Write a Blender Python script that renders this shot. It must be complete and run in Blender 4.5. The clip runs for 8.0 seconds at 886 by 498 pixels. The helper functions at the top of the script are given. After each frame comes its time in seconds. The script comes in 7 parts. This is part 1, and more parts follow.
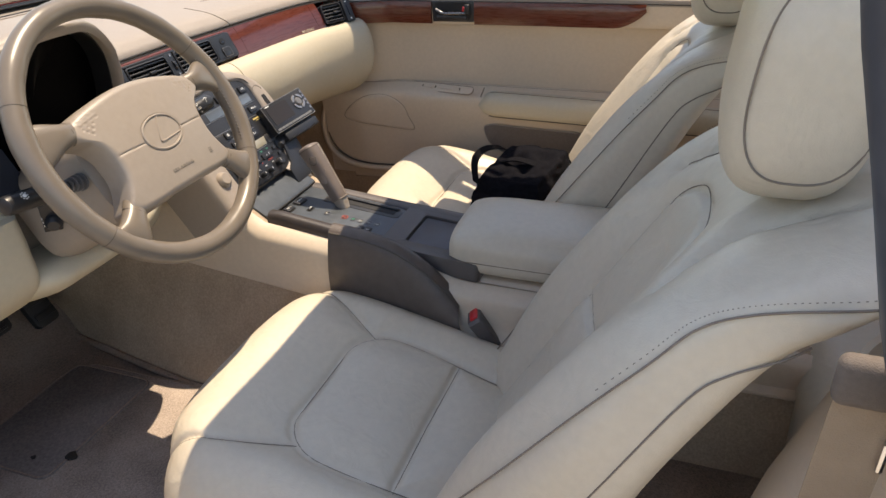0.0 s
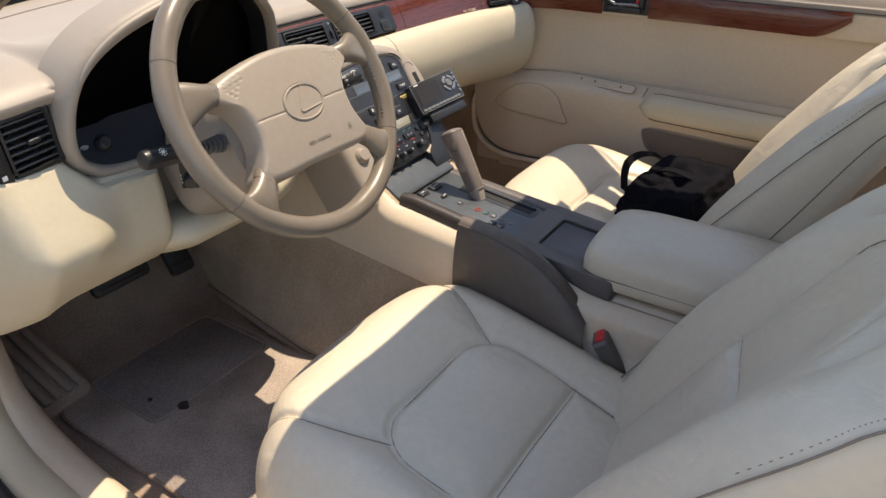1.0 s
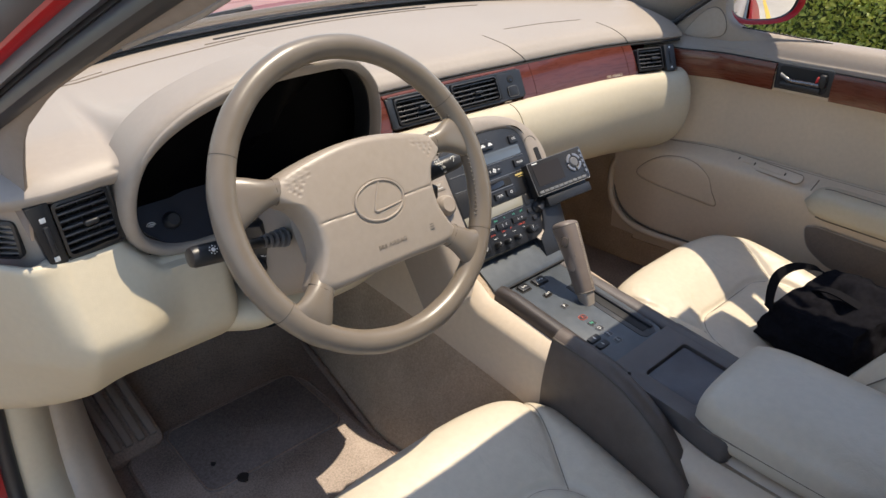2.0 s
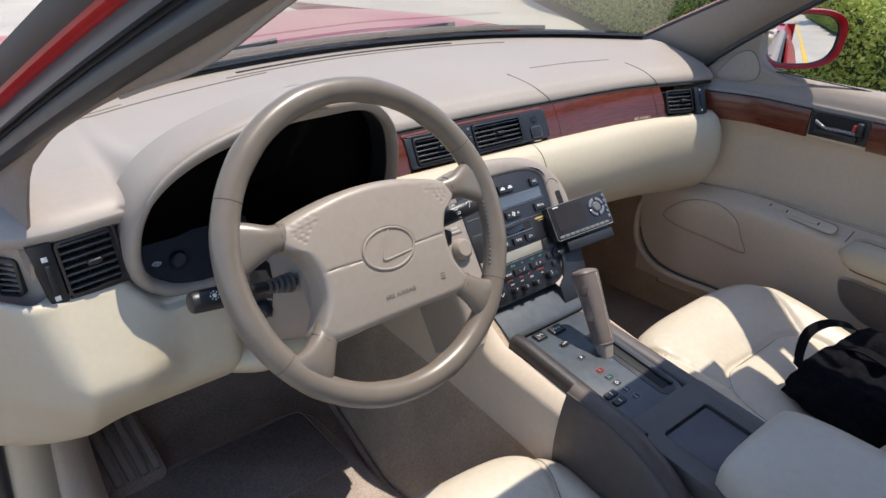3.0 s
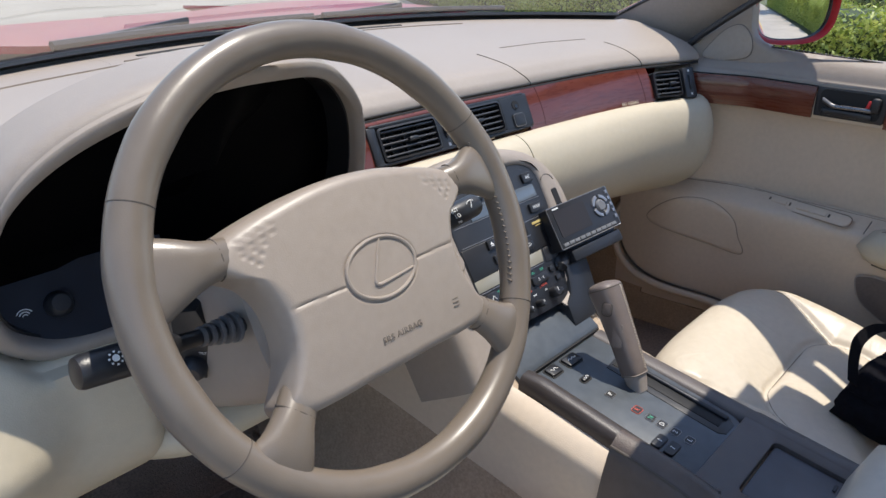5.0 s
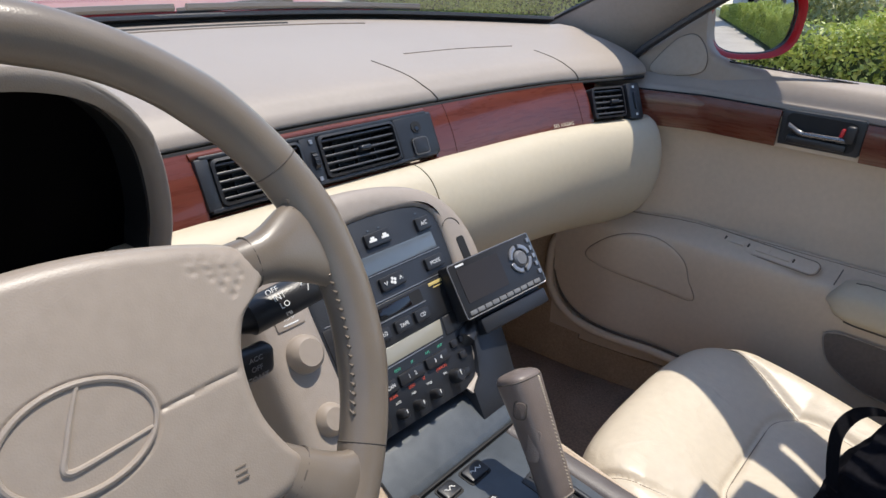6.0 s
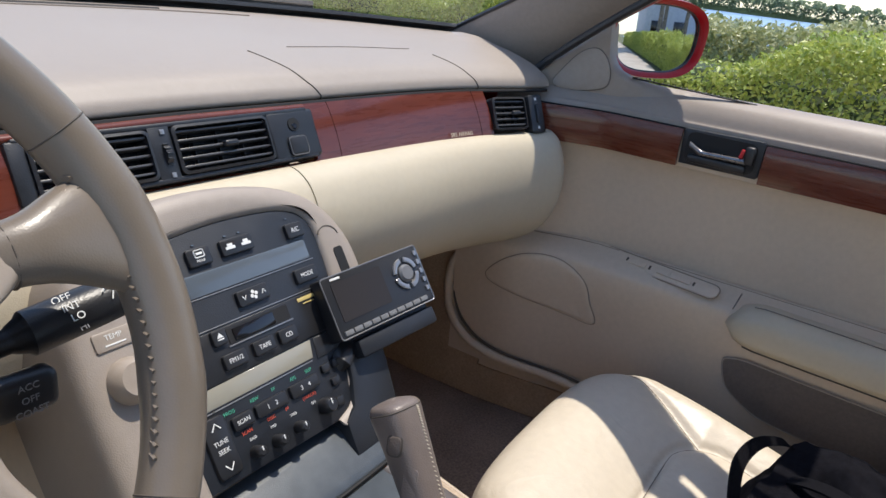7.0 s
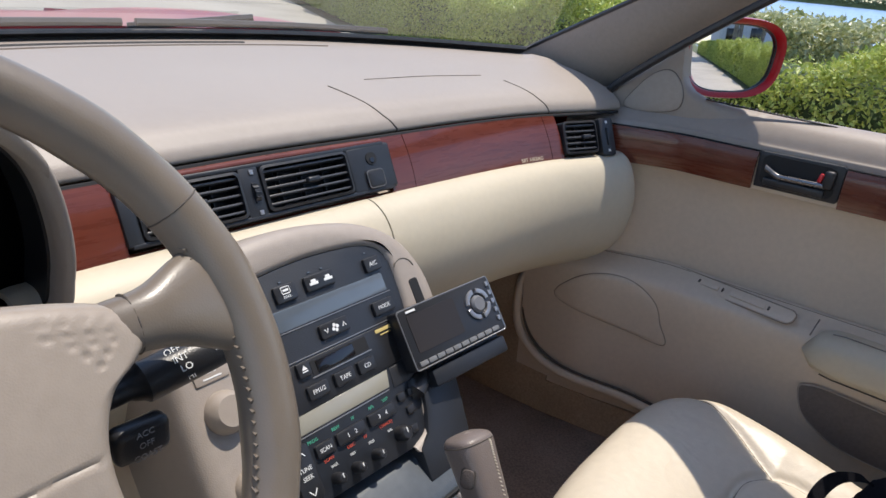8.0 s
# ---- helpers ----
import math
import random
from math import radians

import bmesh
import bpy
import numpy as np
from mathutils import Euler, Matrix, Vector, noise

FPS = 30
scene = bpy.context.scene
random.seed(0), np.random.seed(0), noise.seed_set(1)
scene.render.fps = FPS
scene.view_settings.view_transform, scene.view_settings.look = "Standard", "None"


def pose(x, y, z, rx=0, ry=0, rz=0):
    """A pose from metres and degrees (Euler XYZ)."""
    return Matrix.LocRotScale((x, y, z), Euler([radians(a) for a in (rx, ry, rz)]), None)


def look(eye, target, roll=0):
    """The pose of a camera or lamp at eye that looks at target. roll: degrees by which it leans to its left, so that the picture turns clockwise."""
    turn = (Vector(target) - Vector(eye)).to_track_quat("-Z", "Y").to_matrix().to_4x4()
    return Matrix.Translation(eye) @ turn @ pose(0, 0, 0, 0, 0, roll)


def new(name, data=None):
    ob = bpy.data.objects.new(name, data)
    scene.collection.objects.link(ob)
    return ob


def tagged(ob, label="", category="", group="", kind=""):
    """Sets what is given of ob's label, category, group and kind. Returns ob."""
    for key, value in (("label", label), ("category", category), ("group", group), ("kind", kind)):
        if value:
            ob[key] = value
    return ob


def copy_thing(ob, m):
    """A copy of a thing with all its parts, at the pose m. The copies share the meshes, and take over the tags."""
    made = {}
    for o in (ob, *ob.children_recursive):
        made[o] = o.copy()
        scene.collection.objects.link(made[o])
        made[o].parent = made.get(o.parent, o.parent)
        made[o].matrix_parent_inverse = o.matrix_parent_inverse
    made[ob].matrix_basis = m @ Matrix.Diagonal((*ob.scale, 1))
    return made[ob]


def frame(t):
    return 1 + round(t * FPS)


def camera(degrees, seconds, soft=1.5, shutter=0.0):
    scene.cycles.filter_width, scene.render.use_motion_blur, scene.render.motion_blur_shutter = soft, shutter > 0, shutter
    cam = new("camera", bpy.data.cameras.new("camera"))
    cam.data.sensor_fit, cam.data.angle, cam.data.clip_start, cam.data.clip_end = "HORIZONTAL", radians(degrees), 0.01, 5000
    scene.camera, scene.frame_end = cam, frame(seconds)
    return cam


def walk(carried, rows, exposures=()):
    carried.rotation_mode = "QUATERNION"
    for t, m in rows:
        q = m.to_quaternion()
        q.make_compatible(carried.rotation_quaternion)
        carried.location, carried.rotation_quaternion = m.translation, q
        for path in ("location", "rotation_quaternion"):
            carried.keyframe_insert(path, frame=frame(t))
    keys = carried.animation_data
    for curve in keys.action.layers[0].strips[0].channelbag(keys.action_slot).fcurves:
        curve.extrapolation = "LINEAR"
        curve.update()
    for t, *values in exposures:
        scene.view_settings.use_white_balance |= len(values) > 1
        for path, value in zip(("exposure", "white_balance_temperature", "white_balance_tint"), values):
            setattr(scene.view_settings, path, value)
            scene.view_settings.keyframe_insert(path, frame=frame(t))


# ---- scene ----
cam = camera(64.0, 8.0)
PATH = [
    (0, (-1.095, -0.685, 1.148), (0.542, -0.053, 0.187), -2.6),
    (0.5, (-1.047, -0.685, 1.134), (0.526, 0.092, 0.174), -1.1),
    (1, (-1.022, -0.656, 1.133), (0.429, 0.302, 0.145), -0.3),
    (1.5, (-0.939, -0.629, 1.165), (0.361, 0.528, 0.179), 0.0),
    (2, (-0.823, -0.607, 1.188), (0.374, 0.68, 0.233), 0.5),
    (2.2, (-0.794, -0.6, 1.199), (0.375, 0.717, 0.251), 0.8),
    (3.5, (-0.78, -0.585, 1.202), (0.394, 0.786, 0.341), 1.4),
    (4, (-0.785, -0.562, 1.181), (0.444, 0.777, 0.346), 0.9),
    (4.2, (-0.781, -0.536, 1.164), (0.48, 0.777, 0.335), 0.8),
    (5.3, (-0.629, -0.309, 1.051), (0.737, 0.891, 0.22), 1.6),
    (5.5, (-0.58, -0.283, 1.038), (0.808, 0.898, 0.214), 2.1),
    (6, (-0.456, -0.268, 1.047), (0.976, 0.865, 0.231), 3.3),
    (6.5, (-0.389, -0.259, 1.047), (1.134, 0.763, 0.25), 4.8),
    (7, (-0.377, -0.253, 1.004), (1.22, 0.706, 0.275), 7.3),
    (7.5, (-0.376, -0.249, 1.028), (1.185, 0.76, 0.291), 6.8),
    (8, (-0.39, -0.249, 1.043), (1.097, 0.858, 0.292), 5.6),
]
walk(cam, [(t, look(eye, target, roll)) for t, eye, target, roll in PATH],
     [(0.0, 1.25, 8000, 14), (1.5, 1.16, 7550, 12), (2.2, 1.08, 7050, 12), (3.5, 0.98, 6300, 12), (4.2, 0.98, 6300, 12), (5.3, 0.98, 6350, 12), (6.5, 0.95, 6350, 12), (8.0, 0.94, 6400, 13)])

# world, sun
world = bpy.data.worlds.new("sky")
scene.world = world
world.use_nodes = True
wt = world.node_tree
sky = wt.nodes.new("ShaderNodeTexSky")
sky.sky_type, sky.sun_disc = "NISHITA", False
sky.dust_density, sky.ozone_density = 0.5, 1.5
SUN_WAY = Vector((-0.26, 0.07, -1.0)).normalized()
sky.sun_elevation = math.asin(-SUN_WAY.z)
sky.sun_rotation = math.atan2(-SUN_WAY.x, -SUN_WAY.y)
wt.links.new(sky.outputs[0], wt.nodes["Background"].inputs[0])
wt.nodes["Background"].inputs[1].default_value = 0.15
sun = new("sun", bpy.data.lights.new("sun", "SUN"))
sun.data.energy, sun.data.angle, sun.data.color = 2.75, radians(0.53), (1.0, 0.925, 0.79)
sun.matrix_world = look((0, 0, 6), Vector((0, 0, 6)) + SUN_WAY)


# ---- materials ----
def material(name, base, rough=0.5, metal=0.0, vary=0.12, scale=40.0, bump=0.0, bump_scale=600.0, coat=0.0, spec=0.5,
             stretch=(1, 1, 1), second=None, big=4.0, wrinkle=0.0):
    m = bpy.data.materials.new(name)
    m.use_nodes = True
    nt = m.node_tree
    n, link = nt.nodes, nt.links.new
    b = n["Principled BSDF"]
    b.inputs["Metallic"].default_value = metal
    b.inputs["Specular IOR Level"].default_value = spec
    b.inputs["Coat Weight"].default_value = coat
    b.inputs["Coat Roughness"].default_value = 0.06
    tc, mp = n.new("ShaderNodeTexCoord"), n.new("ShaderNodeMapping")
    mp.inputs["Scale"].default_value = stretch
    link(tc.outputs["Object"], mp.inputs["Vector"])
    fine, broad = n.new("ShaderNodeTexNoise"), n.new("ShaderNodeTexNoise")
    fine.inputs["Scale"].default_value, fine.inputs["Detail"].default_value = scale, 6
    broad.inputs["Scale"].default_value, broad.inputs["Detail"].default_value = big, 3
    for k in (fine, broad):
        link(mp.outputs[0], k.inputs["Vector"])
    add = n.new("ShaderNodeMath")
    add.operation = "ADD"
    link(fine.outputs[0], add.inputs[0])
    link(broad.outputs[0], add.inputs[1])
    ramp = n.new("ShaderNodeMapRange")
    ramp.inputs["From Min"].default_value, ramp.inputs["From Max"].default_value = 0.7, 1.3
    link(add.outputs[0], ramp.inputs["Value"])
    mix = n.new("ShaderNodeMix")
    mix.data_type = "RGBA"
    other = second or tuple(c * (1 - vary * 1.6) for c in base)
    lift = base if second else tuple(min(1, c * (1 + vary * 0.5)) for c in base)
    mix.inputs["A"].default_value, mix.inputs["B"].default_value = (*other, 1), (*lift, 1)
    link(ramp.outputs[0], mix.inputs["Factor"])
    link(mix.outputs["Result"], b.inputs["Base Color"])
    rr = n.new("ShaderNodeMapRange")
    rr.inputs["To Min"].default_value, rr.inputs["To Max"].default_value = max(0.01, rough - 0.07), min(1, rough + 0.07)
    link(fine.outputs[0], rr.inputs["Value"])
    link(rr.outputs[0], b.inputs["Roughness"])
    if bump or wrinkle:
        vor = n.new("ShaderNodeTexVoronoi")
        vor.inputs["Scale"].default_value = bump_scale
        link(tc.outputs["Object"], vor.inputs["Vector"])
        bp = n.new("ShaderNodeBump")
        bp.inputs["Strength"].default_value, bp.inputs["Distance"].default_value = bump, 0.0008
        link(vor.outputs["Distance"], bp.inputs["Height"])
        if wrinkle:
            wr = n.new("ShaderNodeTexNoise")
            wr.inputs["Scale"].default_value, wr.inputs["Detail"].default_value, wr.inputs["Distortion"].default_value = 22, 5, 1.2
            link(tc.outputs["Object"], wr.inputs["Vector"])
            b2 = n.new("ShaderNodeBump")
            b2.inputs["Strength"].default_value, b2.inputs["Distance"].default_value = wrinkle, 0.006
            link(wr.outputs[0], b2.inputs["Height"])
            link(b2.outputs[0], bp.inputs["Normal"])
        link(bp.outputs[0], b.inputs["Normal"])
    return m


M_SEAT = material("seat_leather", (0.570, 0.502, 0.402), 0.40, vary=0.05, bump=0.15, bump_scale=700, wrinkle=0.35, scale=90)
M_DASH = material("dash_vinyl", (0.315, 0.268, 0.228), 0.5, vary=0.05, bump=0.15, bump_scale=900, scale=120)
M_CREAM = material("cream_vinyl", (0.515, 0.452, 0.338), 0.5, vary=0.04, bump=0.15, bump_scale=900, scale=120)
M_DOOR = material("door_vinyl", (0.595, 0.492, 0.382), 0.5, vary=0.05, bump=0.15, bump_scale=900, scale=120, wrinkle=0.08)
M_WHEEL = material("wheel_leather", (0.172, 0.141, 0.111), 0.33, vary=0.05, bump=0.06, bump_scale=900, scale=60)
M_PAD = material("airbag_vinyl", (0.318, 0.266, 0.219), 0.42, vary=0.05, bump=0.10, bump_scale=1000, scale=120)
M_TRIM = material("pillar_trim", (0.33, 0.285, 0.245), 0.6, vary=0.07, bump=0.3, bump_scale=1000, scale=150)
M_BROWN = material("brown_leather", (0.105, 0.082, 0.07), 0.46, vary=0.15, bump=0.3, bump_scale=700, scale=60)
M_POCKET = material("pocket_cloth", (0.14, 0.115, 0.10), 0.8, vary=0.15, bump=0.4, bump_scale=900, scale=200)
M_BLACK = material("black_plastic", (0.018, 0.018, 0.02), 0.38, vary=0.1, bump=0.1, bump_scale=900)
M_DARK = material("charcoal_plastic", (0.017, 0.019, 0.024), 0.42, vary=0.12, bump=0.15, bump_scale=900)
M_PLATE = material("slate_plastic", (0.072, 0.084, 0.098), 0.36, vary=0.15, bump=0.12, bump_scale=900, scale=70)
M_HOLE = material("dark_recess", (0.006, 0.006, 0.007), 0.7, vary=0.1)
M_SCREEN = material("display_glass", (0.10, 0.12, 0.145), 0.14, vary=0.05)
M_LCD = material("radio_display", (0.30, 0.285, 0.235), 0.2, vary=0.05)
M_GLOSS = material("gloss_black", (0.008, 0.008, 0.01), 0.12, vary=0.1)
M_CLUSTER = material("smoked_lens", (0.0015, 0.0015, 0.002), 0.5, vary=0.1, spec=0.03)
M_WHITE = material("white_print", (0.75, 0.75, 0.73), 0.6, vary=0.04)
M_GREEN = material("green_print", (0.08, 0.42, 0.27), 0.6, vary=0.04)
M_RED = material("red_print", (0.62, 0.10, 0.06), 0.5, vary=0.04)
M_GOLD = material("gold_print", (0.55, 0.43, 0.16), 0.5, vary=0.04)
M_SEAM = material("seam_thread", (0.20, 0.165, 0.135), 0.7, vary=0.1)
M_GROOVE = material("groove_shadow_gap", (0.09, 0.075, 0.062), 0.8, vary=0.1)
M_CARPET = material("carpet", (0.33, 0.25, 0.20), 0.95, vary=0.28, scale=260, big=7, bump=1.0, bump_scale=420, spec=0.1)
M_MAT = material("floor_mat_pile", (0.37, 0.31, 0.275), 0.95, vary=0.3, scale=300, big=9, bump=1.0, bump_scale=420, spec=0.1)
M_RUBBER = material("rubber", (0.022, 0.023, 0.027), 0.45, vary=0.15)
M_PAINT = material("red_paint", (0.32, 0.006, 0.011), 0.32, vary=0.06, spec=0.22, coat=0.08, scale=300)
M_CHROME = material("chrome", (0.75, 0.75, 0.76), 0.14, metal=1.0, vary=0.04)
M_SILVER = material("silver_plastic", (0.30, 0.30, 0.31), 0.3, metal=0.6, vary=0.05)
M_STRAP = material("black_webbing", (0.010, 0.010, 0.0125), 0.85, spec=0.05, vary=0.2, bump=0.5, bump_scale=1400, scale=200)
M_BAG = material("black_nylon", (0.0100, 0.0100, 0.0130), 0.85, spec=0.03, vary=0.3, bump=0.4, bump_scale=1100, scale=120, wrinkle=0.5)
M_BELT = material("belt_webbing", (0.30, 0.22, 0.15), 0.8, vary=0.12, bump=0.5, bump_scale=900)
M_HEADLINER = material("headliner_cloth", (0.50, 0.46, 0.40), 0.9, vary=0.05)
M_WEAR = material("worn_patch", (0.62, 0.55, 0.42), 0.8, vary=0.3, scale=200)
M_STAIN = material("dark_stain", (0.035, 0.028, 0.025), 0.95, vary=0.3, scale=200)
M_SLAT = material("slat_plastic", (0.060, 0.060, 0.064), 0.36, vary=0.1)


def wood_material():
    m = material("polished_wood", (0.135, 0.030, 0.014), 0.28, coat=0.45, spec=0.3, second=(0.090, 0.019, 0.010), scale=26, big=6, stretch=(1.0, 1.0, 11))
    return m


M_WOOD = wood_material()


def glass_material(name, tint, gloss_rough=0.0, level=1.0):
    m = bpy.data.materials.new(name)
    m.use_nodes = True
    n, link = m.node_tree.nodes, m.node_tree.links.new
    n.remove(n["Principled BSDF"])
    tr, gl, mix, fr = (n.new("ShaderNode" + k) for k in ("BsdfTransparent", "BsdfGlossy", "MixShader", "Fresnel"))
    tr.inputs[0].default_value = (*tint, 1)
    gl.inputs["Roughness"].default_value = gloss_rough
    gl.inputs["Color"].default_value = (level, level, level, 1)
    fr.inputs[0].default_value = 1.5
    link(fr.outputs[0], mix.inputs[0])
    link(tr.outputs[0], mix.inputs[1])
    link(gl.outputs[0], mix.inputs[2])
    link(mix.outputs[0], n["Material Output"].inputs[0])
    return m


M_GLASS = glass_material("windscreen_glass", (0.86, 0.9, 0.88))
M_MIRROR = material("mirror_glass", (0.82, 0.84, 0.86), -0.05, metal=1.0, vary=0.02)


# ---- mesh helpers ----
def finish(name, bm, mat, angle=38):
    bmesh.ops.recalc_face_normals(bm, faces=bm.faces)
    me = bpy.data.meshes.new(name)
    bm.to_mesh(me)
    bm.free()
    me.materials.append(mat)
    me.shade_smooth()
    me.set_sharp_from_angle(angle=radians(angle))
    return me


def thing(name, at, label, category, group="", kind=""):
    ob = new(name)
    ob.location = at
    ob.empty_display_size = 0.05
    return tagged(ob, label, category, group, kind)


def root_of(ob):
    while ob.parent:
        ob = ob.parent
    return ob


def part(name, bm, mat, parent, label="", angle=38):
    """A bmesh in world places, as one mesh under a thing or a part."""
    o = root_of(parent).location
    bmesh.ops.translate(bm, verts=bm.verts, vec=-o)
    ob = new(name, finish(name, bm, mat, angle))
    ob.parent = parent
    return tagged(ob, label)


def solid(name, bm, mat, label, category, kind="", group="", angle=38):
    """A bmesh as a thing of its own, its origin at its base."""
    lo = Vector([min(v.co[i] for v in bm.verts) for i in range(3)])
    hi = Vector([max(v.co[i] for v in bm.verts) for i in range(3)])
    o = Vector(((lo.x + hi.x) / 2, (lo.y + hi.y) / 2, lo.z))
    bmesh.ops.translate(bm, verts=bm.verts, vec=-o)
    ob = new(name, finish(name, bm, mat, angle))
    ob.location = o
    return tagged(ob, label, category, group, kind)


def basis(o, u, v):
    """Matrix with columns u, v, u x v at o."""
    u, v = Vector(u).normalized(), Vector(v).normalized()
    n = u.cross(v).normalized()
    v = n.cross(u)
    return Matrix(((u.x, v.x, n.x, o[0]), (u.y, v.y, n.y, o[1]), (u.z, v.z, n.z, o[2]), (0, 0, 0, 1)))


def merge(*bms):
    out = bms[0]
    for b in bms[1:]:
        me = bpy.data.meshes.new("t")
        b.to_mesh(me)
        b.free()
        out.from_mesh(me)
        bpy.data.meshes.remove(me)
    return out


def rbox(c, size, r=0.003, m=None, seg=2):
    """A box with rounded edges, centred on c (in m's axes)."""
    bm = bmesh.new()
    bmesh.ops.create_cube(bm, size=1)
    for v in bm.verts:
        v.co = Vector((v.co.x * size[0], v.co.y * size[1], v.co.z * size[2]))
    r = min(r, min(size) * 0.49)
    if r > 0:
        bmesh.ops.bevel(bm, geom=bm.edges[:], offset=r, segments=seg, profile=0.5, affect="EDGES")
    bmesh.ops.translate(bm, verts=bm.verts, vec=c)
    if m is not None:
        bm.transform(m)
    return bm


def prism(outline, z0, z1, m=None, r=0.0, seg=2):
    """A plate of a 2D outline from z0 to z1, its upper edge rounded by r."""
    bm = bmesh.new()
    lo = [bm.verts.new((x, y, z0)) for x, y in outline]
    f = bm.faces.new(lo)
    res = bmesh.ops.extrude_face_region(bm, geom=[f])
    top = [g for g in res["geom"] if isinstance(g, bmesh.types.BMVert)]
    bmesh.ops.translate(bm, verts=top, vec=(0, 0, z1 - z0))
    if r > 0:
        tops = set(top)
        edges = [e for e in bm.edges if e.verts[0] in tops and e.verts[1] in tops]
        bmesh.ops.bevel(bm, geom=edges, offset=r, segments=seg, profile=0.5, affect="EDGES")
    if m is not None:
        bm.transform(m)
    return bm


def rounded(w, h, r, seg=5, cx=0.0, cy=0.0):
    """Outline of a rounded rectangle."""
    pts = []
    r = min(r, w / 2 - 1e-4, h / 2 - 1e-4)
    for k, (sx, sy) in enumerate(((1, 1), (-1, 1), (-1, -1), (1, -1))):
        for i in range(seg + 1):
            a = math.pi / 2 * (k + i / seg)
            pts.append((cx + sx * (w / 2 - r) + r * math.cos(a), cy + sy * (h / 2 - r) + r * math.sin(a)))
    return pts


def spline(pts, n, closed=False):
    """Points on a Catmull-Rom curve through pts."""
    p = np.array(pts, float)
    k = len(p)
    out = []
    spans = k if closed else k - 1
    for j in range(n):
        s = j * spans / (n if closed else n - 1)
        i = min(int(s), spans - 1)
        t = s - i
        if closed:
            a, b, c, d = p[(i - 1) % k], p[i % k], p[(i + 1) % k], p[(i + 2) % k]
        else:
            b, c = p[i], p[i + 1]
            a = p[i - 1] if i else 2 * b - c
            d = p[i + 2] if i + 2 < k else 2 * c - b
        out.append(0.5 * (2 * b + (c - a) * t + (2 * a - 5 * b + 4 * c - d) * t * t + (3 * b - a - 3 * c + d) * t ** 3))
    return np.array(out)


def sheet(rows, closed=False, thick=0.0, cap=False):
    """A surface through rows of points; with thick, a shell of that depth."""
    p = np.array(rows, float)
    m, n = p.shape[:2]
    bm = bmesh.new()
    vs = [[bm.verts.new(p[i, j]) for j in range(n)] for i in range(m)]
    span = n if closed else n - 1
    for i in range(m - 1):
        for j in range(span):
            q = (vs[i][j], vs[i][(j + 1) % n], vs[i + 1][(j + 1) % n], vs[i + 1][j])
            bm.faces.new(q)
    if cap:
        bm.faces.new(vs[0][::-1])
        bm.faces.new(vs[-1])
    if thick:
        bm.normal_update()
        bmesh.ops.solidify(bm, geom=bm.faces[:], thickness=thick)
    return bm


def tube(path, r, seg=8, closed=False, cap=True, flat=1.0, up=(0, 0, 1)):
    """A round bar along a path; r a number or one for each point."""
    p = np.array(path, float)
    k = len(p)
    rr = np.full(k, r) if np.isscalar(r) else np.array(r, float)
    if closed:
        tan = np.roll(p, -1, 0) - np.roll(p, 1, 0)
    else:
        tan = np.gradient(p, axis=0)
    tan /= np.linalg.norm(tan, axis=1)[:, None] + 1e-12
    rings = []
    ref = np.array(up, float)
    side = np.cross(tan[0], ref)
    if np.linalg.norm(side) < 1e-3:
        side = np.cross(tan[0], (1, 0.3, 0))
    for i in range(k):
        side = side - tan[i] * side.dot(tan[i])
        side /= np.linalg.norm(side)
        over = np.cross(side, tan[i])
        rings.append([p[i] + rr[i] * (math.cos(a) * side + flat * math.sin(a) * over) for a in np.linspace(0, 2 * math.pi, seg, False)])
    if closed:
        rings.append(rings[0])
    bm = sheet(rings, closed=True, cap=cap and not closed)
    if closed:
        bmesh.ops.remove_doubles(bm, verts=bm.verts, dist=1e-6)
    return bm


def disc(r, z0, z1, m, seg=24, top=None, bev=0.0):
    """A knob: a drum from z0 to z1 in m's axes."""
    t = r if top is None else top
    ring = [(r, z0), (r, z0 + (z1 - z0) * 0.5), (t, z1 - bev), (t - bev, z1)] if bev else [(r, z0), (t, z1)]
    rows = [[(a * math.cos(q), a * math.sin(q), z) for q in np.linspace(0, 2 * math.pi, seg, False)] for a, z in ring]
    bm = sheet(rows, closed=True, cap=True)
    bm.transform(m)
    return bm


def lettering(text, size, m, depth=0.0002, spacing=1.0):
    """Words as a mesh in the built-in font, centred on m's origin."""
    cu = bpy.data.curves.new("t", "FONT")
    cu.body, cu.size, cu.align_x, cu.align_y, cu.extrude = text, size, "CENTER", "CENTER", depth
    cu.space_character, cu.resolution_u = spacing, 3
    ob = bpy.data.objects.new("t", cu)
    scene.collection.objects.link(ob)
    me = bpy.data.meshes.new_from_object(ob)
    bpy.data.objects.remove(ob)
    bm = bmesh.new()
    bm.from_mesh(me)
    bpy.data.meshes.remove(me)
    bm.transform(m)
    return bm


def shift(m, x, y, z=0.0, turn=0.0):
    return m @ Matrix.Translation((x, y, z)) @ Matrix.Rotation(turn, 4, "Z")


def near(px, py, lines):
    """Distance of grid points to the nearest of some polylines."""
    best = np.full(px.shape, 9.0)
    for ln in lines:
        q = np.array(ln, float)
        for a, b in zip(q[:-1], q[1:]):
            d = b - a
            t = np.clip(((px - a[0]) * d[0] + (py - a[1]) * d[1]) / (d @ d + 1e-12), 0, 1)
            best = np.minimum(best, np.hypot(px - a[0] - t * d[0], py - a[1] - t * d[1]))
    return best


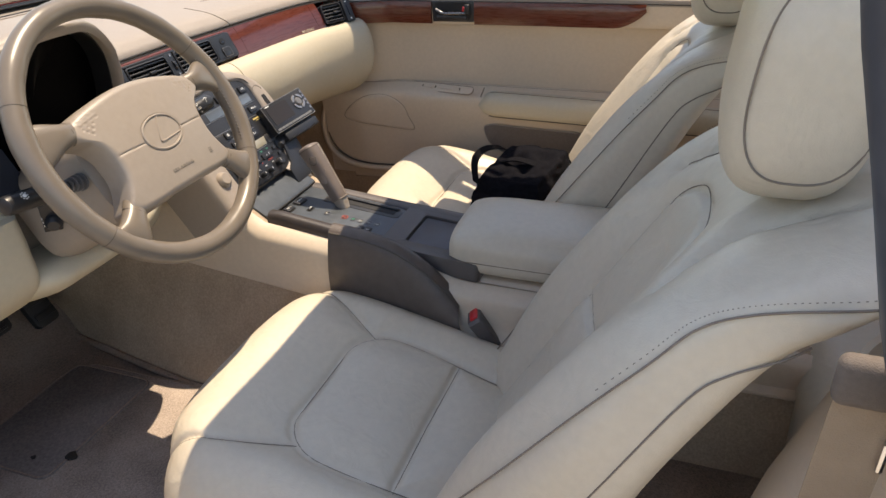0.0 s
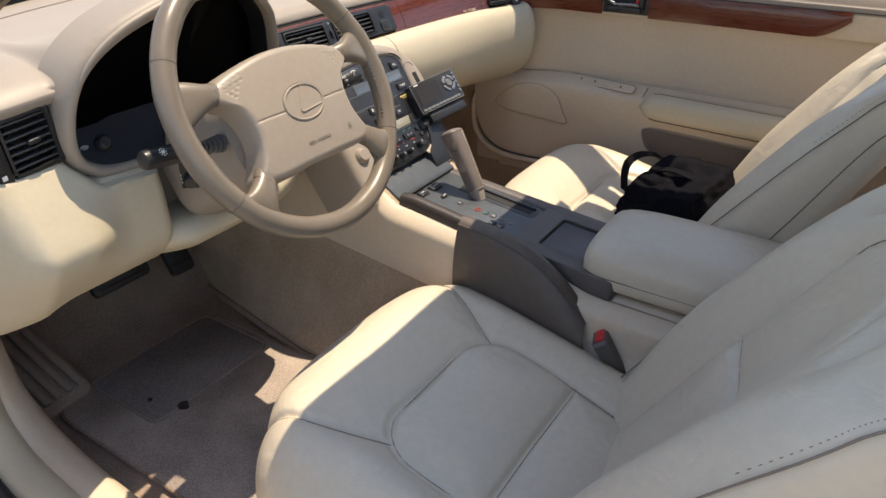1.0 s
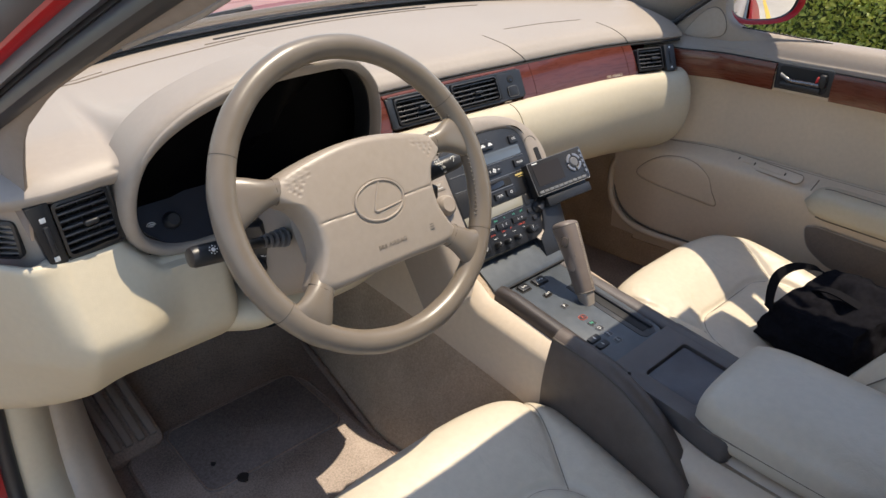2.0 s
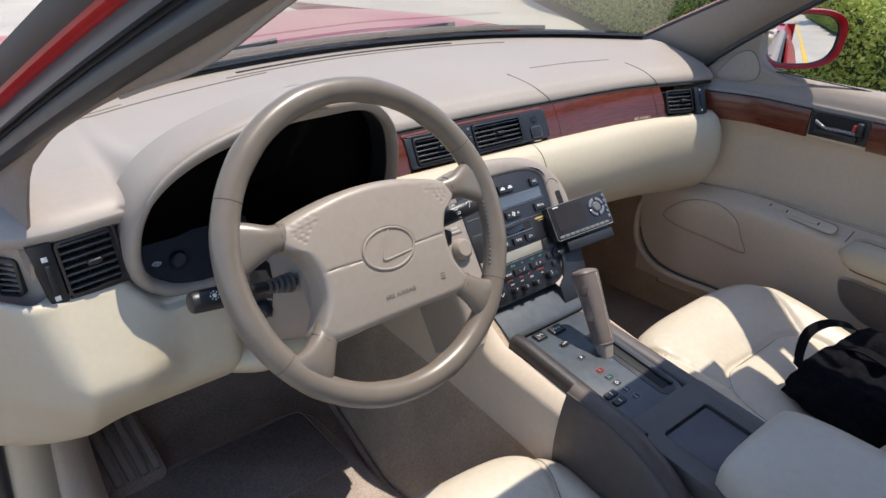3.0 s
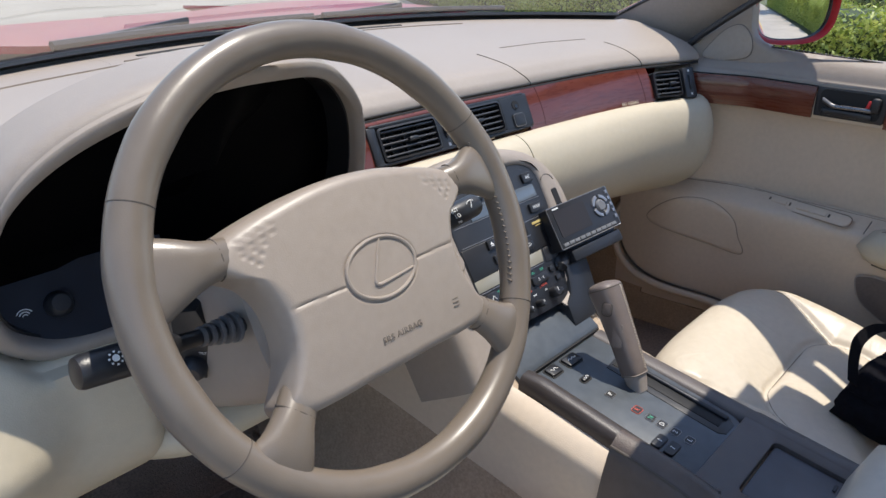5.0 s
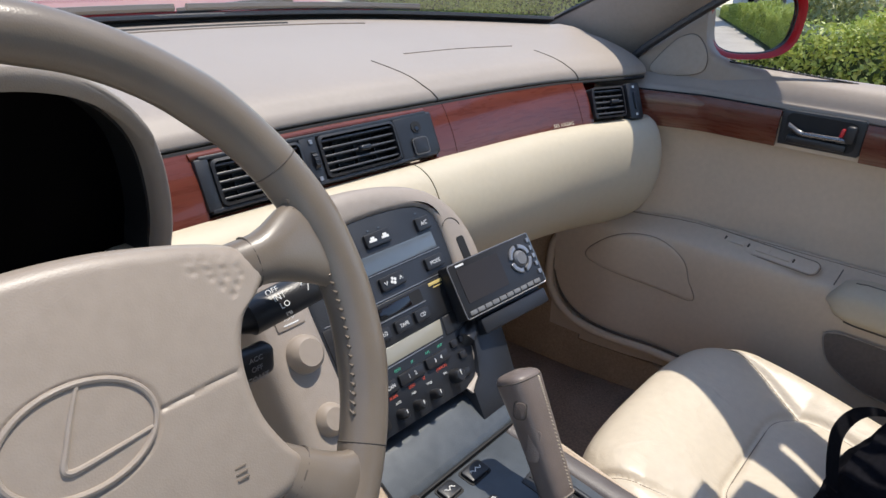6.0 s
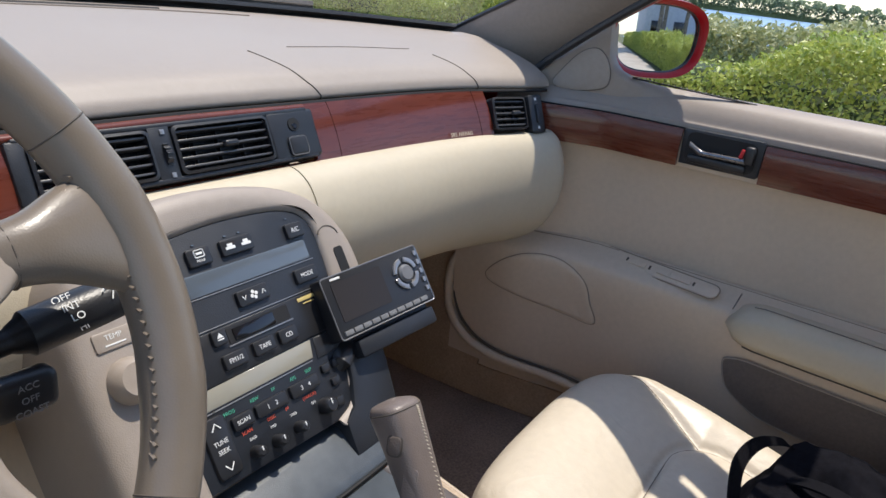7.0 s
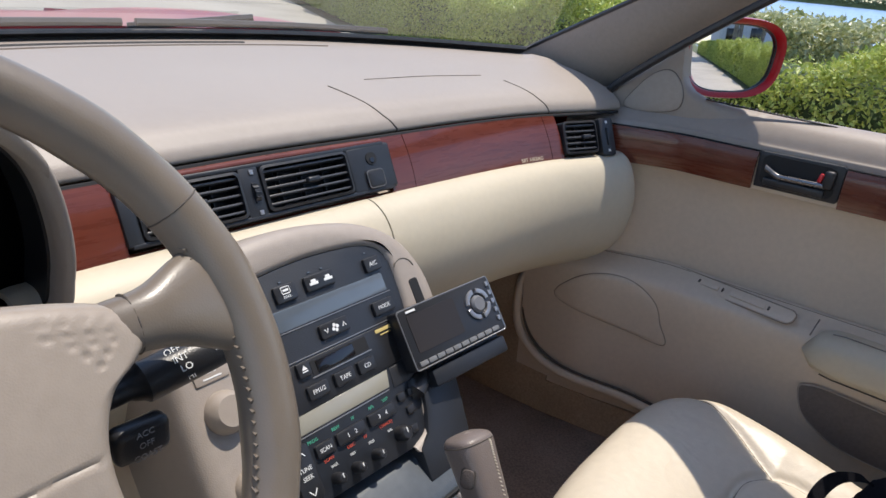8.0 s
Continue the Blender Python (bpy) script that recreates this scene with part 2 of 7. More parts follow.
# ---- ground, road and the car's shell ----
def flat(x0, x1, y0, y1, z, nx=2, ny=2):
    return sheet([[(x0 + (x1 - x0) * i / (nx - 1), y0 + (y1 - y0) * j / (ny - 1), z) for j in range(ny)] for i in range(nx)])


M_ROAD = material("sunlit_asphalt", (0.41, 0.365, 0.305), 0.85, vary=0.2, scale=60, big=0.7, bump=0.8, bump_scale=120)
M_GROUND = material("dry_grass_ground", (0.12, 0.13, 0.05), 0.95, vary=0.4, scale=20, big=0.5)
M_YELLOW = material("yellow_road_paint", (0.62, 0.40, 0.05), 0.7, vary=0.2, scale=50)
solid("ground", flat(-900, 900, -900, 900, -0.02), M_GROUND, "wide grassy ground round the road", "ground", "structure")


def verge(y):
    """How far the hedge line swings away from the road ahead of the car."""
    return 0.60 * (math.sqrt((y - 0.4) ** 2 + 0.5) + (y - 0.4)) / 2


edge = [(2.85 + verge(y), y) for y in np.linspace(-90, 90, 73)]
solid("road", prism([(-10.3, -90)] + edge + [(-10.3, 90)], -0.027, 0.003), M_ROAD, "pale sunlit asphalt road under the car", "road", "structure")
for x in (1.35, -3.6):
    solid("road_line", rbox((x, 0, 0.006), (0.12, 170, 0.006), 0.001), M_YELLOW, "worn yellow painted line on the asphalt", "road line", "structure")

# floor with the sloping toe boards
prof = spline([(-1.35, 0.255), (-0.6, 0.255), (0.0, 0.255), (0.45, 0.258), (0.60, 0.30), (0.74, 0.44), (0.78, 0.62), (0.70, 0.80)], 44)
solid("floor", sheet([[(x, y, z) for y, z in prof] for x in np.linspace(-0.72, 0.84, 13)], thick=-0.012), M_CARPET,
      "worn taupe carpet on the car floor", "floor", "structure")

# floor mat on the driver's side, with two dark burns
mat_thing = thing("floor_mat", (-0.43, 0.22, 0.262), "stained taupe carpet floor mat in the footwell", "floor mat")
out = rounded(0.36, 0.52, 0.06, 5, -0.43, 0.20)
part("carpet", prism(out, 0.258, 0.268, None, 0.004), M_MAT, mat_thing)
part("edging", tube([(x, y, 0.265) for x, y in out], 0.0035, 6, closed=True), M_CARPET, mat_thing)
heel = thing("heel_pad", (-0.40, 0.36, 0.268), "dark worn heel pad set in the floor mat", "heel pad")
part("pad", prism(rounded(0.27, 0.19, 0.02, 4, -0.40, 0.355), 0.267, 0.2715, None, 0.002),
     material("heel_pad_cloth", (0.215, 0.183, 0.170), 0.9, vary=0.3, scale=200, bump=0.8, bump_scale=500), heel)
part("border", tube([(x, y, 0.2712) for x, y in rounded(0.266, 0.186, 0.02, 4, -0.40, 0.355)], 0.0014, 6, closed=True), M_CARPET, heel, "sewn border of the heel pad")
for x, y, r in ((-0.476, 0.26, 0.009), (-0.50, 0.32, 0.004), (-0.405, 0.10, 0.007), (-0.52, 0.02, 0.004), (-0.44, -0.02, 0.005)):
    ring = [(x + r * (0.7 + 0.6 * random.random()) * math.cos(a), y + r * (0.7 + 0.6 * random.random()) * math.sin(a)) for a in np.linspace(0, 6.28, 11, False)]
    solid("burn_mark", prism(ring, 0.2675, 0.2735), M_STAIN, "small dark burn on the floor mat", "stain")

# ribbed foot rest
M_REST = material("foot_rest_plastic", (0.25, 0.195, 0.158), 0.6, vary=0.12, bump=0.2, bump_scale=900)
rest = thing("foot_rest", (-0.60, 0.55, 0.27), "ribbed brown plastic foot rest beside the pedals", "foot rest")
mr = basis((-0.600, 0.54, 0.335), (1, 0.08, 0), (0, 0.88, 0.47))
part("base", prism(rounded(0.12, 0.26, 0.02, 4), -0.03, 0.0, mr, 0.008), M_CARPET, rest)
for k in range(5):
    part("rib", rbox((-0.044 + 0.022 * k, 0.0, 0.004), (0.015, 0.22, 0.011), 0.004, mr, 3), M_REST, rest)

# pedals
M_PEDAL = material("pedal_rubber", (0.02, 0.02, 0.022), 0.6, vary=0.2)
for nm, x, y, z, w, h in (("brake_pedal", -0.40, 0.50, 0.43, 0.12, 0.06), ("accelerator_pedal", -0.24, 0.56, 0.40, 0.055, 0.14)):
    p = thing(nm, (x, y, z), "black rubber pedal hanging in the footwell", "pedal")
    mp = basis((x, y, z), (1, 0, 0), (0, 0.5, 0.87))
    part("pad", prism(rounded(w, h, 0.012, 4), -0.008, 0.006, mp, 0.003), M_PEDAL, p)
    for k in range(4):
        part("rib", rbox((0, (-0.34 + 0.226 * k) * h, 0.0075), (w * 0.8, h * 0.1, 0.004), 0.001, mp), M_BLACK, p)
    part("arm", tube([(x, y + 0.01, z), (x, y + 0.09, z + 0.08), (x, y + 0.10, z + 0.30)], 0.008, 8), M_BLACK, p)

M_PILLAR = material("pillar_cloth", (0.265, 0.225, 0.195), 0.7, vary=0.08, bump=0.3, bump_scale=1000, scale=150)
# ---- car body: bonnet, wings, sills, roof, pillars ----
body = thing("car_body", (0, 0.4, 0.1), "glossy dark red coupe body with the driver's side open", "car")
GLASS_BASE = [(-0.70, 0.40), (-0.52, 0.545), (-0.30, 0.635), (0.0, 0.675), (0.30, 0.635), (0.50, 0.535), (0.655, 0.40)]
gb = spline(GLASS_BASE, 41)
rows = []
for k in range(15):
    t = k / 14
    row = []
    for x, y in gb:
        yy = y + 0.10 + t * (2.15 - y)
        xx = x * (1.0 + 0.12 * min(1, t * 2))
        zz = 0.905 - 0.20 * t ** 1.7 - 0.05 * (x / 0.7) ** 4 + 0.018 * math.exp(-((abs(x) - 0.42) / 0.08) ** 2)
        row.append((xx, yy, zz))
    rows.append(row)
part("bonnet", sheet(rows, thick=-0.01), M_PAINT, body, "glossy red bonnet with two soft ridges")
rows = [[(x, y + 0.005 + 0.115 * k / 4, 0.905 - 0.012 * math.sin(math.pi * k / 4)) for x, y in gb] for k in range(5)]
part("cowl", sheet(rows, thick=-0.01), M_BLACK, body, "black cowl panel below the windscreen")
for s in (-1, 1):
    rows = []
    for k in range(14):
        y = 0.36 + 1.9 * k / 13
        drop = 0.10 * (k / 13) ** 1.5
        rows.append([(s * 0.70, y, 0.885 - drop), (s * 0.79, y, 0.85 - drop), (s * 0.86, y, 0.74 - drop), (s * 0.885, y, 0.55), (s * 0.87, y, 0.30), (s * 0.82, y, 0.18)])
    part("front_wing", sheet(rows, thick=0.01), M_PAINT, body)
# sill and jamb on the driver's side
JAMB = [(-0.775, -1.05, 0.35), (-0.775, -0.5, 0.325), (-0.775, 0.0, 0.315), (-0.772, 0.22, 0.33), (-0.768, 0.315, 0.375), (-0.762, 0.335, 0.46), (-0.755, 0.33, 0.56),
        (-0.745, 0.345, 0.68), (-0.725, 0.375, 0.80), (-0.675, 0.40, 0.915)]
jam = spline(JAMB, 60)


def along(path, offs):
    """Rows of points beside a path, by offsets in x, towards the opening's middle and up."""
    return [[tuple(p + np.array(o)) for p in path] for o in offs]


tang = np.gradient(jam, axis=0)
tang /= np.linalg.norm(tang, axis=1)[:, None]
into = np.stack([np.zeros(60), -tang[:, 2], tang[:, 1]], 1)  # towards the opening's middle
rows = [jam + into * a + np.array((b, 0, 0)) for a, b in ((-0.008, 0.0), (-0.012, -0.03), (-0.045, -0.05), (-0.10, -0.075), (-0.15, -0.085))]
part("door_jamb", sheet(rows, thick=0.006), M_PAINT, body, "red painted door jamb and sill")
part("door_seal", tube(jam + np.array((-0.010, 0, 0)), 0.011, 10), M_RUBBER, body, "black rubber door seal")

# roof, quarter panels, tail
rows = []
for k in range(16):
    t = k / 15
    y = -0.20 - 1.25 * t
    zc = 1.225 + 0.075 * math.sin(math.pi * min(1, t * 1.05)) - 0.03 * t
    rows.append([(x * (0.52 - 0.02 * t), y + 0.03 * (1 - abs(x)), zc - 0.022 * abs(x) ** 2.2) for x in np.linspace(-1, 1, 15)])
part("roof", sheet(rows, thick=0.012), M_PAINT, body, "red roof")
part("headliner", sheet([[(x * 0.92, y, z - 0.016) for x, y, z in r] for r in rows], thick=0.008), M_HEADLINER, body, "pale cloth headliner")
for s in (-1, 1):
    rows = [[(s * 0.73, -1.0 - 1.2 * k / 6, 0.86), (s * 0.80, -1.0 - 1.2 * k / 6, 0.78), (s * 0.86, -1.0 - 1.2 * k / 6, 0.55), (s * 0.84, -1.0 - 1.2 * k / 6, 0.25)] for k in range(7)]
    part("quarter_panel", sheet(rows, thick=0.01), M_PAINT, body)
    rows = [[(s * (0.66 - 0.13 * k / 5), -1.0 - 0.02 * k - j * 0.09, 0.88 + 0.34 * k / 5) for j in range(3)] for k in range(6)]
    part("rear_pillar", sheet(rows, thick=0.03), M_TRIM, body)
part("boot_lid", sheet([[(x, y, 0.86 - 0.02 * (x / 0.8) ** 2) for y in np.linspace(-1.45, -2.2, 5)] for x in np.linspace(-0.74, 0.74, 9)], thick=0.012), M_PAINT, body)
part("right_flank", sheet([[(x, y, z) for y in np.linspace(-1.05, 0.40, 8)] for x, z in ((0.77, 0.85), (0.83, 0.76), (0.865, 0.58), (0.85, 0.35), (0.80, 0.2))], thick=0.01), M_PAINT, body)

part("tail", sheet([[(x, -2.21 - 0.05 * (1 - (x / 0.8) ** 2), z) for z in (0.86, 0.70, 0.45, 0.25)] for x in np.linspace(-0.84, 0.84, 11)], thick=0.012), M_PAINT, body, "red tail panel")
part("nose", sheet([[(x, 2.24 + 0.06 * (1 - (x / 0.8) ** 2), z) for z in (0.70, 0.55, 0.38, 0.22)] for x in np.linspace(-0.84, 0.84, 11)], thick=0.012), M_PAINT, body, "red nose panel")
# screen pillars: strips of trim, seal and paint along the slope
DL = Vector((0.2, -1.0, 0.47)).normalized()
WL = Vector((-0.448, 0.305, 0.840))
L0 = Vector((-0.65, 0.394, 0.918))


OUT = Vector((-0.78, -0.57, 1.19))


def strip(w0, w1, bulge, s0=-0.20, s1=0.68, back=0.0):
    """Rows of a strip along the left pillar, which stands a little outside the glass."""
    out = Vector(DL).cross(WL)
    rows = []
    for k in range(25):
        s = s0 + (s1 - s0) * k / 24
        sag = WL * (0.018 * math.sin(math.pi * k / 24))
        row = []
        for q in range(7):
            t = q / 6
            p = L0 + DL * s + WL * (w0 + (w1 - w0) * t) + out * (bulge * math.sin(math.pi * t) - back) + sag * 0.4
            row.append(tuple(OUT + (p - OUT) * 0.77))
        rows.append(row)
    return rows


part("pillar_moulding", sheet(strip(0.040, 0.066, 0.004), thick=0.006), material("dull_moulding", (0.05, 0.047, 0.05), 0.6), body, "dark grey screen moulding")
part("pillar_paint", sheet(strip(0.034, 0.041, 0.003), thick=0.006), M_PAINT, body)
# blue-grey base colour stands in for sky reflected on the black rubber
part("pillar_channel", sheet(strip(0.010, 0.034, -0.004, back=0.002), thick=0.006), material("sky_tinted_rubber", (0.060, 0.072, 0.098), 0.3, vary=0.15), body, "grey rubber channel with the sky's reflection put into its colour")
part("pillar_gap", sheet(strip(-0.004, 0.011, -0.006, back=0.006), thick=0.006), M_RUBBER, body)
part("pillar_seal", sheet(strip(-0.019, -0.003, 0.008), thick=0.005), M_RUBBER, body, "black rubber seal along the pillar")
pil = thing("pillar_trim", tuple(L0), "taupe plastic trim on the screen pillar", "pillar trim")
def inner_w(s):
    return -0.027 - 0.015 * math.exp(-((s - 0.45) / 0.12) ** 2) - 0.016 * max(0.0, (0.12 - s) / 0.14)


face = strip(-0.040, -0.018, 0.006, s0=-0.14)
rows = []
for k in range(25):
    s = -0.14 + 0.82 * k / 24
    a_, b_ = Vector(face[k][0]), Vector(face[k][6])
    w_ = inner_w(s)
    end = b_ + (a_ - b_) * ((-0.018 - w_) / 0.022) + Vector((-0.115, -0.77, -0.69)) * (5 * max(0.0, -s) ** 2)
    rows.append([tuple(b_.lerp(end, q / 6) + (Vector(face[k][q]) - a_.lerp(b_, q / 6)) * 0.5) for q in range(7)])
# darker copy of the pillar cloth, the shade on this side put into its colour
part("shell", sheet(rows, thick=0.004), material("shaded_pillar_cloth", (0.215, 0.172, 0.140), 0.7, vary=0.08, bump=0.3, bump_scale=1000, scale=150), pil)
part("core", sheet(strip(-0.020, 0.064, 0.0, back=0.014), thick=0.004), M_RUBBER, pil)
part("edge_bead", tube([rows[k][6] for k in range(13, 24)], 0.0025, 6), M_PILLAR, pil)

# right pillar trim
DR = Vector((-0.2, -1.0, 0.50)).normalized()
R0 = Vector((0.65, 0.394, 0.918))
pr = thing("pillar_trim", tuple(R0), "taupe plastic trim on the screen pillar beside the mirror", "pillar trim")
FAR = Vector((-0.45, -0.30, 1.06))


def outward(p):
    """Places of the right pillar, which stands a little outside the glass."""
    return tuple(FAR + (Vector(p) - FAR) * 1.05)


SEAL = spline([(0.687, 0.250, 0.815), (0.684, 0.258, 0.865), (0.665, 0.195, 0.920), (0.640, 0.08, 1.000), (0.60, -0.06, 1.085), (0.555, -0.20, 1.155), (0.52, -0.33, 1.205)], 40)


def seal_at(s):
    return Vector(SEAL[int(round(max(0.0, min(1.0, (s + 0.02) / 0.72)) * 39))])


rows = []
for k in range(40):
    s = -0.02 + 0.72 * k / 39
    p = R0 + DR * s
    wide = seal_at(s) - p
    row = []
    for q in range(9):
        t = q / 8
        row.append(outward(p + wide * t + Vector((-0.5, -0.5, -0.1)) * (0.022 * math.sin(math.pi * t))))
    rows.append(row)
part("shell", sheet(rows, thick=-0.006), M_PILLAR, pr)
rows = [[tuple(FAR + (Vector(p) - FAR) * g) for p, g in zip([r[q] for q in (0, 0, 0, 3, 6, 8, 8)], (1.012, 1.04, 1.075, 1.085, 1.085, 1.075, 1.012))] for r in rows]
part("outer_skin", sheet(rows, thick=0.006), M_PAINT, pr, "red painted outer face of the pillar")
part("seal", tube([p + np.array((0.002, 0, 0)) for p in SEAL], 0.0062, 8), M_RUBBER, pr, "black rubber window seal")
part("glass_edge", tube([outward(R0 + DR * (-0.02 + 0.72 * k / 20) + Vector((-0.004, 0.004, 0.0))) for k in range(21)], 0.004, 6), M_RUBBER, pr)

# header rail and windscreen
hd = thing("header_rail", (0, -0.20, 1.2), "cloth covered rail above the windscreen", "header rail")
part("rail", sheet([[(x * 0.46, -0.17 - 0.07 * q / 4, 1.240 - 0.012 * abs(x) ** 2 - 0.02 * math.sin(math.pi * q / 4)) for q in range(5)] for x in np.linspace(-1, 1, 15)], thick=0.01), M_HEADLINER, hd)
rows = []
top = [(-0.52, -0.17, 1.20), (-0.3, -0.15, 1.225), (0, -0.14, 1.232), (0.3, -0.15, 1.225), (0.51, -0.17, 1.20)]
tp = spline(top, 41)
for k in range(13):
    t = k / 12
    rows.append([(x * (1 - t) + tp[i][0] * t, (y + 0.01) * (1 - t) + tp[i][1] * t, 0.912 * (1 - t) + tp[i][2] * t + 0.018 * math.sin(math.pi * t)) for i, (x, y) in enumerate(gb)])
gbm = sheet(rows)
gbm.normal_update()
if sum(f.normal.y for f in gbm.faces) > 0:
    bmesh.ops.reverse_faces(gbm, faces=gbm.faces[:])
gme = bpy.data.meshes.new("windscreen")
gbm.to_mesh(gme)
gbm.free()
gme.materials.append(M_GLASS)
gme.shade_smooth()
glass = tagged(new("windscreen", gme), "curved clear windscreen glass with faint reflections", "windscreen", kind="structure")
glass.visible_shadow = False
part_rows = [[(x * (1 - t) + tp[i][0] * t, (y + 0.006) * (1 - t) + tp[i][1] * t, 0.9135 * (1 - t) + tp[i][2] * t) for i, (x, y) in enumerate(gb)] for t in (-0.01, 0.02)]
solid("windscreen_seal", sheet(part_rows, thick=0.006), M_RUBBER, "black rubber strip at the foot of the windscreen", "seal", "structure")
for x0, x1 in ((-0.34, 0.12), (0.14, 0.50)):
    w = thing("wiper", (x0, 0.7, 0.9), "black windscreen wiper at rest", "wiper")
    ys = [np.interp(x, gb[:, 0], gb[:, 1]) + 0.035 for x in np.linspace(x0, x1, 9)]
    part("blade", tube([(x, y, 0.928) for x, y in zip(np.linspace(x0, x1, 9), ys)], 0.006, 6), M_RUBBER, w)
    part("arm", tube([(x0 + 0.02, ys[0] + 0.06, 0.915), ((x0 + x1) / 2, ys[4] + 0.02, 0.936)], 0.006, 6), M_BLACK, w)

# sill trim and kick panel, driver's side
trim = thing("sill_trim", (-0.70, 0.2, 0.26), "cream plastic sill cover and kick panel at the door opening", "sill trim")
ramp = np.linspace(0, 1, 54) ** 2


def sill_rows(offs):
    return [jam[:54] - into[:54] * a + np.array((b, 0, 0)) + np.outer(ramp, (0, c, 0)) for a, b, c in spline(offs, 14)]


part("sill_cover", sheet(sill_rows([(0.004, 0.002, 0.0), (-0.006, 0.012, 0.005), (-0.009, 0.030, 0.015), (-0.006, 0.046, 0.04), (0.004, 0.056, 0.06)]), thick=0.004), M_CREAM, trim, "cream plastic sill cover", 70)
part("kick_panel", sheet(sill_rows([(0.004, 0.0575, 0.062), (-0.001, 0.068, 0.08), (0.000, 0.084, 0.12), (0.012, 0.104, 0.19), (0.06, 0.125, 0.30)]), thick=0.004), M_DOOR, trim, "beige inner sill and kick panel", 70)
part("sill_seam", tube(sill_rows([(0.0035, 0.0567, 0.061), (0.0036, 0.0568, 0.0611), (0.0037, 0.0569, 0.0612)])[0], 0.0014, 6), M_SEAM, trim)

# closing panels behind the seats
rear = thing("rear_bench", (0, -1.2, 0.3), "beige rear seat and side panel behind the front seats", "rear seat")
part("cushion", rbox((0, -1.11, 0.36), (1.16, 0.46, 0.22), 0.06, None, 4), M_SEAT, rear)
part("backrest", rbox((0, -1.42, 0.62), (1.2, 0.16, 0.55), 0.06, basis((0, 0, 0), (1, 0, 0), (0, 1, 0)), 4), M_SEAT, rear)
for s in (-1, 1):
    part("side_panel", rbox((s * 0.655, -1.22, 0.55), (0.06, 0.62, 0.62), 0.025, None, 3), M_DOOR, rear)
part("parcel_shelf", rbox((0, -1.55, 0.87), (1.3, 0.3, 0.04), 0.01), M_TRIM, rear)
# lock pillar with its belt
lock = thing("door_pillar", (-0.68, -0.93, 0.3), "beige trim of the door pillar", "pillar trim")
part("trim", rbox((-0.632, -0.925, 0.58), (0.030, 0.16, 0.66), 0.014, None, 3), M_DOOR, lock)
plan = spline([(-0.36, -0.97), (-0.44, -0.845), (-0.50, -0.785), (-0.56, -0.768), (-0.62, -0.778), (-0.655, -0.815)], 26)
part("quarter_trim", sheet([[(x, y - 0.03 * (z - 0.3) - 0.28 * max(0.0, z - 0.56), z) for x, y in plan] for z in np.concatenate([np.linspace(0.26, 0.74, 8), [0.756, 0.762]])], thick=-0.006), M_DOOR, lock, "grey-beige side trim behind the seat", 60)
part("jamb", rbox((-0.706, -0.915, 0.60), (0.036, 0.12, 0.70), 0.016, None, 3), M_RUBBER, lock, "black rubber seal of the rear jamb")
part("upper_seal", tube([(-0.70, -0.757, 1.12), (-0.70, -0.770, 1.065), (-0.70, -0.789, 0.999), (-0.70, -0.813, 0.91), (-0.70, -0.842, 0.82)], 0.0165, 12), material("jamb_rubber", (0.045, 0.055, 0.075), 0.4, vary=0.15), lock, "blue-grey rubber seal of the door pillar")
belt = thing("seat_belt", (-0.61, -0.82, 0.3), "tan webbing seat belt hanging beside the seat", "seat belt")
part("webbing", sheet([[(-0.652 + 0.004 * math.sin(9 * z) - 0.006 * q, -0.792 - 0.042 * q - 0.05 * (z - 0.7), z) for q in (0, 1)] for z in np.linspace(0.28, 0.84, 16)], thick=0.002), M_BELT, belt)
part("tongue", rbox((-0.660, -0.834, 0.775), (0.004, 0.005, 0.026), 0.0015), M_CHROME, belt, "chrome belt tongue")
part("guide", rbox((-0.648, -0.822, 0.828), (0.018, 0.055, 0.040), 0.008, None, 3), M_POCKET, belt, "grey-brown belt guide")


# ---- steering wheel and column ----
W = basis((-0.36, 0.0, 0.84), (1, 0, 0), (0, 0.465, 0.885))
HUB = Vector((0, 0.0125, -0.022))
wheel = thing("steering_wheel", (-0.36, 0.0, 0.84), "tan leather steering wheel with four spokes and a padded hub", "steering wheel")
RIM_R, RIM_T = 0.1775, 0.0147
ring = []
for a in np.linspace(0, 2 * math.pi, 128, False):
    ring.append(tuple(W @ (HUB + Vector((RIM_R * math.cos(a), RIM_R * math.sin(a), 0)))))
rad = [RIM_T * (1 + 0.05 * math.sin(6 * a) ** 8 + 0.04 * (abs(math.cos(a)) ** 6)) for a in np.linspace(0, 2 * math.pi, 128, False)]
rim = part("rim", tube(ring, rad, 20, closed=True), M_WHEEL, wheel, "worn tan leather rim", 60)
for a in (28, 152, -32, 212):
    q = radians(a)
    c = HUB + Vector((RIM_R * math.cos(q), RIM_R * math.sin(q), 0))
    rr = [tuple(W @ (c + Vector((math.cos(q), math.sin(q), 0)) * (RIM_T * 1.012 * math.cos(b)) + Vector((0, 0, RIM_T * 1.012 * math.sin(b))))) for b in np.linspace(0, 2 * math.pi, 24, False)]
    part("rim_seam", tube(rr, 0.0005, 5, closed=True), M_GROOVE, rim)
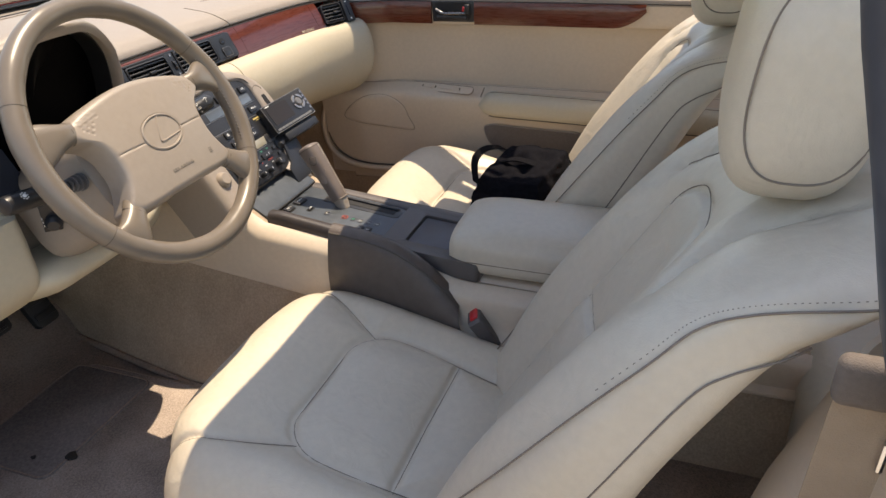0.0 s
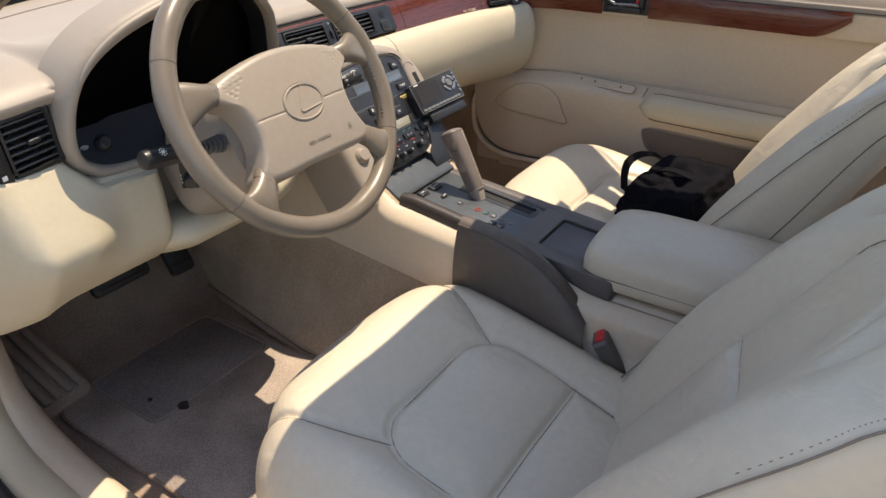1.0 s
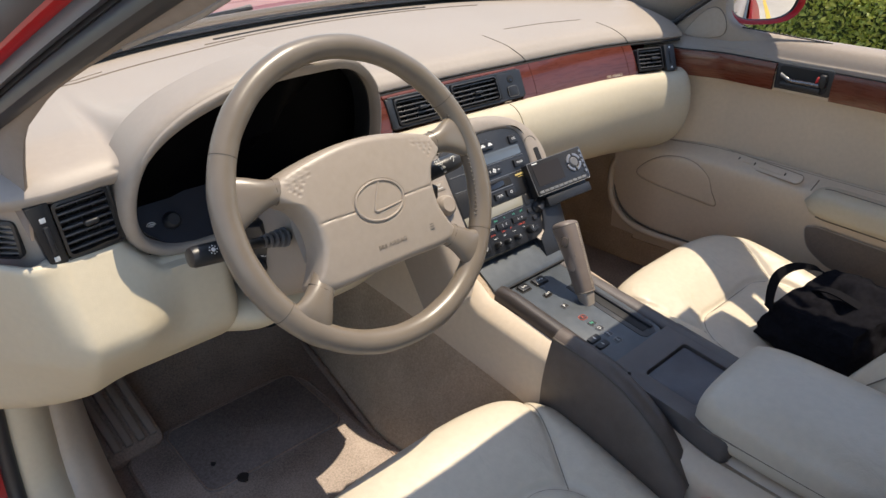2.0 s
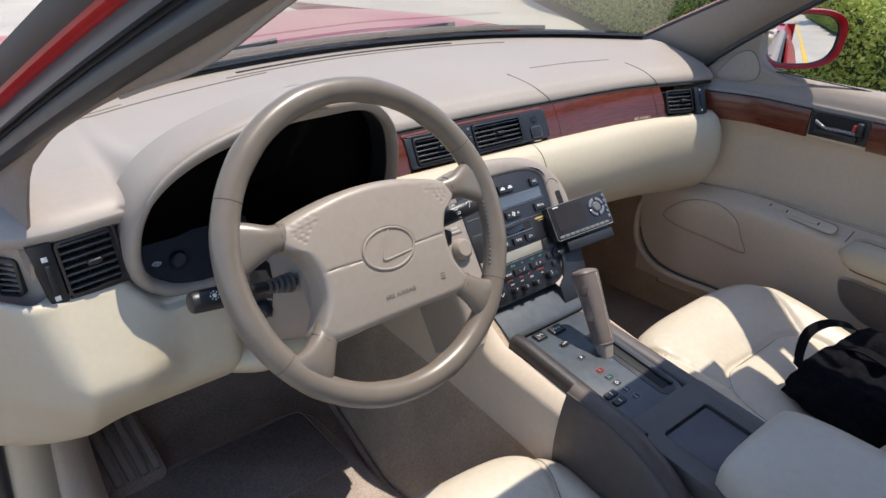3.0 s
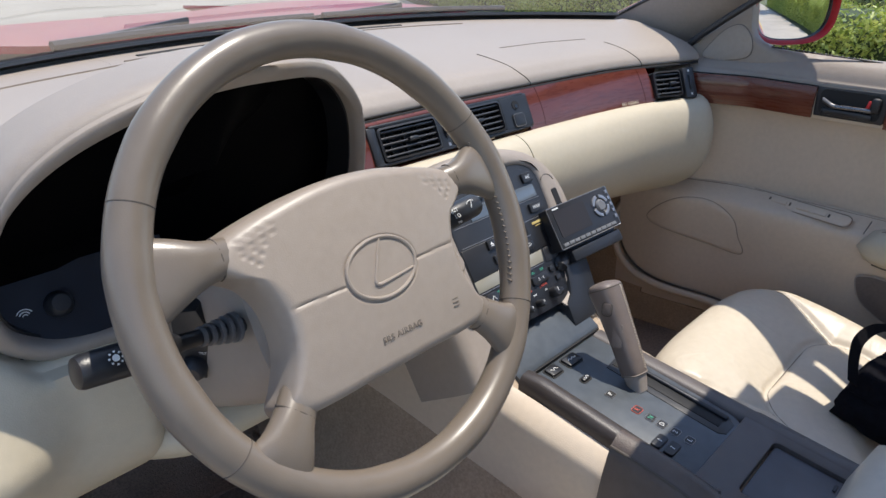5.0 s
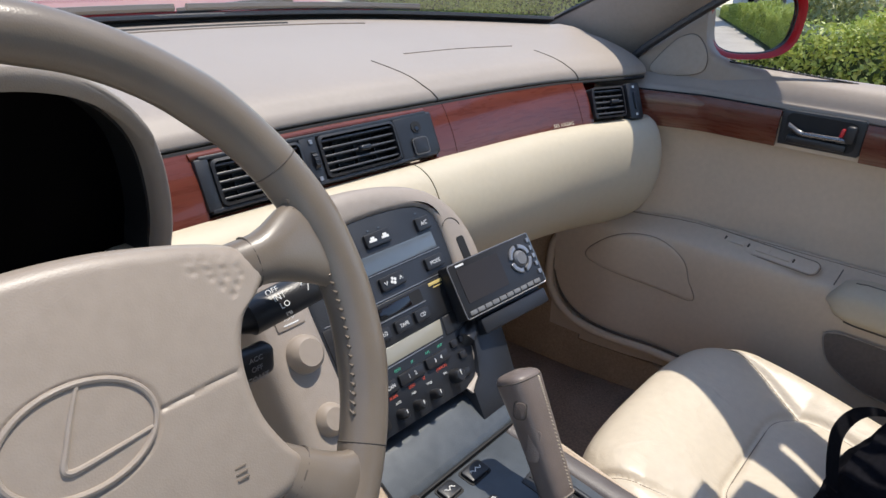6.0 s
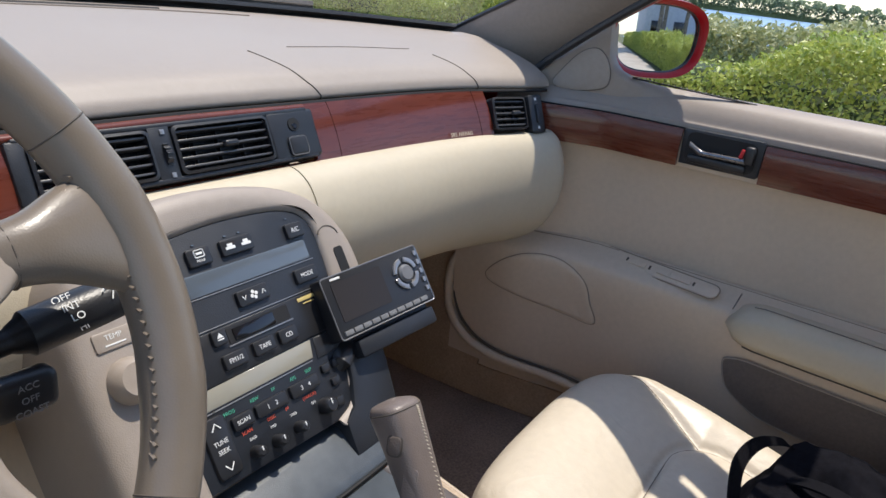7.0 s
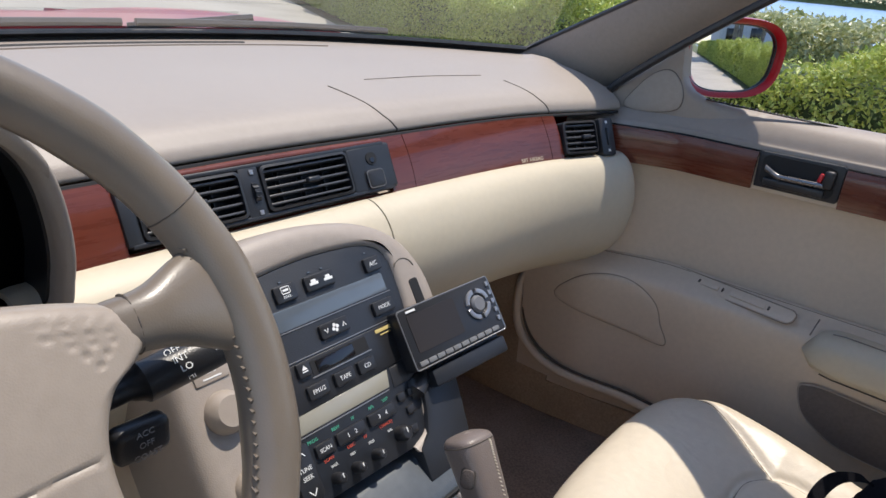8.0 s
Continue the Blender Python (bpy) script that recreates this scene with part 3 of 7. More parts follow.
# stitches round the inside of the rim on both grips
for a0, a1 in ((-26, 24),):
    for a in np.arange(a0, a1, 2.0):
        q = radians(a)
        c = HUB + Vector(((RIM_R - RIM_T * 0.93) * math.cos(q), (RIM_R - RIM_T * 0.93) * math.sin(q), 0.006))
        d = Vector((-math.sin(q), math.cos(q), 0.0))
        e = Vector((math.cos(q), math.sin(q), 0.0))
        part("stitch", tube([tuple(W @ (c - d * 0.0013 + Vector((0, 0, 0.0022)))), tuple(W @ (c + d * 0.0013 - Vector((0, 0, 0.0022))))], 0.0011, 5), M_WHEEL, rim)

HALF = [(0.0, 0.0785), (0.035, 0.0765), (0.070, 0.0705), (0.100, 0.063), (0.119, 0.0545), (0.1255, 0.044), (0.117, 0.033), (0.101, 0.022), (0.0915, 0.004), (0.0890, -0.016), (0.0915, -0.036),
        (0.1005, -0.056), (0.1075, -0.069), (0.100, -0.0795), (0.072, -0.0815), (0.035, -0.0805), (0.0, -0.0805)]
outline = HALF + [(-x, y) for x, y in HALF[-2:0:-1]]
outl = spline(outline, 300, closed=True)
DENTS = []
for r in range(6):
    for k in range(5 if r < 2 else 6 - r):
        u_ = 0.0765 + 0.0088 * (k + (0.5 * r if r < 2 else 0.5 * r)) - (0.0044 if r == 1 else 0.0)
        DENTS.append((u_, 0.0580 - 0.0060 * r - 0.0018 * k))
DENTS = [(x, y) for x, y in DENTS if x < 0.107 and y > 0.024 + 0.6 * max(0.0, x - 0.088)]


def crown(x, y):
    return -0.008 * (x / 0.12) ** 2 - 0.006 * (y / 0.08) ** 2


def dented(x, y):
    """Depth of the small dents and creases at a place of the cover."""
    d = 0.0
    for a, b in DENTS:
        q = (abs(x) - a) ** 2 + (y - b) ** 2
        if q < 0.0026 ** 2:
            d = min(d, -0.0009 * (1 - q / 0.0026 ** 2))
    e = math.hypot(x / 0.0360, y / 0.0250) - 1
    d -= 0.0009 * math.exp(-(e / 0.030) ** 2)
    if 0.036 < abs(x) < 0.083:
        d -= 0.0014 * math.exp(-((y + 0.0035) / 0.0011) ** 2)
    return d


rows = []
for s, z in [(1.0, -0.040), (1.0, -0.020), (0.995, -0.012), (0.985, -0.0085), (0.975, -0.0055), (0.96, -0.003), (0.94, -0.0015), (0.91, -0.0004), (0.88, 0.0)] + [(v, 0.0) for v in np.linspace(0.865, 0.03, 84)]:
    rows.append([tuple(W @ Vector((x * s, y * s - 0.001 * (1 - s), z + crown(x * s, y * s) + (dented(x * s, y * s) if s < 0.93 else 0.0)))) for x, y in outl])
cover = part("airbag_cover", sheet(rows, closed=True, cap=True), M_PAD, wheel, "tan padded airbag cover with small dents", 50)


def on_pad(x, y, h=0.0003):
    return W @ Vector((x, y, crown(x, y) + h))


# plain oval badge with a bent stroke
oval = [tuple(on_pad(0.034 * math.cos(a), 0.0232 * math.sin(a), 0.0002)) for a in np.linspace(0, 2 * math.pi, 64, False)]
badge = part("badge", tube(oval, 0.0016, 8, closed=True), M_PAD, cover, "raised oval badge outline")
stroke = spline([(0.0055, 0.0215), (-0.001, 0.0105), (-0.0068, -0.001), (-0.0106, -0.0085), (-0.0092, -0.0113), (-0.004, -0.0118), (0.010, -0.0108), (0.0300, -0.0092)], 40)
part("badge_stroke", tube([tuple(on_pad(x, y, 0.0001)) for x, y in stroke], [0.0011 + 0.0006 * math.sin(math.pi * k / 39) for k in range(40)], 8), M_PAD, cover)
part("airbag_lettering", lettering("SRS AIRBAG", 0.0072, shift(W, 0.0, -0.0535, crown(0, -0.0535) + 0.0001), 0.0004, 1.12), M_WHEEL, cover, "embossed lettering on the airbag cover")
for dy in (-0.003, 0.0, 0.003):
    part("horn_mark", rbox((0, 0, 0), (0.007, 0.0012, 0.0009), 0.0003, shift(W, 0.064, -0.052 + dy, crown(0.064, -0.052) + 0.0002)), M_WHEEL, cover)

# spokes: from the pad out to the rim
for sx, sy, tag in ((-1, 1, 0), (1, 1, 0), (-1, -1, 1), (1, -1, 1)):
    if tag == 0:
        pts = [(0.086, 0.045, -0.026), (0.104, 0.046, -0.0215), (0.126, 0.047, -0.0155), (0.148, 0.050, -0.0170), (0.174, 0.055, -0.022)]
        wid, wlow = [0.0120, 0.0140, 0.0150, 0.0205, 0.024], [0.0120, 0.0140, 0.0162, 0.0290, 0.052]
    else:
        pts = [(0.076, -0.050, -0.027), (0.091, -0.065, -0.0225), (0.106, -0.080, -0.017), (0.120, -0.096, -0.0155), (0.138, -0.113, -0.022)]
        wid, wlow = [0.0110, 0.0145, 0.0170, 0.0255, 0.042], [0.0110, 0.0145, 0.0170, 0.0235, 0.036]
    c = spline(pts, 16)
    wv = spline([(w, 0, 0) for w in wid], 16)[:, 0]
    wl = spline([(w, 0, 0) for w in wlow], 16)[:, 0]
    rows = []
    for k in range(16):
        t = c[min(k + 1, 15)] - c[max(k - 1, 0)]
        t = np.array((t[0], t[1], 0)) / np.hypot(t[0], t[1])
        side = np.array((-t[1], t[0], 0))
        rr = []
        for b in np.linspace(0, 2 * math.pi, 18, False):
            p = c[k] + side * (wv[k] if math.cos(b) > 0 else wl[k]) * math.copysign(abs(math.cos(b)) ** 0.8, math.cos(b)) + np.array((0, 0, 0.0125 * (1 - 0.30 * (k / 15) ** 2) * math.sin(b) - 0.002))
            rr.append(tuple(W @ Vector((sx * p[0], p[1], p[2]))))
        rows.append(rr)
    part("spoke", sheet(rows, closed=True, cap=True), M_WHEEL, wheel, "tan leather spoke", 80)
    e = c[6]
    t = c[7] - c[5]
    t = np.array((t[0], t[1], 0)) / np.hypot(t[0], t[1])
    side = np.array((-t[1], t[0], 0))
    arc = [W @ Vector((sx * q[0], q[1], q[2])) for q in (e + side * wv[6] * 1.02 * math.cos(b) + np.array((0, 0, 0.0113 * math.sin(b) - 0.002)) for b in np.linspace(-0.2, math.pi + 0.2, 14))]
    part("spoke_seam", tube([tuple(p) for p in arc], 0.0008, 5), M_GROOVE, wheel)
rows = [[tuple(W @ Vector((0.078 * s * math.cos(a), -0.004 + 0.055 * s * math.sin(a), z))) for a in np.linspace(0, 2 * math.pi, 32, False)] for s, z in ((1.05, -0.034), (1.0, -0.06), (0.75, -0.085))]
part("hub_back", sheet(rows, closed=True, cap=True), M_TRIM, wheel)

# column shroud with stalks
col = thing("steering_column", (-0.36, 0.15, 0.75), "taupe plastic steering column shroud with stalks", "steering column")
rows = []
for z, sx, sy, dy in ((-0.060, 0.060, 0.052, -0.010), (-0.075, 0.082, 0.066, -0.012), (-0.11, 0.090, 0.073, -0.014), (-0.16, 0.090, 0.074, -0.016), (-0.24, 0.088, 0.074, -0.02)):
    rr = []
    for a in np.linspace(0, 2 * math.pi, 48, False):
        ca, sa = math.cos(a), math.sin(a)
        k = (abs(ca) ** 4 + abs(sa) ** 4) ** -0.25
        rr.append(tuple(W @ Vector((sx * k * ca, dy + sy * k * sa, z))))
    rows.append(rr)
shroud = part("shroud", sheet(rows, closed=True, cap=True), M_DASH, col)
part("shroud_seam", tube([tuple(W @ Vector((-0.0915 + 0.0 * t, -0.012, -0.075 - 0.10 * t))) for t in np.linspace(0, 1, 8)], 0.0013, 5), M_GROOVE, shroud)


M_RIB = material("grey_rubber", (0.13, 0.13, 0.135), 0.45, vary=0.12)


def stalk(p0, p1, name, label, words=(), grip=0.50):
    p0, p1 = Vector(p0), Vector(p1)
    d = (p1 - p0)
    ln = d.length
    path = [p0 + d * t for t in (0, 0.25, 0.42, grip - 0.06, grip - 0.02, grip, 0.75, 0.96, 0.99, 1.0)]
    radii = [0.006, 0.006, 0.0065, 0.008, 0.0100, 0.0124, 0.0124, 0.0120, 0.0105, 0.006]
    st = part(name, tube([tuple(p) for p in path], radii, 16), M_BLACK, col, label)
    for k in range(5):
        c = p0 + d * (0.06 + 0.055 * k)
        part("ridge", tube([tuple(c - d * 0.012), tuple(c + d * 0.012)], 0.0122 - 0.0011 * k, 14), M_RIB, st)
    side = d.normalized() if d.x > 0 else -d.normalized()
    upv = Vector((0, 0.66, 0.75))
    mt = basis(tuple(p0), tuple(side), tuple(upv))
    mt = Matrix.Translation(p0) @ Matrix.Rotation(0, 4, "X") @ Matrix.Translation(-p0) @ mt
    for text, along_, up_, size, mat_ in words:
        c = p0 + d * along_
        nrm = mt.to_3x3() @ Vector((0, 0, 1))
        vv = mt.to_3x3() @ Vector((0, 1, 0))
        mm = Matrix.Translation(c + nrm * math.sqrt(max(1e-8, 0.0127 ** 2 - up_ * up_)) + vv * up_) @ mt.to_3x3().to_4x4()
        if text == "sun":
            rr = [part("symbol", disc(0.0024, 0, 0.0008, mm, 12), mat_, st)]
            for a in np.linspace(0, 2 * math.pi, 8, False):
                part("symbol_ray", rbox((0.0045 * math.cos(a), 0.0045 * math.sin(a), 0.0003), (0.0012, 0.0012, 0.0012), 0.0002, mm), mat_, st)
        elif text == "fan":
            part("symbol", tube([tuple(mm @ Vector((0.0052 * math.cos(a), 0.0048 * math.sin(a) - 0.001, 0.0003))) for a in np.linspace(0.5, 2.64, 9)], 0.0005, 5), mat_, st)
            part("symbol_arm", tube([tuple(mm @ Vector(q)) for q in ((-0.0016, -0.004, 0.0003), (0.0022, 0.0032, 0.0003))], 0.0004, 5), mat_, st)
        else:
            part("lettering", lettering(text, size, mm, 0.0002), mat_, st)
    return st


M_GREYPRINT = material("faded_print", (0.22, 0.22, 0.23), 0.6, vary=0.05)
stalk((-0.445, 0.070, 0.795), (-0.572, 0.062, 0.815), "light_stalk", "black light switch stalk with ribbed collar", (("sun", 0.82, 0.0, 0, M_WHITE),))
stalk((-0.275, 0.085, 0.800), (-0.160, 0.075, 0.818), "wiper_stalk", "black wiper stalk with white lettering",
      (("OFF", 0.665, 0.0078, 0.0056, M_WHITE), ("INT", 0.68, 0.0018, 0.0056, M_WHITE), ("LO", 0.69, -0.0042, 0.0056, M_WHITE), ("HI", 0.70, -0.0098, 0.0050, M_GREYPRINT), ("fan", 0.865, 0.001, 0, M_WHITE)))
cr = part("cruise_stalk", rbox((-0.231, 0.062, 0.7885), (0.032, 0.014, 0.022), 0.005, None, 3), M_BLACK, col, "black cruise control paddle with lettering")
mc = basis((-0.231, 0.0548, 0.7885), (1, 0, 0), (0, 0.12, 1))
for text, dy in (("ACC", 0.0066), ("OFF", 0.0), ("COAST", -0.0066)):
    part("lettering", lettering(text, 0.0050, shift(mc, 0, dy, 0.0008), 0.0002), M_GREYPRINT, cr)
part("cruise_arm", tube([(-0.285, 0.09, 0.775), (-0.225, 0.066, 0.785)], 0.006, 10), M_BLACK, col)
md = basis((-0.4535, 0.127, 0.750), (0.65, -0.76, 0), (0, -0.30, 0.95))
sw = part("tilt_switch", prism([(-0.026, -0.036), (-0.020, 0.040), (0.004, 0.044), (0.024, -0.030), (0.020, -0.036)], -0.03, 0.0, md, 0.003), M_BLACK, col, "black tilt and mirror switch panel")
part("switch_knob", disc(0.0115, 0, 0.012, shift(md, -0.009, -0.019), 20, 0.0095, 0.002), M_DARK, sw)
for k in range(3):
    part("key_mark", rbox((-0.0225, -0.012 - 0.006 * k, 0.0004), (0.0012, 0.003, 0.0006), 0.0002, md), M_WHITE, sw)
part("switch_key", rbox((0.0115, -0.020, 0.001), (0.0125, 0.020, 0.005), 0.002, md), M_DARK, sw)
part("lettering", lettering("TILT AWAY", 0.0036, shift(md, 0.0065, -0.004, 0.0003), 0.0001), M_WHITE, sw)
part("lettering", lettering("AUTO", 0.0040, shift(md, 0.0115, -0.017, 0.0036), 0.0001), M_WHITE, sw)


# ---- dashboard ----
def ease(a, b, v):
    t = min(1.0, max(0.0, (v - a) / (b - a)))
    return t * t * (3 - 2 * t)


dash = thing("dashboard", (0, 0.45, 0.6), "taupe vinyl dashboard with wood trim and cream lower pads", "dashboard")
Y0X, Y0Y = [-0.75, 0.05, 0.164, 0.35, 0.45, 0.513, 0.561, 0.61, 0.68], [0.288, 0.288, 0.280, 0.268, 0.256, 0.242, 0.225, 0.209, 0.193]


def y0(x):
    return float(np.mean([np.interp(x + d, Y0X, Y0Y) for d in np.linspace(-0.04, 0.04, 9)]))


def glass_y(x):
    return float(np.interp(x, gb[:, 0], gb[:, 1]))


def pad_row(x):
    """Profile of the upper pad at x."""
    if x < -0.58:
        a = min(1, max(0, (-0.58 - x) / 0.10))
        yl, zl = 0.176 + 0.02 * a * a, 0.862 - 0.004 * min(1.0, max(0.0, (-0.60 - x) / 0.03))
    else:
        yl, zl = y0(x) + 0.030, 0.851
    yg = glass_y(x) - 0.004
    d = yg - yl
    pts = [(yl + 0.012, zl - 0.004), (yl - 0.003, zl), (yl - 0.004, zl + 0.007), (yl + 0.004, zl + 0.017), (yl + 0.03, zl + 0.031), (yl + 0.03 + d * 0.22, zl + 0.043),
           (yl + 0.02 + d * 0.5, 0.902), (yl + d * 0.8, 0.909), (yg, 0.911)]
    return [(x, y, z) for y, z in spline(pts, 40)]


xs = np.linspace(-0.30, 0.672, 64)
upper = part("upper_pad", sheet([pad_row(x) for x in xs], thick=-0.006), M_DASH, dash, "taupe grained vinyl top pad", 60)


def on_top(x, y):
    r = pad_row(x)
    ys = [p[1] for p in r[8:]]
    zs = [p[2] for p in r[8:]]
    return float(np.interp(y, ys, zs))


# plan of the dashboard's rounded corner towards the door
CORNER = spline([(-0.592, 0.1800), (-0.612, 0.1785), (-0.635, 0.1780), (-0.665, 0.1800), (-0.697, 0.1910), (-0.722, 0.220), (-0.738, 0.275), (-0.744, 0.355)], 40)
cin = np.array((-0.55, 0.345)) - CORNER
cin /= np.linalg.norm(cin, axis=1)[:, None]

# airbag door seams, defroster slit, top crease
for xs_, far in (([0.236, 0.234, 0.226, 0.214, 0.205], 0.392), ([0.524, 0.522, 0.518, 0.510, 0.498], 0.335)):
    pts = []
    for q in np.linspace(0, 1, 24):
        x = float(np.interp(q, np.linspace(0, 1, 5), xs_))
        r = pad_row(x)
        stop = max(k for k in range(40) if r[k][1] < far or k < 10)
        i = 3 + q * (stop - 3)
        a_, b_ = r[int(i)], r[min(39, int(i) + 1)]
        f_ = i - int(i)
        pts.append(tuple(a_[k] + (b_[k] - a_[k]) * f_ for k in range(3)))
    part("airbag_seam", tube(pts, 0.0010, 6), M_GROOVE, upper)
c = spline([(0.275, 0.398), (0.38, 0.385), (0.478, 0.360)], 20)
part("airbag_seam", tube([(x, y, on_top(x, y)) for x, y in c], 0.0008, 6), M_GROOVE, upper)
part("top_crease", tube([(x, glass_y(x) - 0.055, on_top(x, glass_y(x) - 0.055) + 0.0005) for x in np.linspace(-0.28, 0.36, 40)], 0.0012, 6), M_SEAM, upper)
part("defroster_slit", tube([(x, glass_y(x) - 0.035, on_top(x, glass_y(x) - 0.035)) for x in np.linspace(-0.25, 0.25, 30)], 0.004, 6, flat=0.5), M_HOLE, upper)

# instrument hood round its opening
OPEN = [(-0.578, 0.845), (-0.569, 0.880), (-0.549, 0.911), (-0.515, 0.935), (-0.467, 0.953), (-0.42, 0.963), (-0.360, 0.966), (-0.300, 0.958), (-0.251, 0.938), (-0.216, 0.905), (-0.199, 0.86),
        (-0.193, 0.81), (-0.205, 0.776), (-0.29, 0.765), (-0.42, 0.763), (-0.525, 0.766), (-0.562, 0.782), (-0.577, 0.808)]
op = spline(OPEN, 120, closed=True)


def opening_y(z, x=-0.5):
    """Depth of the instrument opening: it leans back and turns away towards the middle of the car."""
    return 0.19 - 0.3 * (z - 0.766) + 0.055 * ease(-0.37, -0.21, x)


tg = np.roll(op, -1, 0) - np.roll(op, 1, 0)
tg /= np.linalg.norm(tg, axis=1)[:, None]
ow = np.stack([-tg[:, 1], tg[:, 0]], 1)
if (ow * (op - op.mean(0))).sum() < 0:
    ow = -ow
for _ in range(6):
    ow = (np.roll(ow, 1, 0) + ow + np.roll(ow, -1, 0)) / 3
ow /= np.linalg.norm(ow, axis=1)[:, None]


def hood_ring(k):
    """Rings from inside the opening over its rolled lip; on the right the wall runs on, elsewhere it dives behind the neighbours."""
    out = []
    for (x, z), (ox, oz) in zip(op, ow):
        up, dn, rt = max(oz, 0), max(-oz, 0), max(ox, 0)
        y = opening_y(z, x)
        run = min(1.0, max(0.0, (ox - 0.25) / 0.35))
        lip = {0: (0.0, 0.055), 1: (0.0, 0.012), 2: (0.0010, 0.003), 3: (0.0045, -0.003), 4: (0.0105, -0.0035), 5: (0.0155, 0.001), 6: (0.018, 0.010), 7: (0.0185, 0.03), 8: (0.0185, 0.05), 9: (0.0185, 0.07)}[k]
        wall = {5: (0.014, 0.012, 0.010 + 0.006 * up), 6: (0.017, 0.012 + 0.012 * dn, 0.05 * (up + rt)), 7: (0.020, 0.010 * up + 0.035 * dn, 0.11 * (up + rt)),
                8: (0.024, -0.015 * up + 0.045 * dn, 0.18 * (up + rt)), 9: (0.026, -0.065 * up + 0.050 * dn, 0.27 * up + 0.20 * rt)}.get(k, (lip[0], lip[0], lip[1]))
        a, b, c_ = (lip[0] + (wall[0] - lip[0]) * run, lip[0] + (wall[1] - lip[0]) * run, lip[1] + (wall[2] - lip[1]) * run)
        out.append((x + ox * a, y + c_, z + oz * b))
    return out


rings = np.array([hood_ring(k) for k in range(1, 10)])
fine = [spline(rings[:, j], 40) for j in range(rings.shape[1])]
hood = part("instrument_hood", sheet(np.array(fine).transpose(1, 0, 2), closed=True), M_DASH, dash, "rolled lip round the instruments", 60)

# driver's side of the top pad: one skin that rises over the instruments and rolls down to the end vent
crest = [(x + ox * 0.0105, z + oz * 0.0105) for (x, z), (ox, oz) in zip(op, ow) if z > 0.846]
crest.sort()
crx, crz = np.array([c_[0] for c_ in crest]), np.array([c_[1] for c_ in crest])


def top_profile(front, back, lip, hump):
    """A run from the front edge to the glass; lip is the front edge's height, hump how much of it belongs to the hood."""
    ln = math.hypot(back[0] - front[0], back[1] - front[1])
    row = []
    for d in [-0.010, -0.006] + list(ln * np.linspace(0, 1, 46) ** 1.6):
        if d < 0:
            e, z = (0.007, lip - 0.014) if d < -0.008 else (0.0008, lip - 0.007)
        else:
            e = d
            roll = lip + 0.021 * (1 - math.exp(-d / 0.016)) + 0.010 * ease(0.02, 0.10, d)
            base = roll + (0.911 - roll) * ease(0.08, ln, d)
            cap_ = lip + 0.006 * (1 - math.exp(-d / 0.008))
            rear_ = 0.897 + 0.014 * d / ln
            fall = ease(0.0, 0.25, d)
            z = base * (1 - hump) + (cap_ * (1 - fall) + rear_ * fall) * hump
        f = e / ln
        row.append((front[0] + (back[0] - front[0]) * f, front[1] + (back[1] - front[1]) * f, z))
    return row


rows = []
for i, p in enumerate(CORNER[::-1]):
    k = 39 - i
    gx = -0.70 + 0.135 * (i / 39)
    rows.append(top_profile(p, (gx, glass_y(gx) - 0.004), 0.8815 - 0.010 * ease(0, 1, k / 39), 0.0))
xm = np.linspace(-0.5885, -0.203, 116)
for x in xm:
    if x < crx[0]:
        lip_ = 0.8815
        yf = 0.1795
    else:
        lip_ = float(np.interp(x, crx, crz))
        yf = opening_y(lip_, x) - 0.0035
    gx = x + 0.027 * (1 - ease(-0.592, -0.50, x))
    lip_ = max(lip_, 0.8815)
    rows.append(top_profile((x, yf + (0.1795 - yf) * (1 - ease(-0.592, -0.570, x))), (gx, glass_y(gx) - 0.004), lip_, ease(-0.625, -0.53, x)))
left_top = np.array(rows)
for _ in range(5):
    left_top[1:-1, 6:] = (left_top[:-2, 6:] + 2 * left_top[1:-1, 6:] + left_top[2:, 6:]) / 4
part("driver_top_pad", sheet(left_top), M_DASH, dash, "taupe vinyl pad that swells over the instruments", 80)
part("top_crease", tube(left_top[26:, 43] + np.array((0, 0, 0.0004)), 0.0012, 6), M_SEAM, upper)
part("top_crease", tube(left_top[32:74, 44] + np.array((0, 0, 0.0003)), 0.0008, 6), M_SEAM, upper)
part("hood_lining", sheet([hood_ring(1), hood_ring(0)], closed=True, thick=0.002), M_BLACK, dash)
rows = []
for s in (0.995, 0.6, 0.2):
    rows.append([(op[:, 0].mean() + (x - op[:, 0].mean()) * s, opening_y(z, x) + 0.048, op[:, 1].mean() + (z - op[:, 1].mean()) * s) for x, z in op])
lens = part("instrument_lens", sheet(rows, closed=True, cap=True), M_CLUSTER, dash, "unlit black instrument panel")
rows = [[(x, 0.196 + 0.008 * q, 0.762 + 0.014 * q) for q in range(5)] for x in np.linspace(-0.572, -0.43, 12)]
lowpan = part("switch_panel", sheet(rows, thick=0.003), material("slate_blue_plastic", (0.014, 0.017, 0.026), 0.45, spec=0.3), dash, "dark switch panel below the instruments")
mk = basis((-0.530, 0.2075, 0.793), (1, 0, 0), (0, 0.5, 0.87))
part("dimmer_knob", disc(0.011, -0.002, 0.010, mk, 20, 0.009, 0.002), M_DARK, lowpan)
for k in range(3):
    part("light_mark", tube([tuple(shift(mk, -0.026, -0.002) @ Vector((0.0022 * (k + 1) * math.cos(a), 0.0022 * (k + 1) * math.sin(a), 0.001))) for a in np.linspace(0.5, 2.6, 7)], 0.0005, 4), M_WHITE, lowpan)


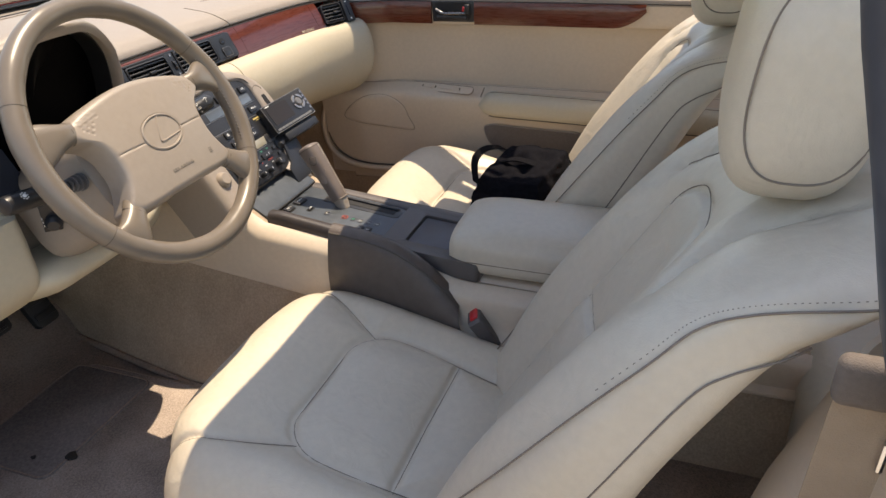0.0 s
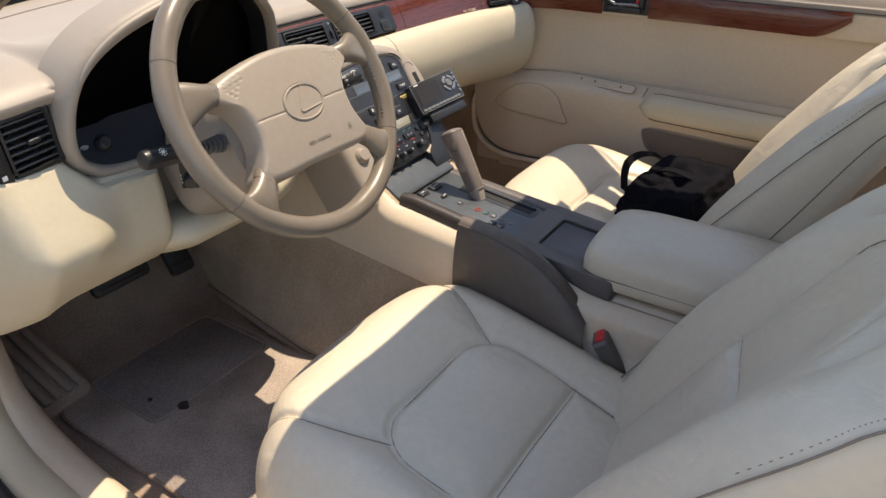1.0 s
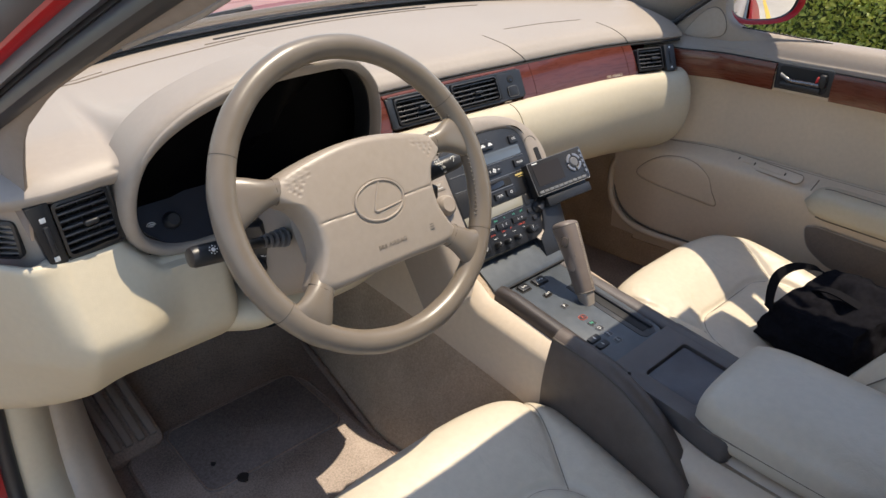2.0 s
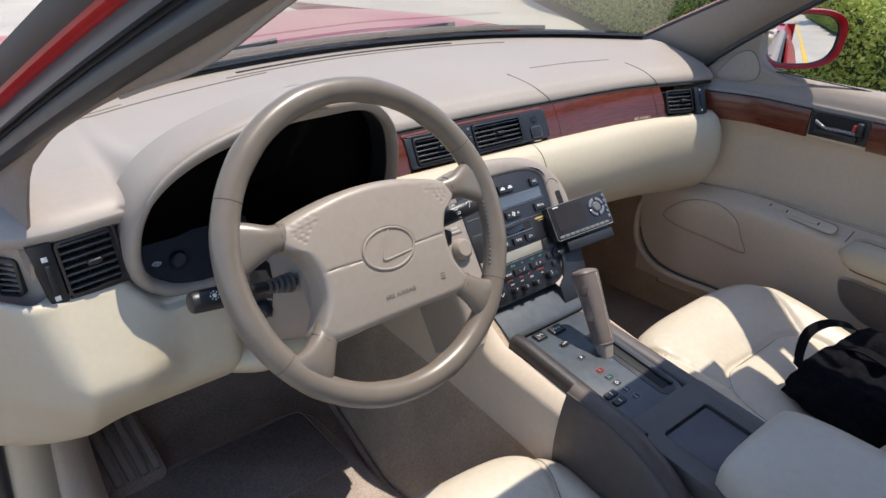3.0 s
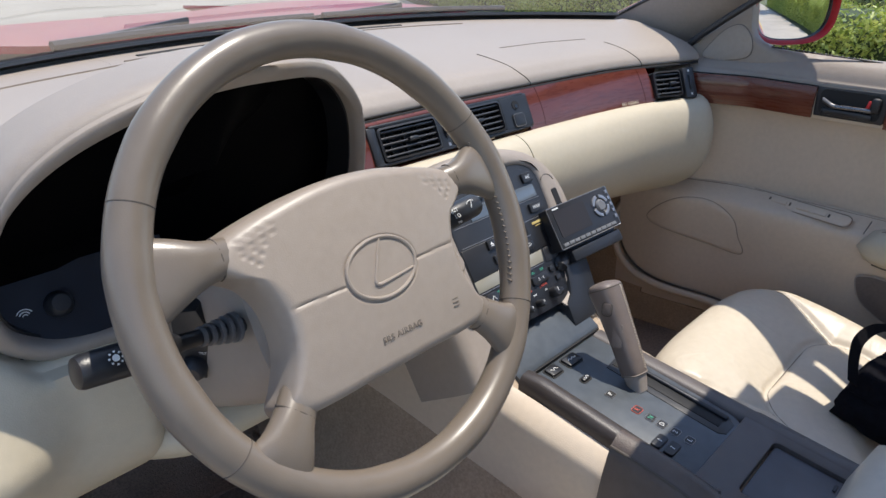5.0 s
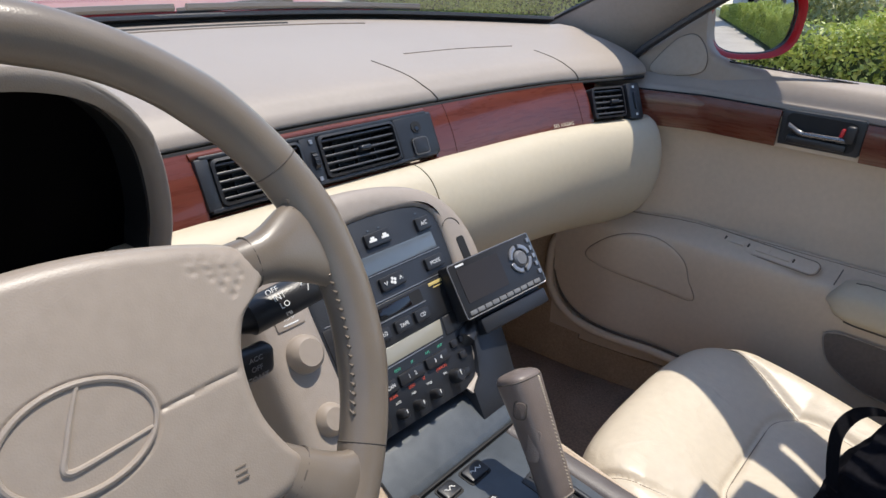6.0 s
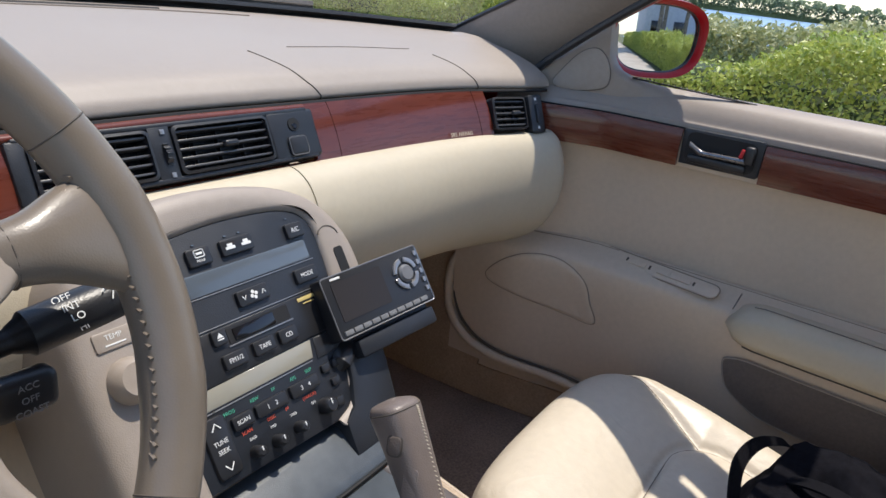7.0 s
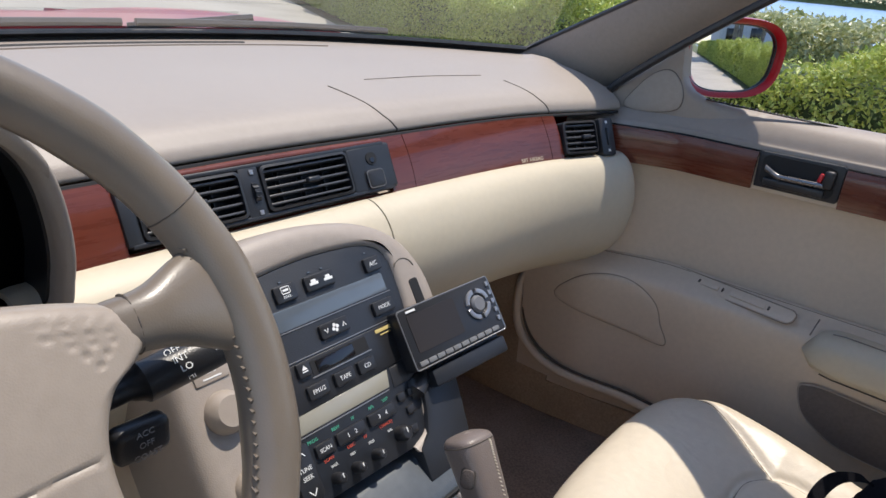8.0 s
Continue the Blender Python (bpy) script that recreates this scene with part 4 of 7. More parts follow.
# wood strip
def strip_at(x, z, lift=0.0):
    s = (y0(x + 0.01) - y0(x - 0.01)) / 0.02
    n = Vector((s, -1.0, 0.5)).normalized()
    return Vector((x, y0(x) + 0.5 * (z - 0.81), z)) + n * lift


def strip_axes(x, z, lift=0.0):
    s = (y0(x + 0.012) - y0(x - 0.012)) / 0.024
    return basis(tuple(strip_at(x, z, lift)), (1, s, 0), (0, 0.45, 0.9))


def wood_run(xa, xb, za=0.7845, zb=0.8485, n=40):
    rows = []
    for x in np.linspace(xa, xb, n):
        rows.append([tuple(strip_at(x, za + (zb - za) * t, 0.006 * math.sin(math.pi * (0.08 + 0.84 * t)) ** 0.6 - 0.002)) for t in np.linspace(0, 1, 9)])
    return sheet(rows, thick=-0.006)


for xa, xb, za, zb in ((-0.180, -0.116, 0.7845, 0.8485), (0.198, 0.2345, 0.7845, 0.8485), (0.2355, 0.5005, 0.7845, 0.8485), (-0.117, 0.199, 0.8405, 0.8485), (-0.117, 0.199, 0.7845, 0.7925)):
    part("wood_trim", wood_run(xa, xb, za, zb), M_WOOD, dash, "polished red-brown wood veneer strip", 60)
part("wood_trim", wood_run(0.5015, 0.524, n=6), M_WOOD, dash, "polished red-brown wood veneer strip", 60)
part("strip_shadow_gap", tube([tuple(strip_at(x, 0.8495, -0.002)) for x in np.linspace(-0.175, 0.66, 60)], 0.0025, 6), M_HOLE, dash)
part("strip_lower_gap", tube([tuple(strip_at(x, 0.7835, -0.001)) for x in np.linspace(-0.175, 0.66, 60)], 0.002, 6), M_HOLE, dash)
part("airbag_lettering", lettering("SRS AIRBAG", 0.0078, shift(strip_axes(0.458, 0.7945, 0.0055), 0, 0), 0.0002, 1.1), M_WEAR, dash, "small gilt lettering on the wood strip")


def vent(m, w, h, slats, parent, name="air_vent", label="black plastic air vent with slats", tilt=-0.10, knob=0.0):
    """A louvred vent in m's axes: a sunk box with slats and a thumb tab."""
    back = part(name, prism(rounded(w, h, 0.006, 4), -0.024, -0.020, m), M_HOLE, parent, label)
    o = rounded(w, h, 0.006, 4)
    i = rounded(w - 0.006, h - 0.006, 0.005, 4)
    rows = [[tuple(m @ Vector((x, y, z))) for x, y in ring] for ring, z in ((o, -0.020), (o, 0.0005), (i, 0.0015), (i, -0.020))]
    part("vent_rim", sheet(rows, closed=True), M_BLACK, back)
    for k in range(slats):
        y = -h / 2 + h * (k + 0.8) / (slats + 0.6)
        mm = m @ Matrix.Translation((0, y, -0.006)) @ Matrix.Rotation(tilt, 4, "X")
        part("slat", rbox((0, 0, 0), (w - 0.004, 0.0025, 0.010), 0.0008, mm), M_SLAT, back)
    for k in range(3):
        part("vane", rbox((-w * 0.25 + w * 0.25 * k, 0, -0.015), (0.0014, h - 0.008, 0.006), 0.0004, m), M_BLACK, back)
    if knob:
        part("thumb_tab", rbox((knob, 0.0, 0.0), (0.016, 0.0065, 0.009), 0.0022, m, 3), M_DARK, back)
    return back


# centre vents in one dark frame
cf = strip_axes(0.0435, 0.8165, 0.009) @ Matrix.Diagonal((1, 0.90, 1, 1))
block = part("vent_frame", merge(rbox((0.0, 0.0292, -0.010), (0.308, 0.0055, 0.024), 0.0018, cf), rbox((0.0, -0.0262, -0.010), (0.312, 0.0055, 0.024), 0.0018, cf),
                                 rbox((-0.152, 0.0015, -0.010), (0.015, 0.056, 0.024), 0.0025, cf), rbox((-0.0295, 0.0015, -0.010), (0.022, 0.056, 0.0236), 0.0015, cf),
                                 rbox((0.1285, 0.0015, -0.010), (0.068, 0.058, 0.0242), 0.004, cf, 3)), M_DARK, dash, "charcoal frame of the centre vents")
vent(shift(cf, -0.093, 0.001, 0.0032), 0.104, 0.050, 5, dash, knob=0.004)
vent(shift(cf, 0.038, 0.002, 0.0032), 0.112, 0.051, 5, dash, knob=0.004)
part("thumb_wheel", disc(0.0125, -0.003, 0.003, shift(cf, -0.027, 0.0, -0.006) @ Matrix.Rotation(radians(90), 4, "Y"), 18), M_BLACK, block)
for k in range(5):
    part("wheel_ridge", rbox((-0.027, -0.010 + 0.005 * k, 0.0060 - 0.0010 * (k - 2) ** 2), (0.006, 0.0016, 0.003), 0.0005, cf), M_DARK, block)
part("open_mark", rbox((-0.027, 0.0225, 0.0028), (0.0045, 0.005, 0.0004), 0.0002, cf), M_SILVER, block)
part("close_mark", rbox((-0.027, -0.0215, 0.0028), (0.0045, 0.005, 0.0004), 0.0002, cf), M_SILVER, block)
part("sensor_hole", disc(0.0085, 0.0, 0.0032, shift(cf, 0.129, 0.013), 20, 0.0078), M_HOLE, block)
part("sensor_eye", disc(0.0045, 0.002, 0.0042, shift(cf, 0.129, 0.011), 16, 0.003), M_GLOSS, block)
part("hazard_button", prism(rounded(0.024, 0.021, 0.004, 4, 0.128, -0.0125), 0.0, 0.0055, cf, 0.0018), M_BLACK, block)
part("button_edge", tube([tuple(cf @ Vector((x, y, 0.0045))) for x, y in rounded(0.0246, 0.0216, 0.004, 4, 0.128, -0.0125)], 0.0006, 5, closed=True), M_RIB, block)
# passenger's end vent
rv = strip_axes(0.558, 0.817, 0.006)
vent(shift(rv, 0.0, 0.0, 0.0032), 0.066, 0.048, 5, dash, knob=0.010)
eb = part("end_block", prism(rounded(0.028, 0.058, 0.005, 4, 0.053, -0.002), -0.012, 0.005, rv, 0.002), M_BLACK, dash)
part("thumb_wheel", rbox((0.053, -0.002, 0.005), (0.006, 0.028, 0.006), 0.002, rv), M_DARK, eb)
for dy in (0.02, -0.023):
    part("vent_mark", rbox((0.053, dy, 0.0052), (0.004, 0.004, 0.0006), 0.0002, rv), M_WHITE, eb)

# driver's end vent
lv = basis((-0.6445, 0.190, 0.8270), (1, 0.0, 0.085), (0, -0.02, 1))
part("end_vent_frame", merge(rbox((0.013, 0.0415, -0.004), (0.062, 0.005, 0.018), 0.002, lv), rbox((0.015, -0.0325, -0.004), (0.064, 0.005, 0.018), 0.002, lv),
                              rbox((0.0465, 0.003, -0.004), (0.005, 0.072, 0.018), 0.002, lv)), M_BLACK, dash)
vent(shift(lv, 0.014, 0.0045, 0.006), 0.060, 0.069, 7, dash, knob=0.004)
lb = part("end_block", prism([(-0.041, 0.041), (-0.036, -0.036), (-0.0175, -0.034), (-0.0170, 0.043)], -0.015, 0.006, lv, 0.002), M_BLACK, dash)
part("thumb_wheel", rbox((-0.028, 0.0, 0.007), (0.006, 0.034, 0.007), 0.002, lv), M_DARK, lb)
for dy in (0.024, -0.025):
    part("vent_mark", rbox((-0.028, dy, 0.0064), (0.006, 0.006, 0.0006), 0.0002, lv), M_WHITE, lb)
# dash end with the side window vent
rows = []
for z in np.linspace(0.70, 0.874, 14):
    k = (z - 0.70) / 0.174
    rows.append([(p[0] + m_[0] * (0.012 + 0.010 * math.sin(math.pi * k)), p[1] + m_[1] * (0.012 + 0.010 * math.sin(math.pi * k)), z) for p, m_ in zip(CORNER[18:], cin[18:])])
part("dash_end", sheet(rows), M_DASH, dash, "vinyl end of the dashboard", 60)
vent(basis((-0.708, 0.2205, 0.822), (0.72, -0.69, 0.0), (0, 0, 1)), 0.030, 0.046, 6, dash, "side_window_vent", "small black side window vent")


# lower pads
LOW = [(-0.006, 0.7855), (-0.022, 0.785), (-0.040, 0.774), (-0.054, 0.750), (-0.060, 0.718), (-0.056, 0.686), (-0.042, 0.656), (-0.012, 0.628), (0.04, 0.605), (0.12, 0.590)]
lowp = spline(LOW, 40)


def low_row(x, lift=0.0):
    end = max(0.0, (x - 0.625) / 0.03)
    sc = 1.0 - 0.25 * max(0, (x - 0.3) / 0.35)
    return [(x, y0(x) + dy * sc + 0.022 * end * end - lift, z) for dy, z in lowp]


for xa, xb, nm in ((-0.215, 0.1535, "lower_pad"), (0.1555, 0.655, "glove_box_lid")):
    part(nm, sheet([low_row(x) for x in np.linspace(xa, xb, 50)], thick=-0.006), M_CREAM, dash, "cream vinyl pad below the wood strip", 60)
sc = [low_row(0.1545 + 0.02 * max(0, (k - 8) / 31), 0.0)[k] for k in range(40)]
part("glove_box_seam", tube(sc, 0.0014, 6), M_GROOVE, dash)
part("dash_end_seam", tube([(x + 0.002, y - 0.0005, z) for x, y, z in low_row(0.650)], 0.0012, 6), M_GROOVE, dash)
part("glove_underside", sheet([[(x, y, z) for y, z in ((0.31, 0.60), (0.40, 0.585), (0.55, 0.58), (0.75, 0.62))] for x in (-0.70, 0.0, 0.66)], thick=0.004), M_TRIM, dash)

BOL = [(0.212, 0.790), (0.200, 0.7925), (0.190, 0.7900), (0.1830, 0.780), (0.1690, 0.757), (0.1555, 0.733), (0.1430, 0.710), (0.1385, 0.698), (0.1400, 0.685), (0.150, 0.668), (0.168, 0.646), (0.190, 0.622), (0.215, 0.603), (0.26, 0.588), (0.32, 0.580)]
bolp = spline(BOL, 64)


def bol_row(x):
    """Profile of the knee bolster at x: a flat face, cut lower beside the vent, its end turned back to the door."""
    top = 0.7925 - 0.0365 * ease(-0.606, -0.560, x) - 0.006 * ease(-0.56, -0.48, x)
    turn = max(0.0, -0.664 - x)
    back = 1.45 * (math.sqrt(turn * turn + 0.00012) - 0.01095) if turn > 0 else 0.0
    upright = 1 - ease(-0.705, -0.662, x)
    back += 0.055 * max(0.0, (x + 0.494) / 0.03) ** 2
    hollow = 0.80 * ease(-0.622, -0.540, x)
    low = 0.024 * (1 - ease(-0.74, -0.62, x))
    out = []
    for y, z in bolp:
        cutoff = max(0.0, z - (top - 0.010))
        zz = z - cutoff * (1 - 0.010 / (0.7925 - top + 0.010)) if top < 0.792 else z
        y -= upright * (y - 0.1385) * ease(0.66, 0.70, z) * 0.85
        y += hollow * max(0.0, 0.176 - y) * ease(0.60, 0.69, z)
        out.append((x, y + back * (0.55 + 0.45 * ease(0.60, 0.70, z)) + (0.010 * ease(0.0, 0.012, cutoff) if top < 0.79 else 0.0), zz - low * (1 - ease(0.60, 0.72, z))))
    return out


bx = np.concatenate([np.linspace(-0.765, -0.69, 12), np.linspace(-0.687, -0.655, 16), np.linspace(-0.652, -0.51, 26), np.linspace(-0.507, -0.464, 12)])
bol = part("knee_bolster", sheet([bol_row(x) for x in bx], thick=-0.005), M_CREAM, dash, "cream vinyl knee bolster with scuffed lower edge", 60)
# lower lip under the column
LIP = [(0.235, 0.655), (0.175, 0.652), (0.155, 0.640), (0.158, 0.625), (0.185, 0.607), (0.235, 0.590), (0.32, 0.578)]
lip = spline(LIP, 24)
rows = [[(x, y + 0.03 * max(0, (x + 0.30) / 0.10) ** 2 + 0.045 * max(0.0, (-0.445 - x) / 0.06) ** 1.5, z + 0.018 * (max(0.0, x + 0.36) / 0.12) ** 2 * (1 if z > 0.62 else 0.3)) for y, z in lip] for x in np.linspace(-0.545, -0.20, 34)]
part("column_lip", sheet(rows, thick=-0.004), M_CREAM, dash, "cream lip below the steering column", 60)
part("column_recess", sheet([[(x, 0.245, z) for z in (0.60, 0.70, 0.78)] for x in (-0.50, -0.36, -0.20)], thick=0.004), M_TRIM, dash)
# scuffs and two screws along the bolster's lower edge
for x, a, b in ((-0.640, 47, 0.016), (-0.600, 46, 0.022), (-0.560, 46, 0.018), (-0.615, 45, 0.010), (-0.535, 45, 0.012)):
    (_, y, z), (_, y2, z2) = bol_row(x)[a:a + 2]
    ms = basis((x, y - 0.0006, z), (1, 0, 0.08), (0, y2 - y, z2 - z))
    ring = [(b * (0.6 + 0.4 * random.random()) * math.cos(q), 0.0022 * (0.5 + random.random()) * math.sin(q)) for q in np.linspace(0, 6.28, 12, False)]
    part("scuff", prism(ring, -0.001, 0.0008, ms), M_WEAR if a != 45 else M_STAIN, bol, "worn scuff mark")


# ---- centre stack ----
S = basis((-0.001, 0.1635, 0.7145), (1, 0, 0), (0, 0.552, 0.834))
stack = thing("centre_stack", (0, 0.16, 0.6), "taupe centre stack with black climate and radio panels", "centre stack")
SH = [(-0.150, -0.165), (-0.150, -0.02), (-0.142, 0.045), (-0.120, 0.082), (-0.07, 0.103), (0.0, 0.108), (0.07, 0.098), (0.118, 0.076), (0.143, 0.042), (0.149, 0.0), (0.140, -0.06), (0.118, -0.12), (0.105, -0.165)]
sh = spline(SH, 60)
cx, cy = 0.005, -0.03
rows = []
for grow, z in ((1.02, -0.10), (1.02, -0.03), (1.0, -0.008), (0.985, 0.001), (0.955, 0.006), (0.90, 0.0065), (0.80, 0.003)):
    rows.append([tuple(S @ Vector((cx + (x - cx) * grow, cy + (y - cy) * (grow if y > -0.1 else 1), z))) for x, y in sh])
PAN = [(-0.092, -0.122), (-0.093, 0.045), (-0.084, 0.064), (-0.06, 0.073), (0.0, 0.0785), (0.055, 0.0765), (0.084, 0.0710), (0.0985, 0.0620), (0.1050, 0.0480), (0.1055, 0.030), (0.1035, 0.0), (0.093, -0.05), (0.079, -0.098), (0.071, -0.118), (0.05, -0.1265)]
pn = spline(PAN, 60)
for grow, z in ((1.05, 0.0068), (1.022, 0.0050), (1.012, 0.0), (1.012, -0.012)):
    rows.append([tuple(S @ Vector((0.005 + (x - 0.005) * grow, y * grow + 0.001, z))) for x, y in pn])
del rows[6]
part("surround", sheet(rows, thick=0.003), M_DASH, stack, "taupe vinyl surround", 60)
face = part("panel", prism([tuple(q) for q in pn], -0.02, 0.006, S, 0.002), M_DARK, stack, "charcoal plastic control panel")
part("panel_gap", tube([tuple(S @ Vector((x * 1.012, y * 1.012 + 0.0005, 0.004))) for x, y in pn], 0.0022, 6), M_HOLE, stack)


def key(x, y, w, h, parent=None, mat=None, words="", size=0.0045, z=0.006, tall=0.0035, col=None, turn=0.0):
    k = part("key", prism(rounded(w, h, 0.002, 3), 0, tall, shift(S, x, y, z, turn), 0.0009), mat or M_BLACK, parent or face)
    if words:
        part("lettering", lettering(words, size, shift(S, x, y, z + tall + 0.0002, turn), 0.0001), col or M_WHITE, k)
    return k


def line(x0, x1, y, h, mat, z=0.0062, name="trim_line"):
    part(name, rbox(((x0 + x1) / 2, y, z), (x1 - x0, h, 0.0012), 0.0003, S), mat, face)


# climate unit
part("climate_display", prism(rounded(0.140, 0.0185, 0.002, 3, 0.019, 0.032), 0.004, 0.0068, S, 0.0006), M_SCREEN, face, "blue-grey unlit display")
line(-0.085, 0.092, 0.0215, 0.0009, M_SILVER)
line(-0.085, 0.100, -0.0045, 0.0009, M_SILVER)
key(0.081, 0.052, 0.021, 0.014, words="A/C", size=0.0062)
k = key(0.0135, 0.0545, 0.034, 0.014)
for dx in (-0.008, 0.009):
    part("car_symbol", merge(rbox((0.0135 + dx, 0.0535, 0.0098), (0.010, 0.0026, 0.0004), 0.0002, S), rbox((0.0135 + dx, 0.0560, 0.0098), (0.0055, 0.0024, 0.0004), 0.0002, S)), M_WHITE, k)
k = key(-0.026, 0.054, 0.023, 0.015)
part("defrost_symbol", tube([tuple(S @ Vector((-0.026 + x, 0.0565 + y, 0.0099))) for x, y in rounded(0.009, 0.006, 0.001, 2)], 0.0005, 4, closed=True), M_WHITE, k)
part("defrost_bar", rbox((-0.026, 0.0565, 0.0098), (0.006, 0.002, 0.0004), 0.0001, S), M_WHITE, k)
part("lettering", lettering("REAR", 0.0035, shift(S, -0.026, 0.0505, 0.0098), 0.0001), M_WHITE, k)
for x in (-0.027, 0.006, 0.021, 0.077):
    part("key_light", rbox((x, 0.0645, 0.0065), (0.003, 0.0014, 0.0008), 0.0003, S), M_SCREEN, face)
key(0.075, 0.0095, 0.027, 0.0135, words="MODE", size=0.0055)
k = key(0.0105, 0.0095, 0.034, 0.0135)
for a in range(4):
    q = a * math.pi / 2 + 0.3
    part("fan_blade", disc(0.0017, 0, 0.0004, shift(S, 0.0105 + 0.0026 * math.cos(q), 0.0095 + 0.0026 * math.sin(q), 0.0096), 10), M_WHITE, k)
for dx, s in ((-0.0105, -1), (0.0105, 1)):
    part("arrow", tube([tuple(S @ Vector((0.0105 + dx + e, 0.0095 + s * f, 0.0099))) for e, f in ((-0.002, -0.0018), (0, 0.0018), (0.002, -0.0018))], 0.0005, 4), M_WHITE, k)
# radio
part("radio_panel", prism([(-0.089, -0.048), (-0.089, -0.0065), (0.0985, -0.0065), (0.0905, -0.045)], 0.005, 0.0072, S, 0.0006), M_BLACK, face)
part("cassette_slot", prism(rounded(0.068, 0.013, 0.0015, 2, 0.006, -0.0155), 0.0068, 0.0078, S), M_HOLE, face)
part("cassette_flap", prism(rounded(0.045, 0.0105, 0.0012, 2, 0.0, -0.0155), 0.0074, 0.0086, S, 0.0004), M_GLOSS, face)
line(-0.030, 0.042, -0.0235, 0.0012, M_SILVER, 0.0078)
key(-0.037, -0.013, 0.014, 0.013, z=0.0072)
part("eject_mark", prism([(-0.040, -0.0135), (-0.034, -0.0135), (-0.037, -0.0095)], 0.0108, 0.0112, S), M_WHITE, face)
part("eject_bar", rbox((-0.037, -0.0150, 0.0110), (0.006, 0.0010, 0.0004), 0.0001, S), M_WHITE, face)
for dy, w in ((-0.0105, 0.024), (-0.0148, 0.014)):
    part("maker_mark", rbox((0.066, dy, 0.0076), (w, 0.0034 if w > 0.02 else 0.0012, 0.0005), 0.0002, S), M_GOLD, face, "gilt maker's mark drawn as plain bars")
key(-0.030, -0.0345, 0.023, 0.0125, words="FM1/2", size=0.0056, z=0.0072)
key(0.001, -0.0345, 0.023, 0.0125, words="TAPE", size=0.0056, z=0.0072)
key(0.029, -0.0345, 0.021, 0.0125, words="CD", size=0.0056, z=0.0072)
part("radio_display", prism([(-0.088, -0.0635), (-0.088, -0.0475), (0.052, -0.0475), (0.048, -0.0635)], 0.004, 0.0066, S, 0.0006), M_LCD, face, "unlit grey-green radio display")
part("display_mask", prism([(0.0525, -0.0665), (0.0555, -0.0475), (0.090, -0.0475), (0.0855, -0.0665)], 0.004, 0.0070, S, 0.0006), M_BLACK, face)
line(-0.088, 0.046, -0.0655, 0.0010, M_SILVER)
for x, w in ((-0.044, 0.020), (-0.0130, 0.034), (0.0260, 0.034)):
    key(x, -0.0820, w, 0.0115, words={-0.044: "SCAN", -0.013: "1    2", 0.026: "3    4"}[x], size=0.0056 if x > -0.04 else 0.0050)
for text, x in (("PROG", -0.052), ("REW", -0.026), ("FF", -0.005), ("APS", 0.018), ("SKIP", 0.037)):
    part("green_lettering", lettering(text, 0.0042, shift(S, x, -0.0715, 0.0066), 0.0001), M_GREEN, face)
for text, x in (("SCAN", -0.043), ("DISC", -0.017), ("FF", 0.001), ("(TRACK)", 0.028)):
    part("red_lettering", lettering(text, 0.0042, shift(S, x, -0.0920, 0.0066), 0.0001), M_RED, face)
for text, x in (("BASS", -0.040), ("MID", -0.018), ("TREB", 0.005), ("BAL", 0.030)):
    part("knob_lettering", lettering(text, 0.0034, shift(S, x, -0.0990, 0.0066), 0.0001), M_WHITE, face)
for x, y, r in ((-0.043, -0.1095, 0.0052), (-0.020, -0.111, 0.0052), (0.005, -0.111, 0.0052), (0.040, -0.107, 0.0075)):
    kb = part("knob", disc(r, 0.005, 0.018, shift(S, x, y), 18, r * 0.85, 0.0012), M_BLACK, face)
    part("knob_mark", rbox((x, y + r * 0.4, 0.0182), (0.001, r * 0.7, 0.0005), 0.0001, S), M_WHITE, kb)
for x, y in ((0.056, -0.077), (0.070, -0.077), (0.062, -0.092), (0.058, -0.110)):
    key(x, y, 0.010, 0.008, tall=0.003)
tk = part("tune_rocker", prism(rounded(0.022, 0.048, 0.005, 4, -0.070, -0.092), 0.005, 0.0098, S, 0.0014), M_BLACK, face, "tall tune and seek rocker")
part("lettering", lettering("TUNE", 0.0052, shift(S, -0.070, -0.0885, 0.0100), 0.0001), M_WHITE, tk)
part("lettering", lettering("SEEK", 0.0052, shift(S, -0.070, -0.0955, 0.0100), 0.0001), M_WHITE, tk)
for dy, s in ((-0.0755, 1), (-0.1085, -1)):
    part("arrow", tube([tuple(S @ Vector((-0.070 + e, dy + s * f, 0.0102))) for e, f in ((-0.004, -0.0025), (0, 0.0025), (0.004, -0.0025))], 0.0006, 4), M_WHITE, tk)
part("side_plate", prism([(0.052, -0.163), (0.054, -0.130), (0.0695, -0.121), (0.0785, -0.098), (0.0925, -0.044), (0.139, -0.038), (0.131, -0.100), (0.120, -0.163)], -0.03, 0.0115, S, 0.003), M_DARK, stack, "charcoal plate beside the radio keys")
# side knob, its plate and the slot on the other side
part("temp_plate", prism(rounded(0.030, 0.014, 0.002, 3, -0.118, 0.016), 0.002, 0.0112, S, 0.0008), M_PAD, stack, "small taupe plate marked TEMP")
part("plate_lettering", lettering("TEMP", 0.0055, shift(S, -0.118, 0.0180, 0.0114), 0.0001), M_WHITE, stack)
part("plate_bar", rbox((-0.118, 0.0125, 0.0114), (0.016, 0.0012, 0.0004), 0.0001, S), M_WHITE, stack)
part("temp_knob", disc(0.0175, 0.0, 0.022, shift(S, -0.1175, -0.0165), 28, 0.0160, 0.004), M_PAD, stack, "round taupe knob")
part("lower_knob", disc(0.0155, 0.0, 0.018, shift(S, -0.1175, -0.078), 28, 0.0140, 0.004), M_PAD, stack, "round taupe knob")
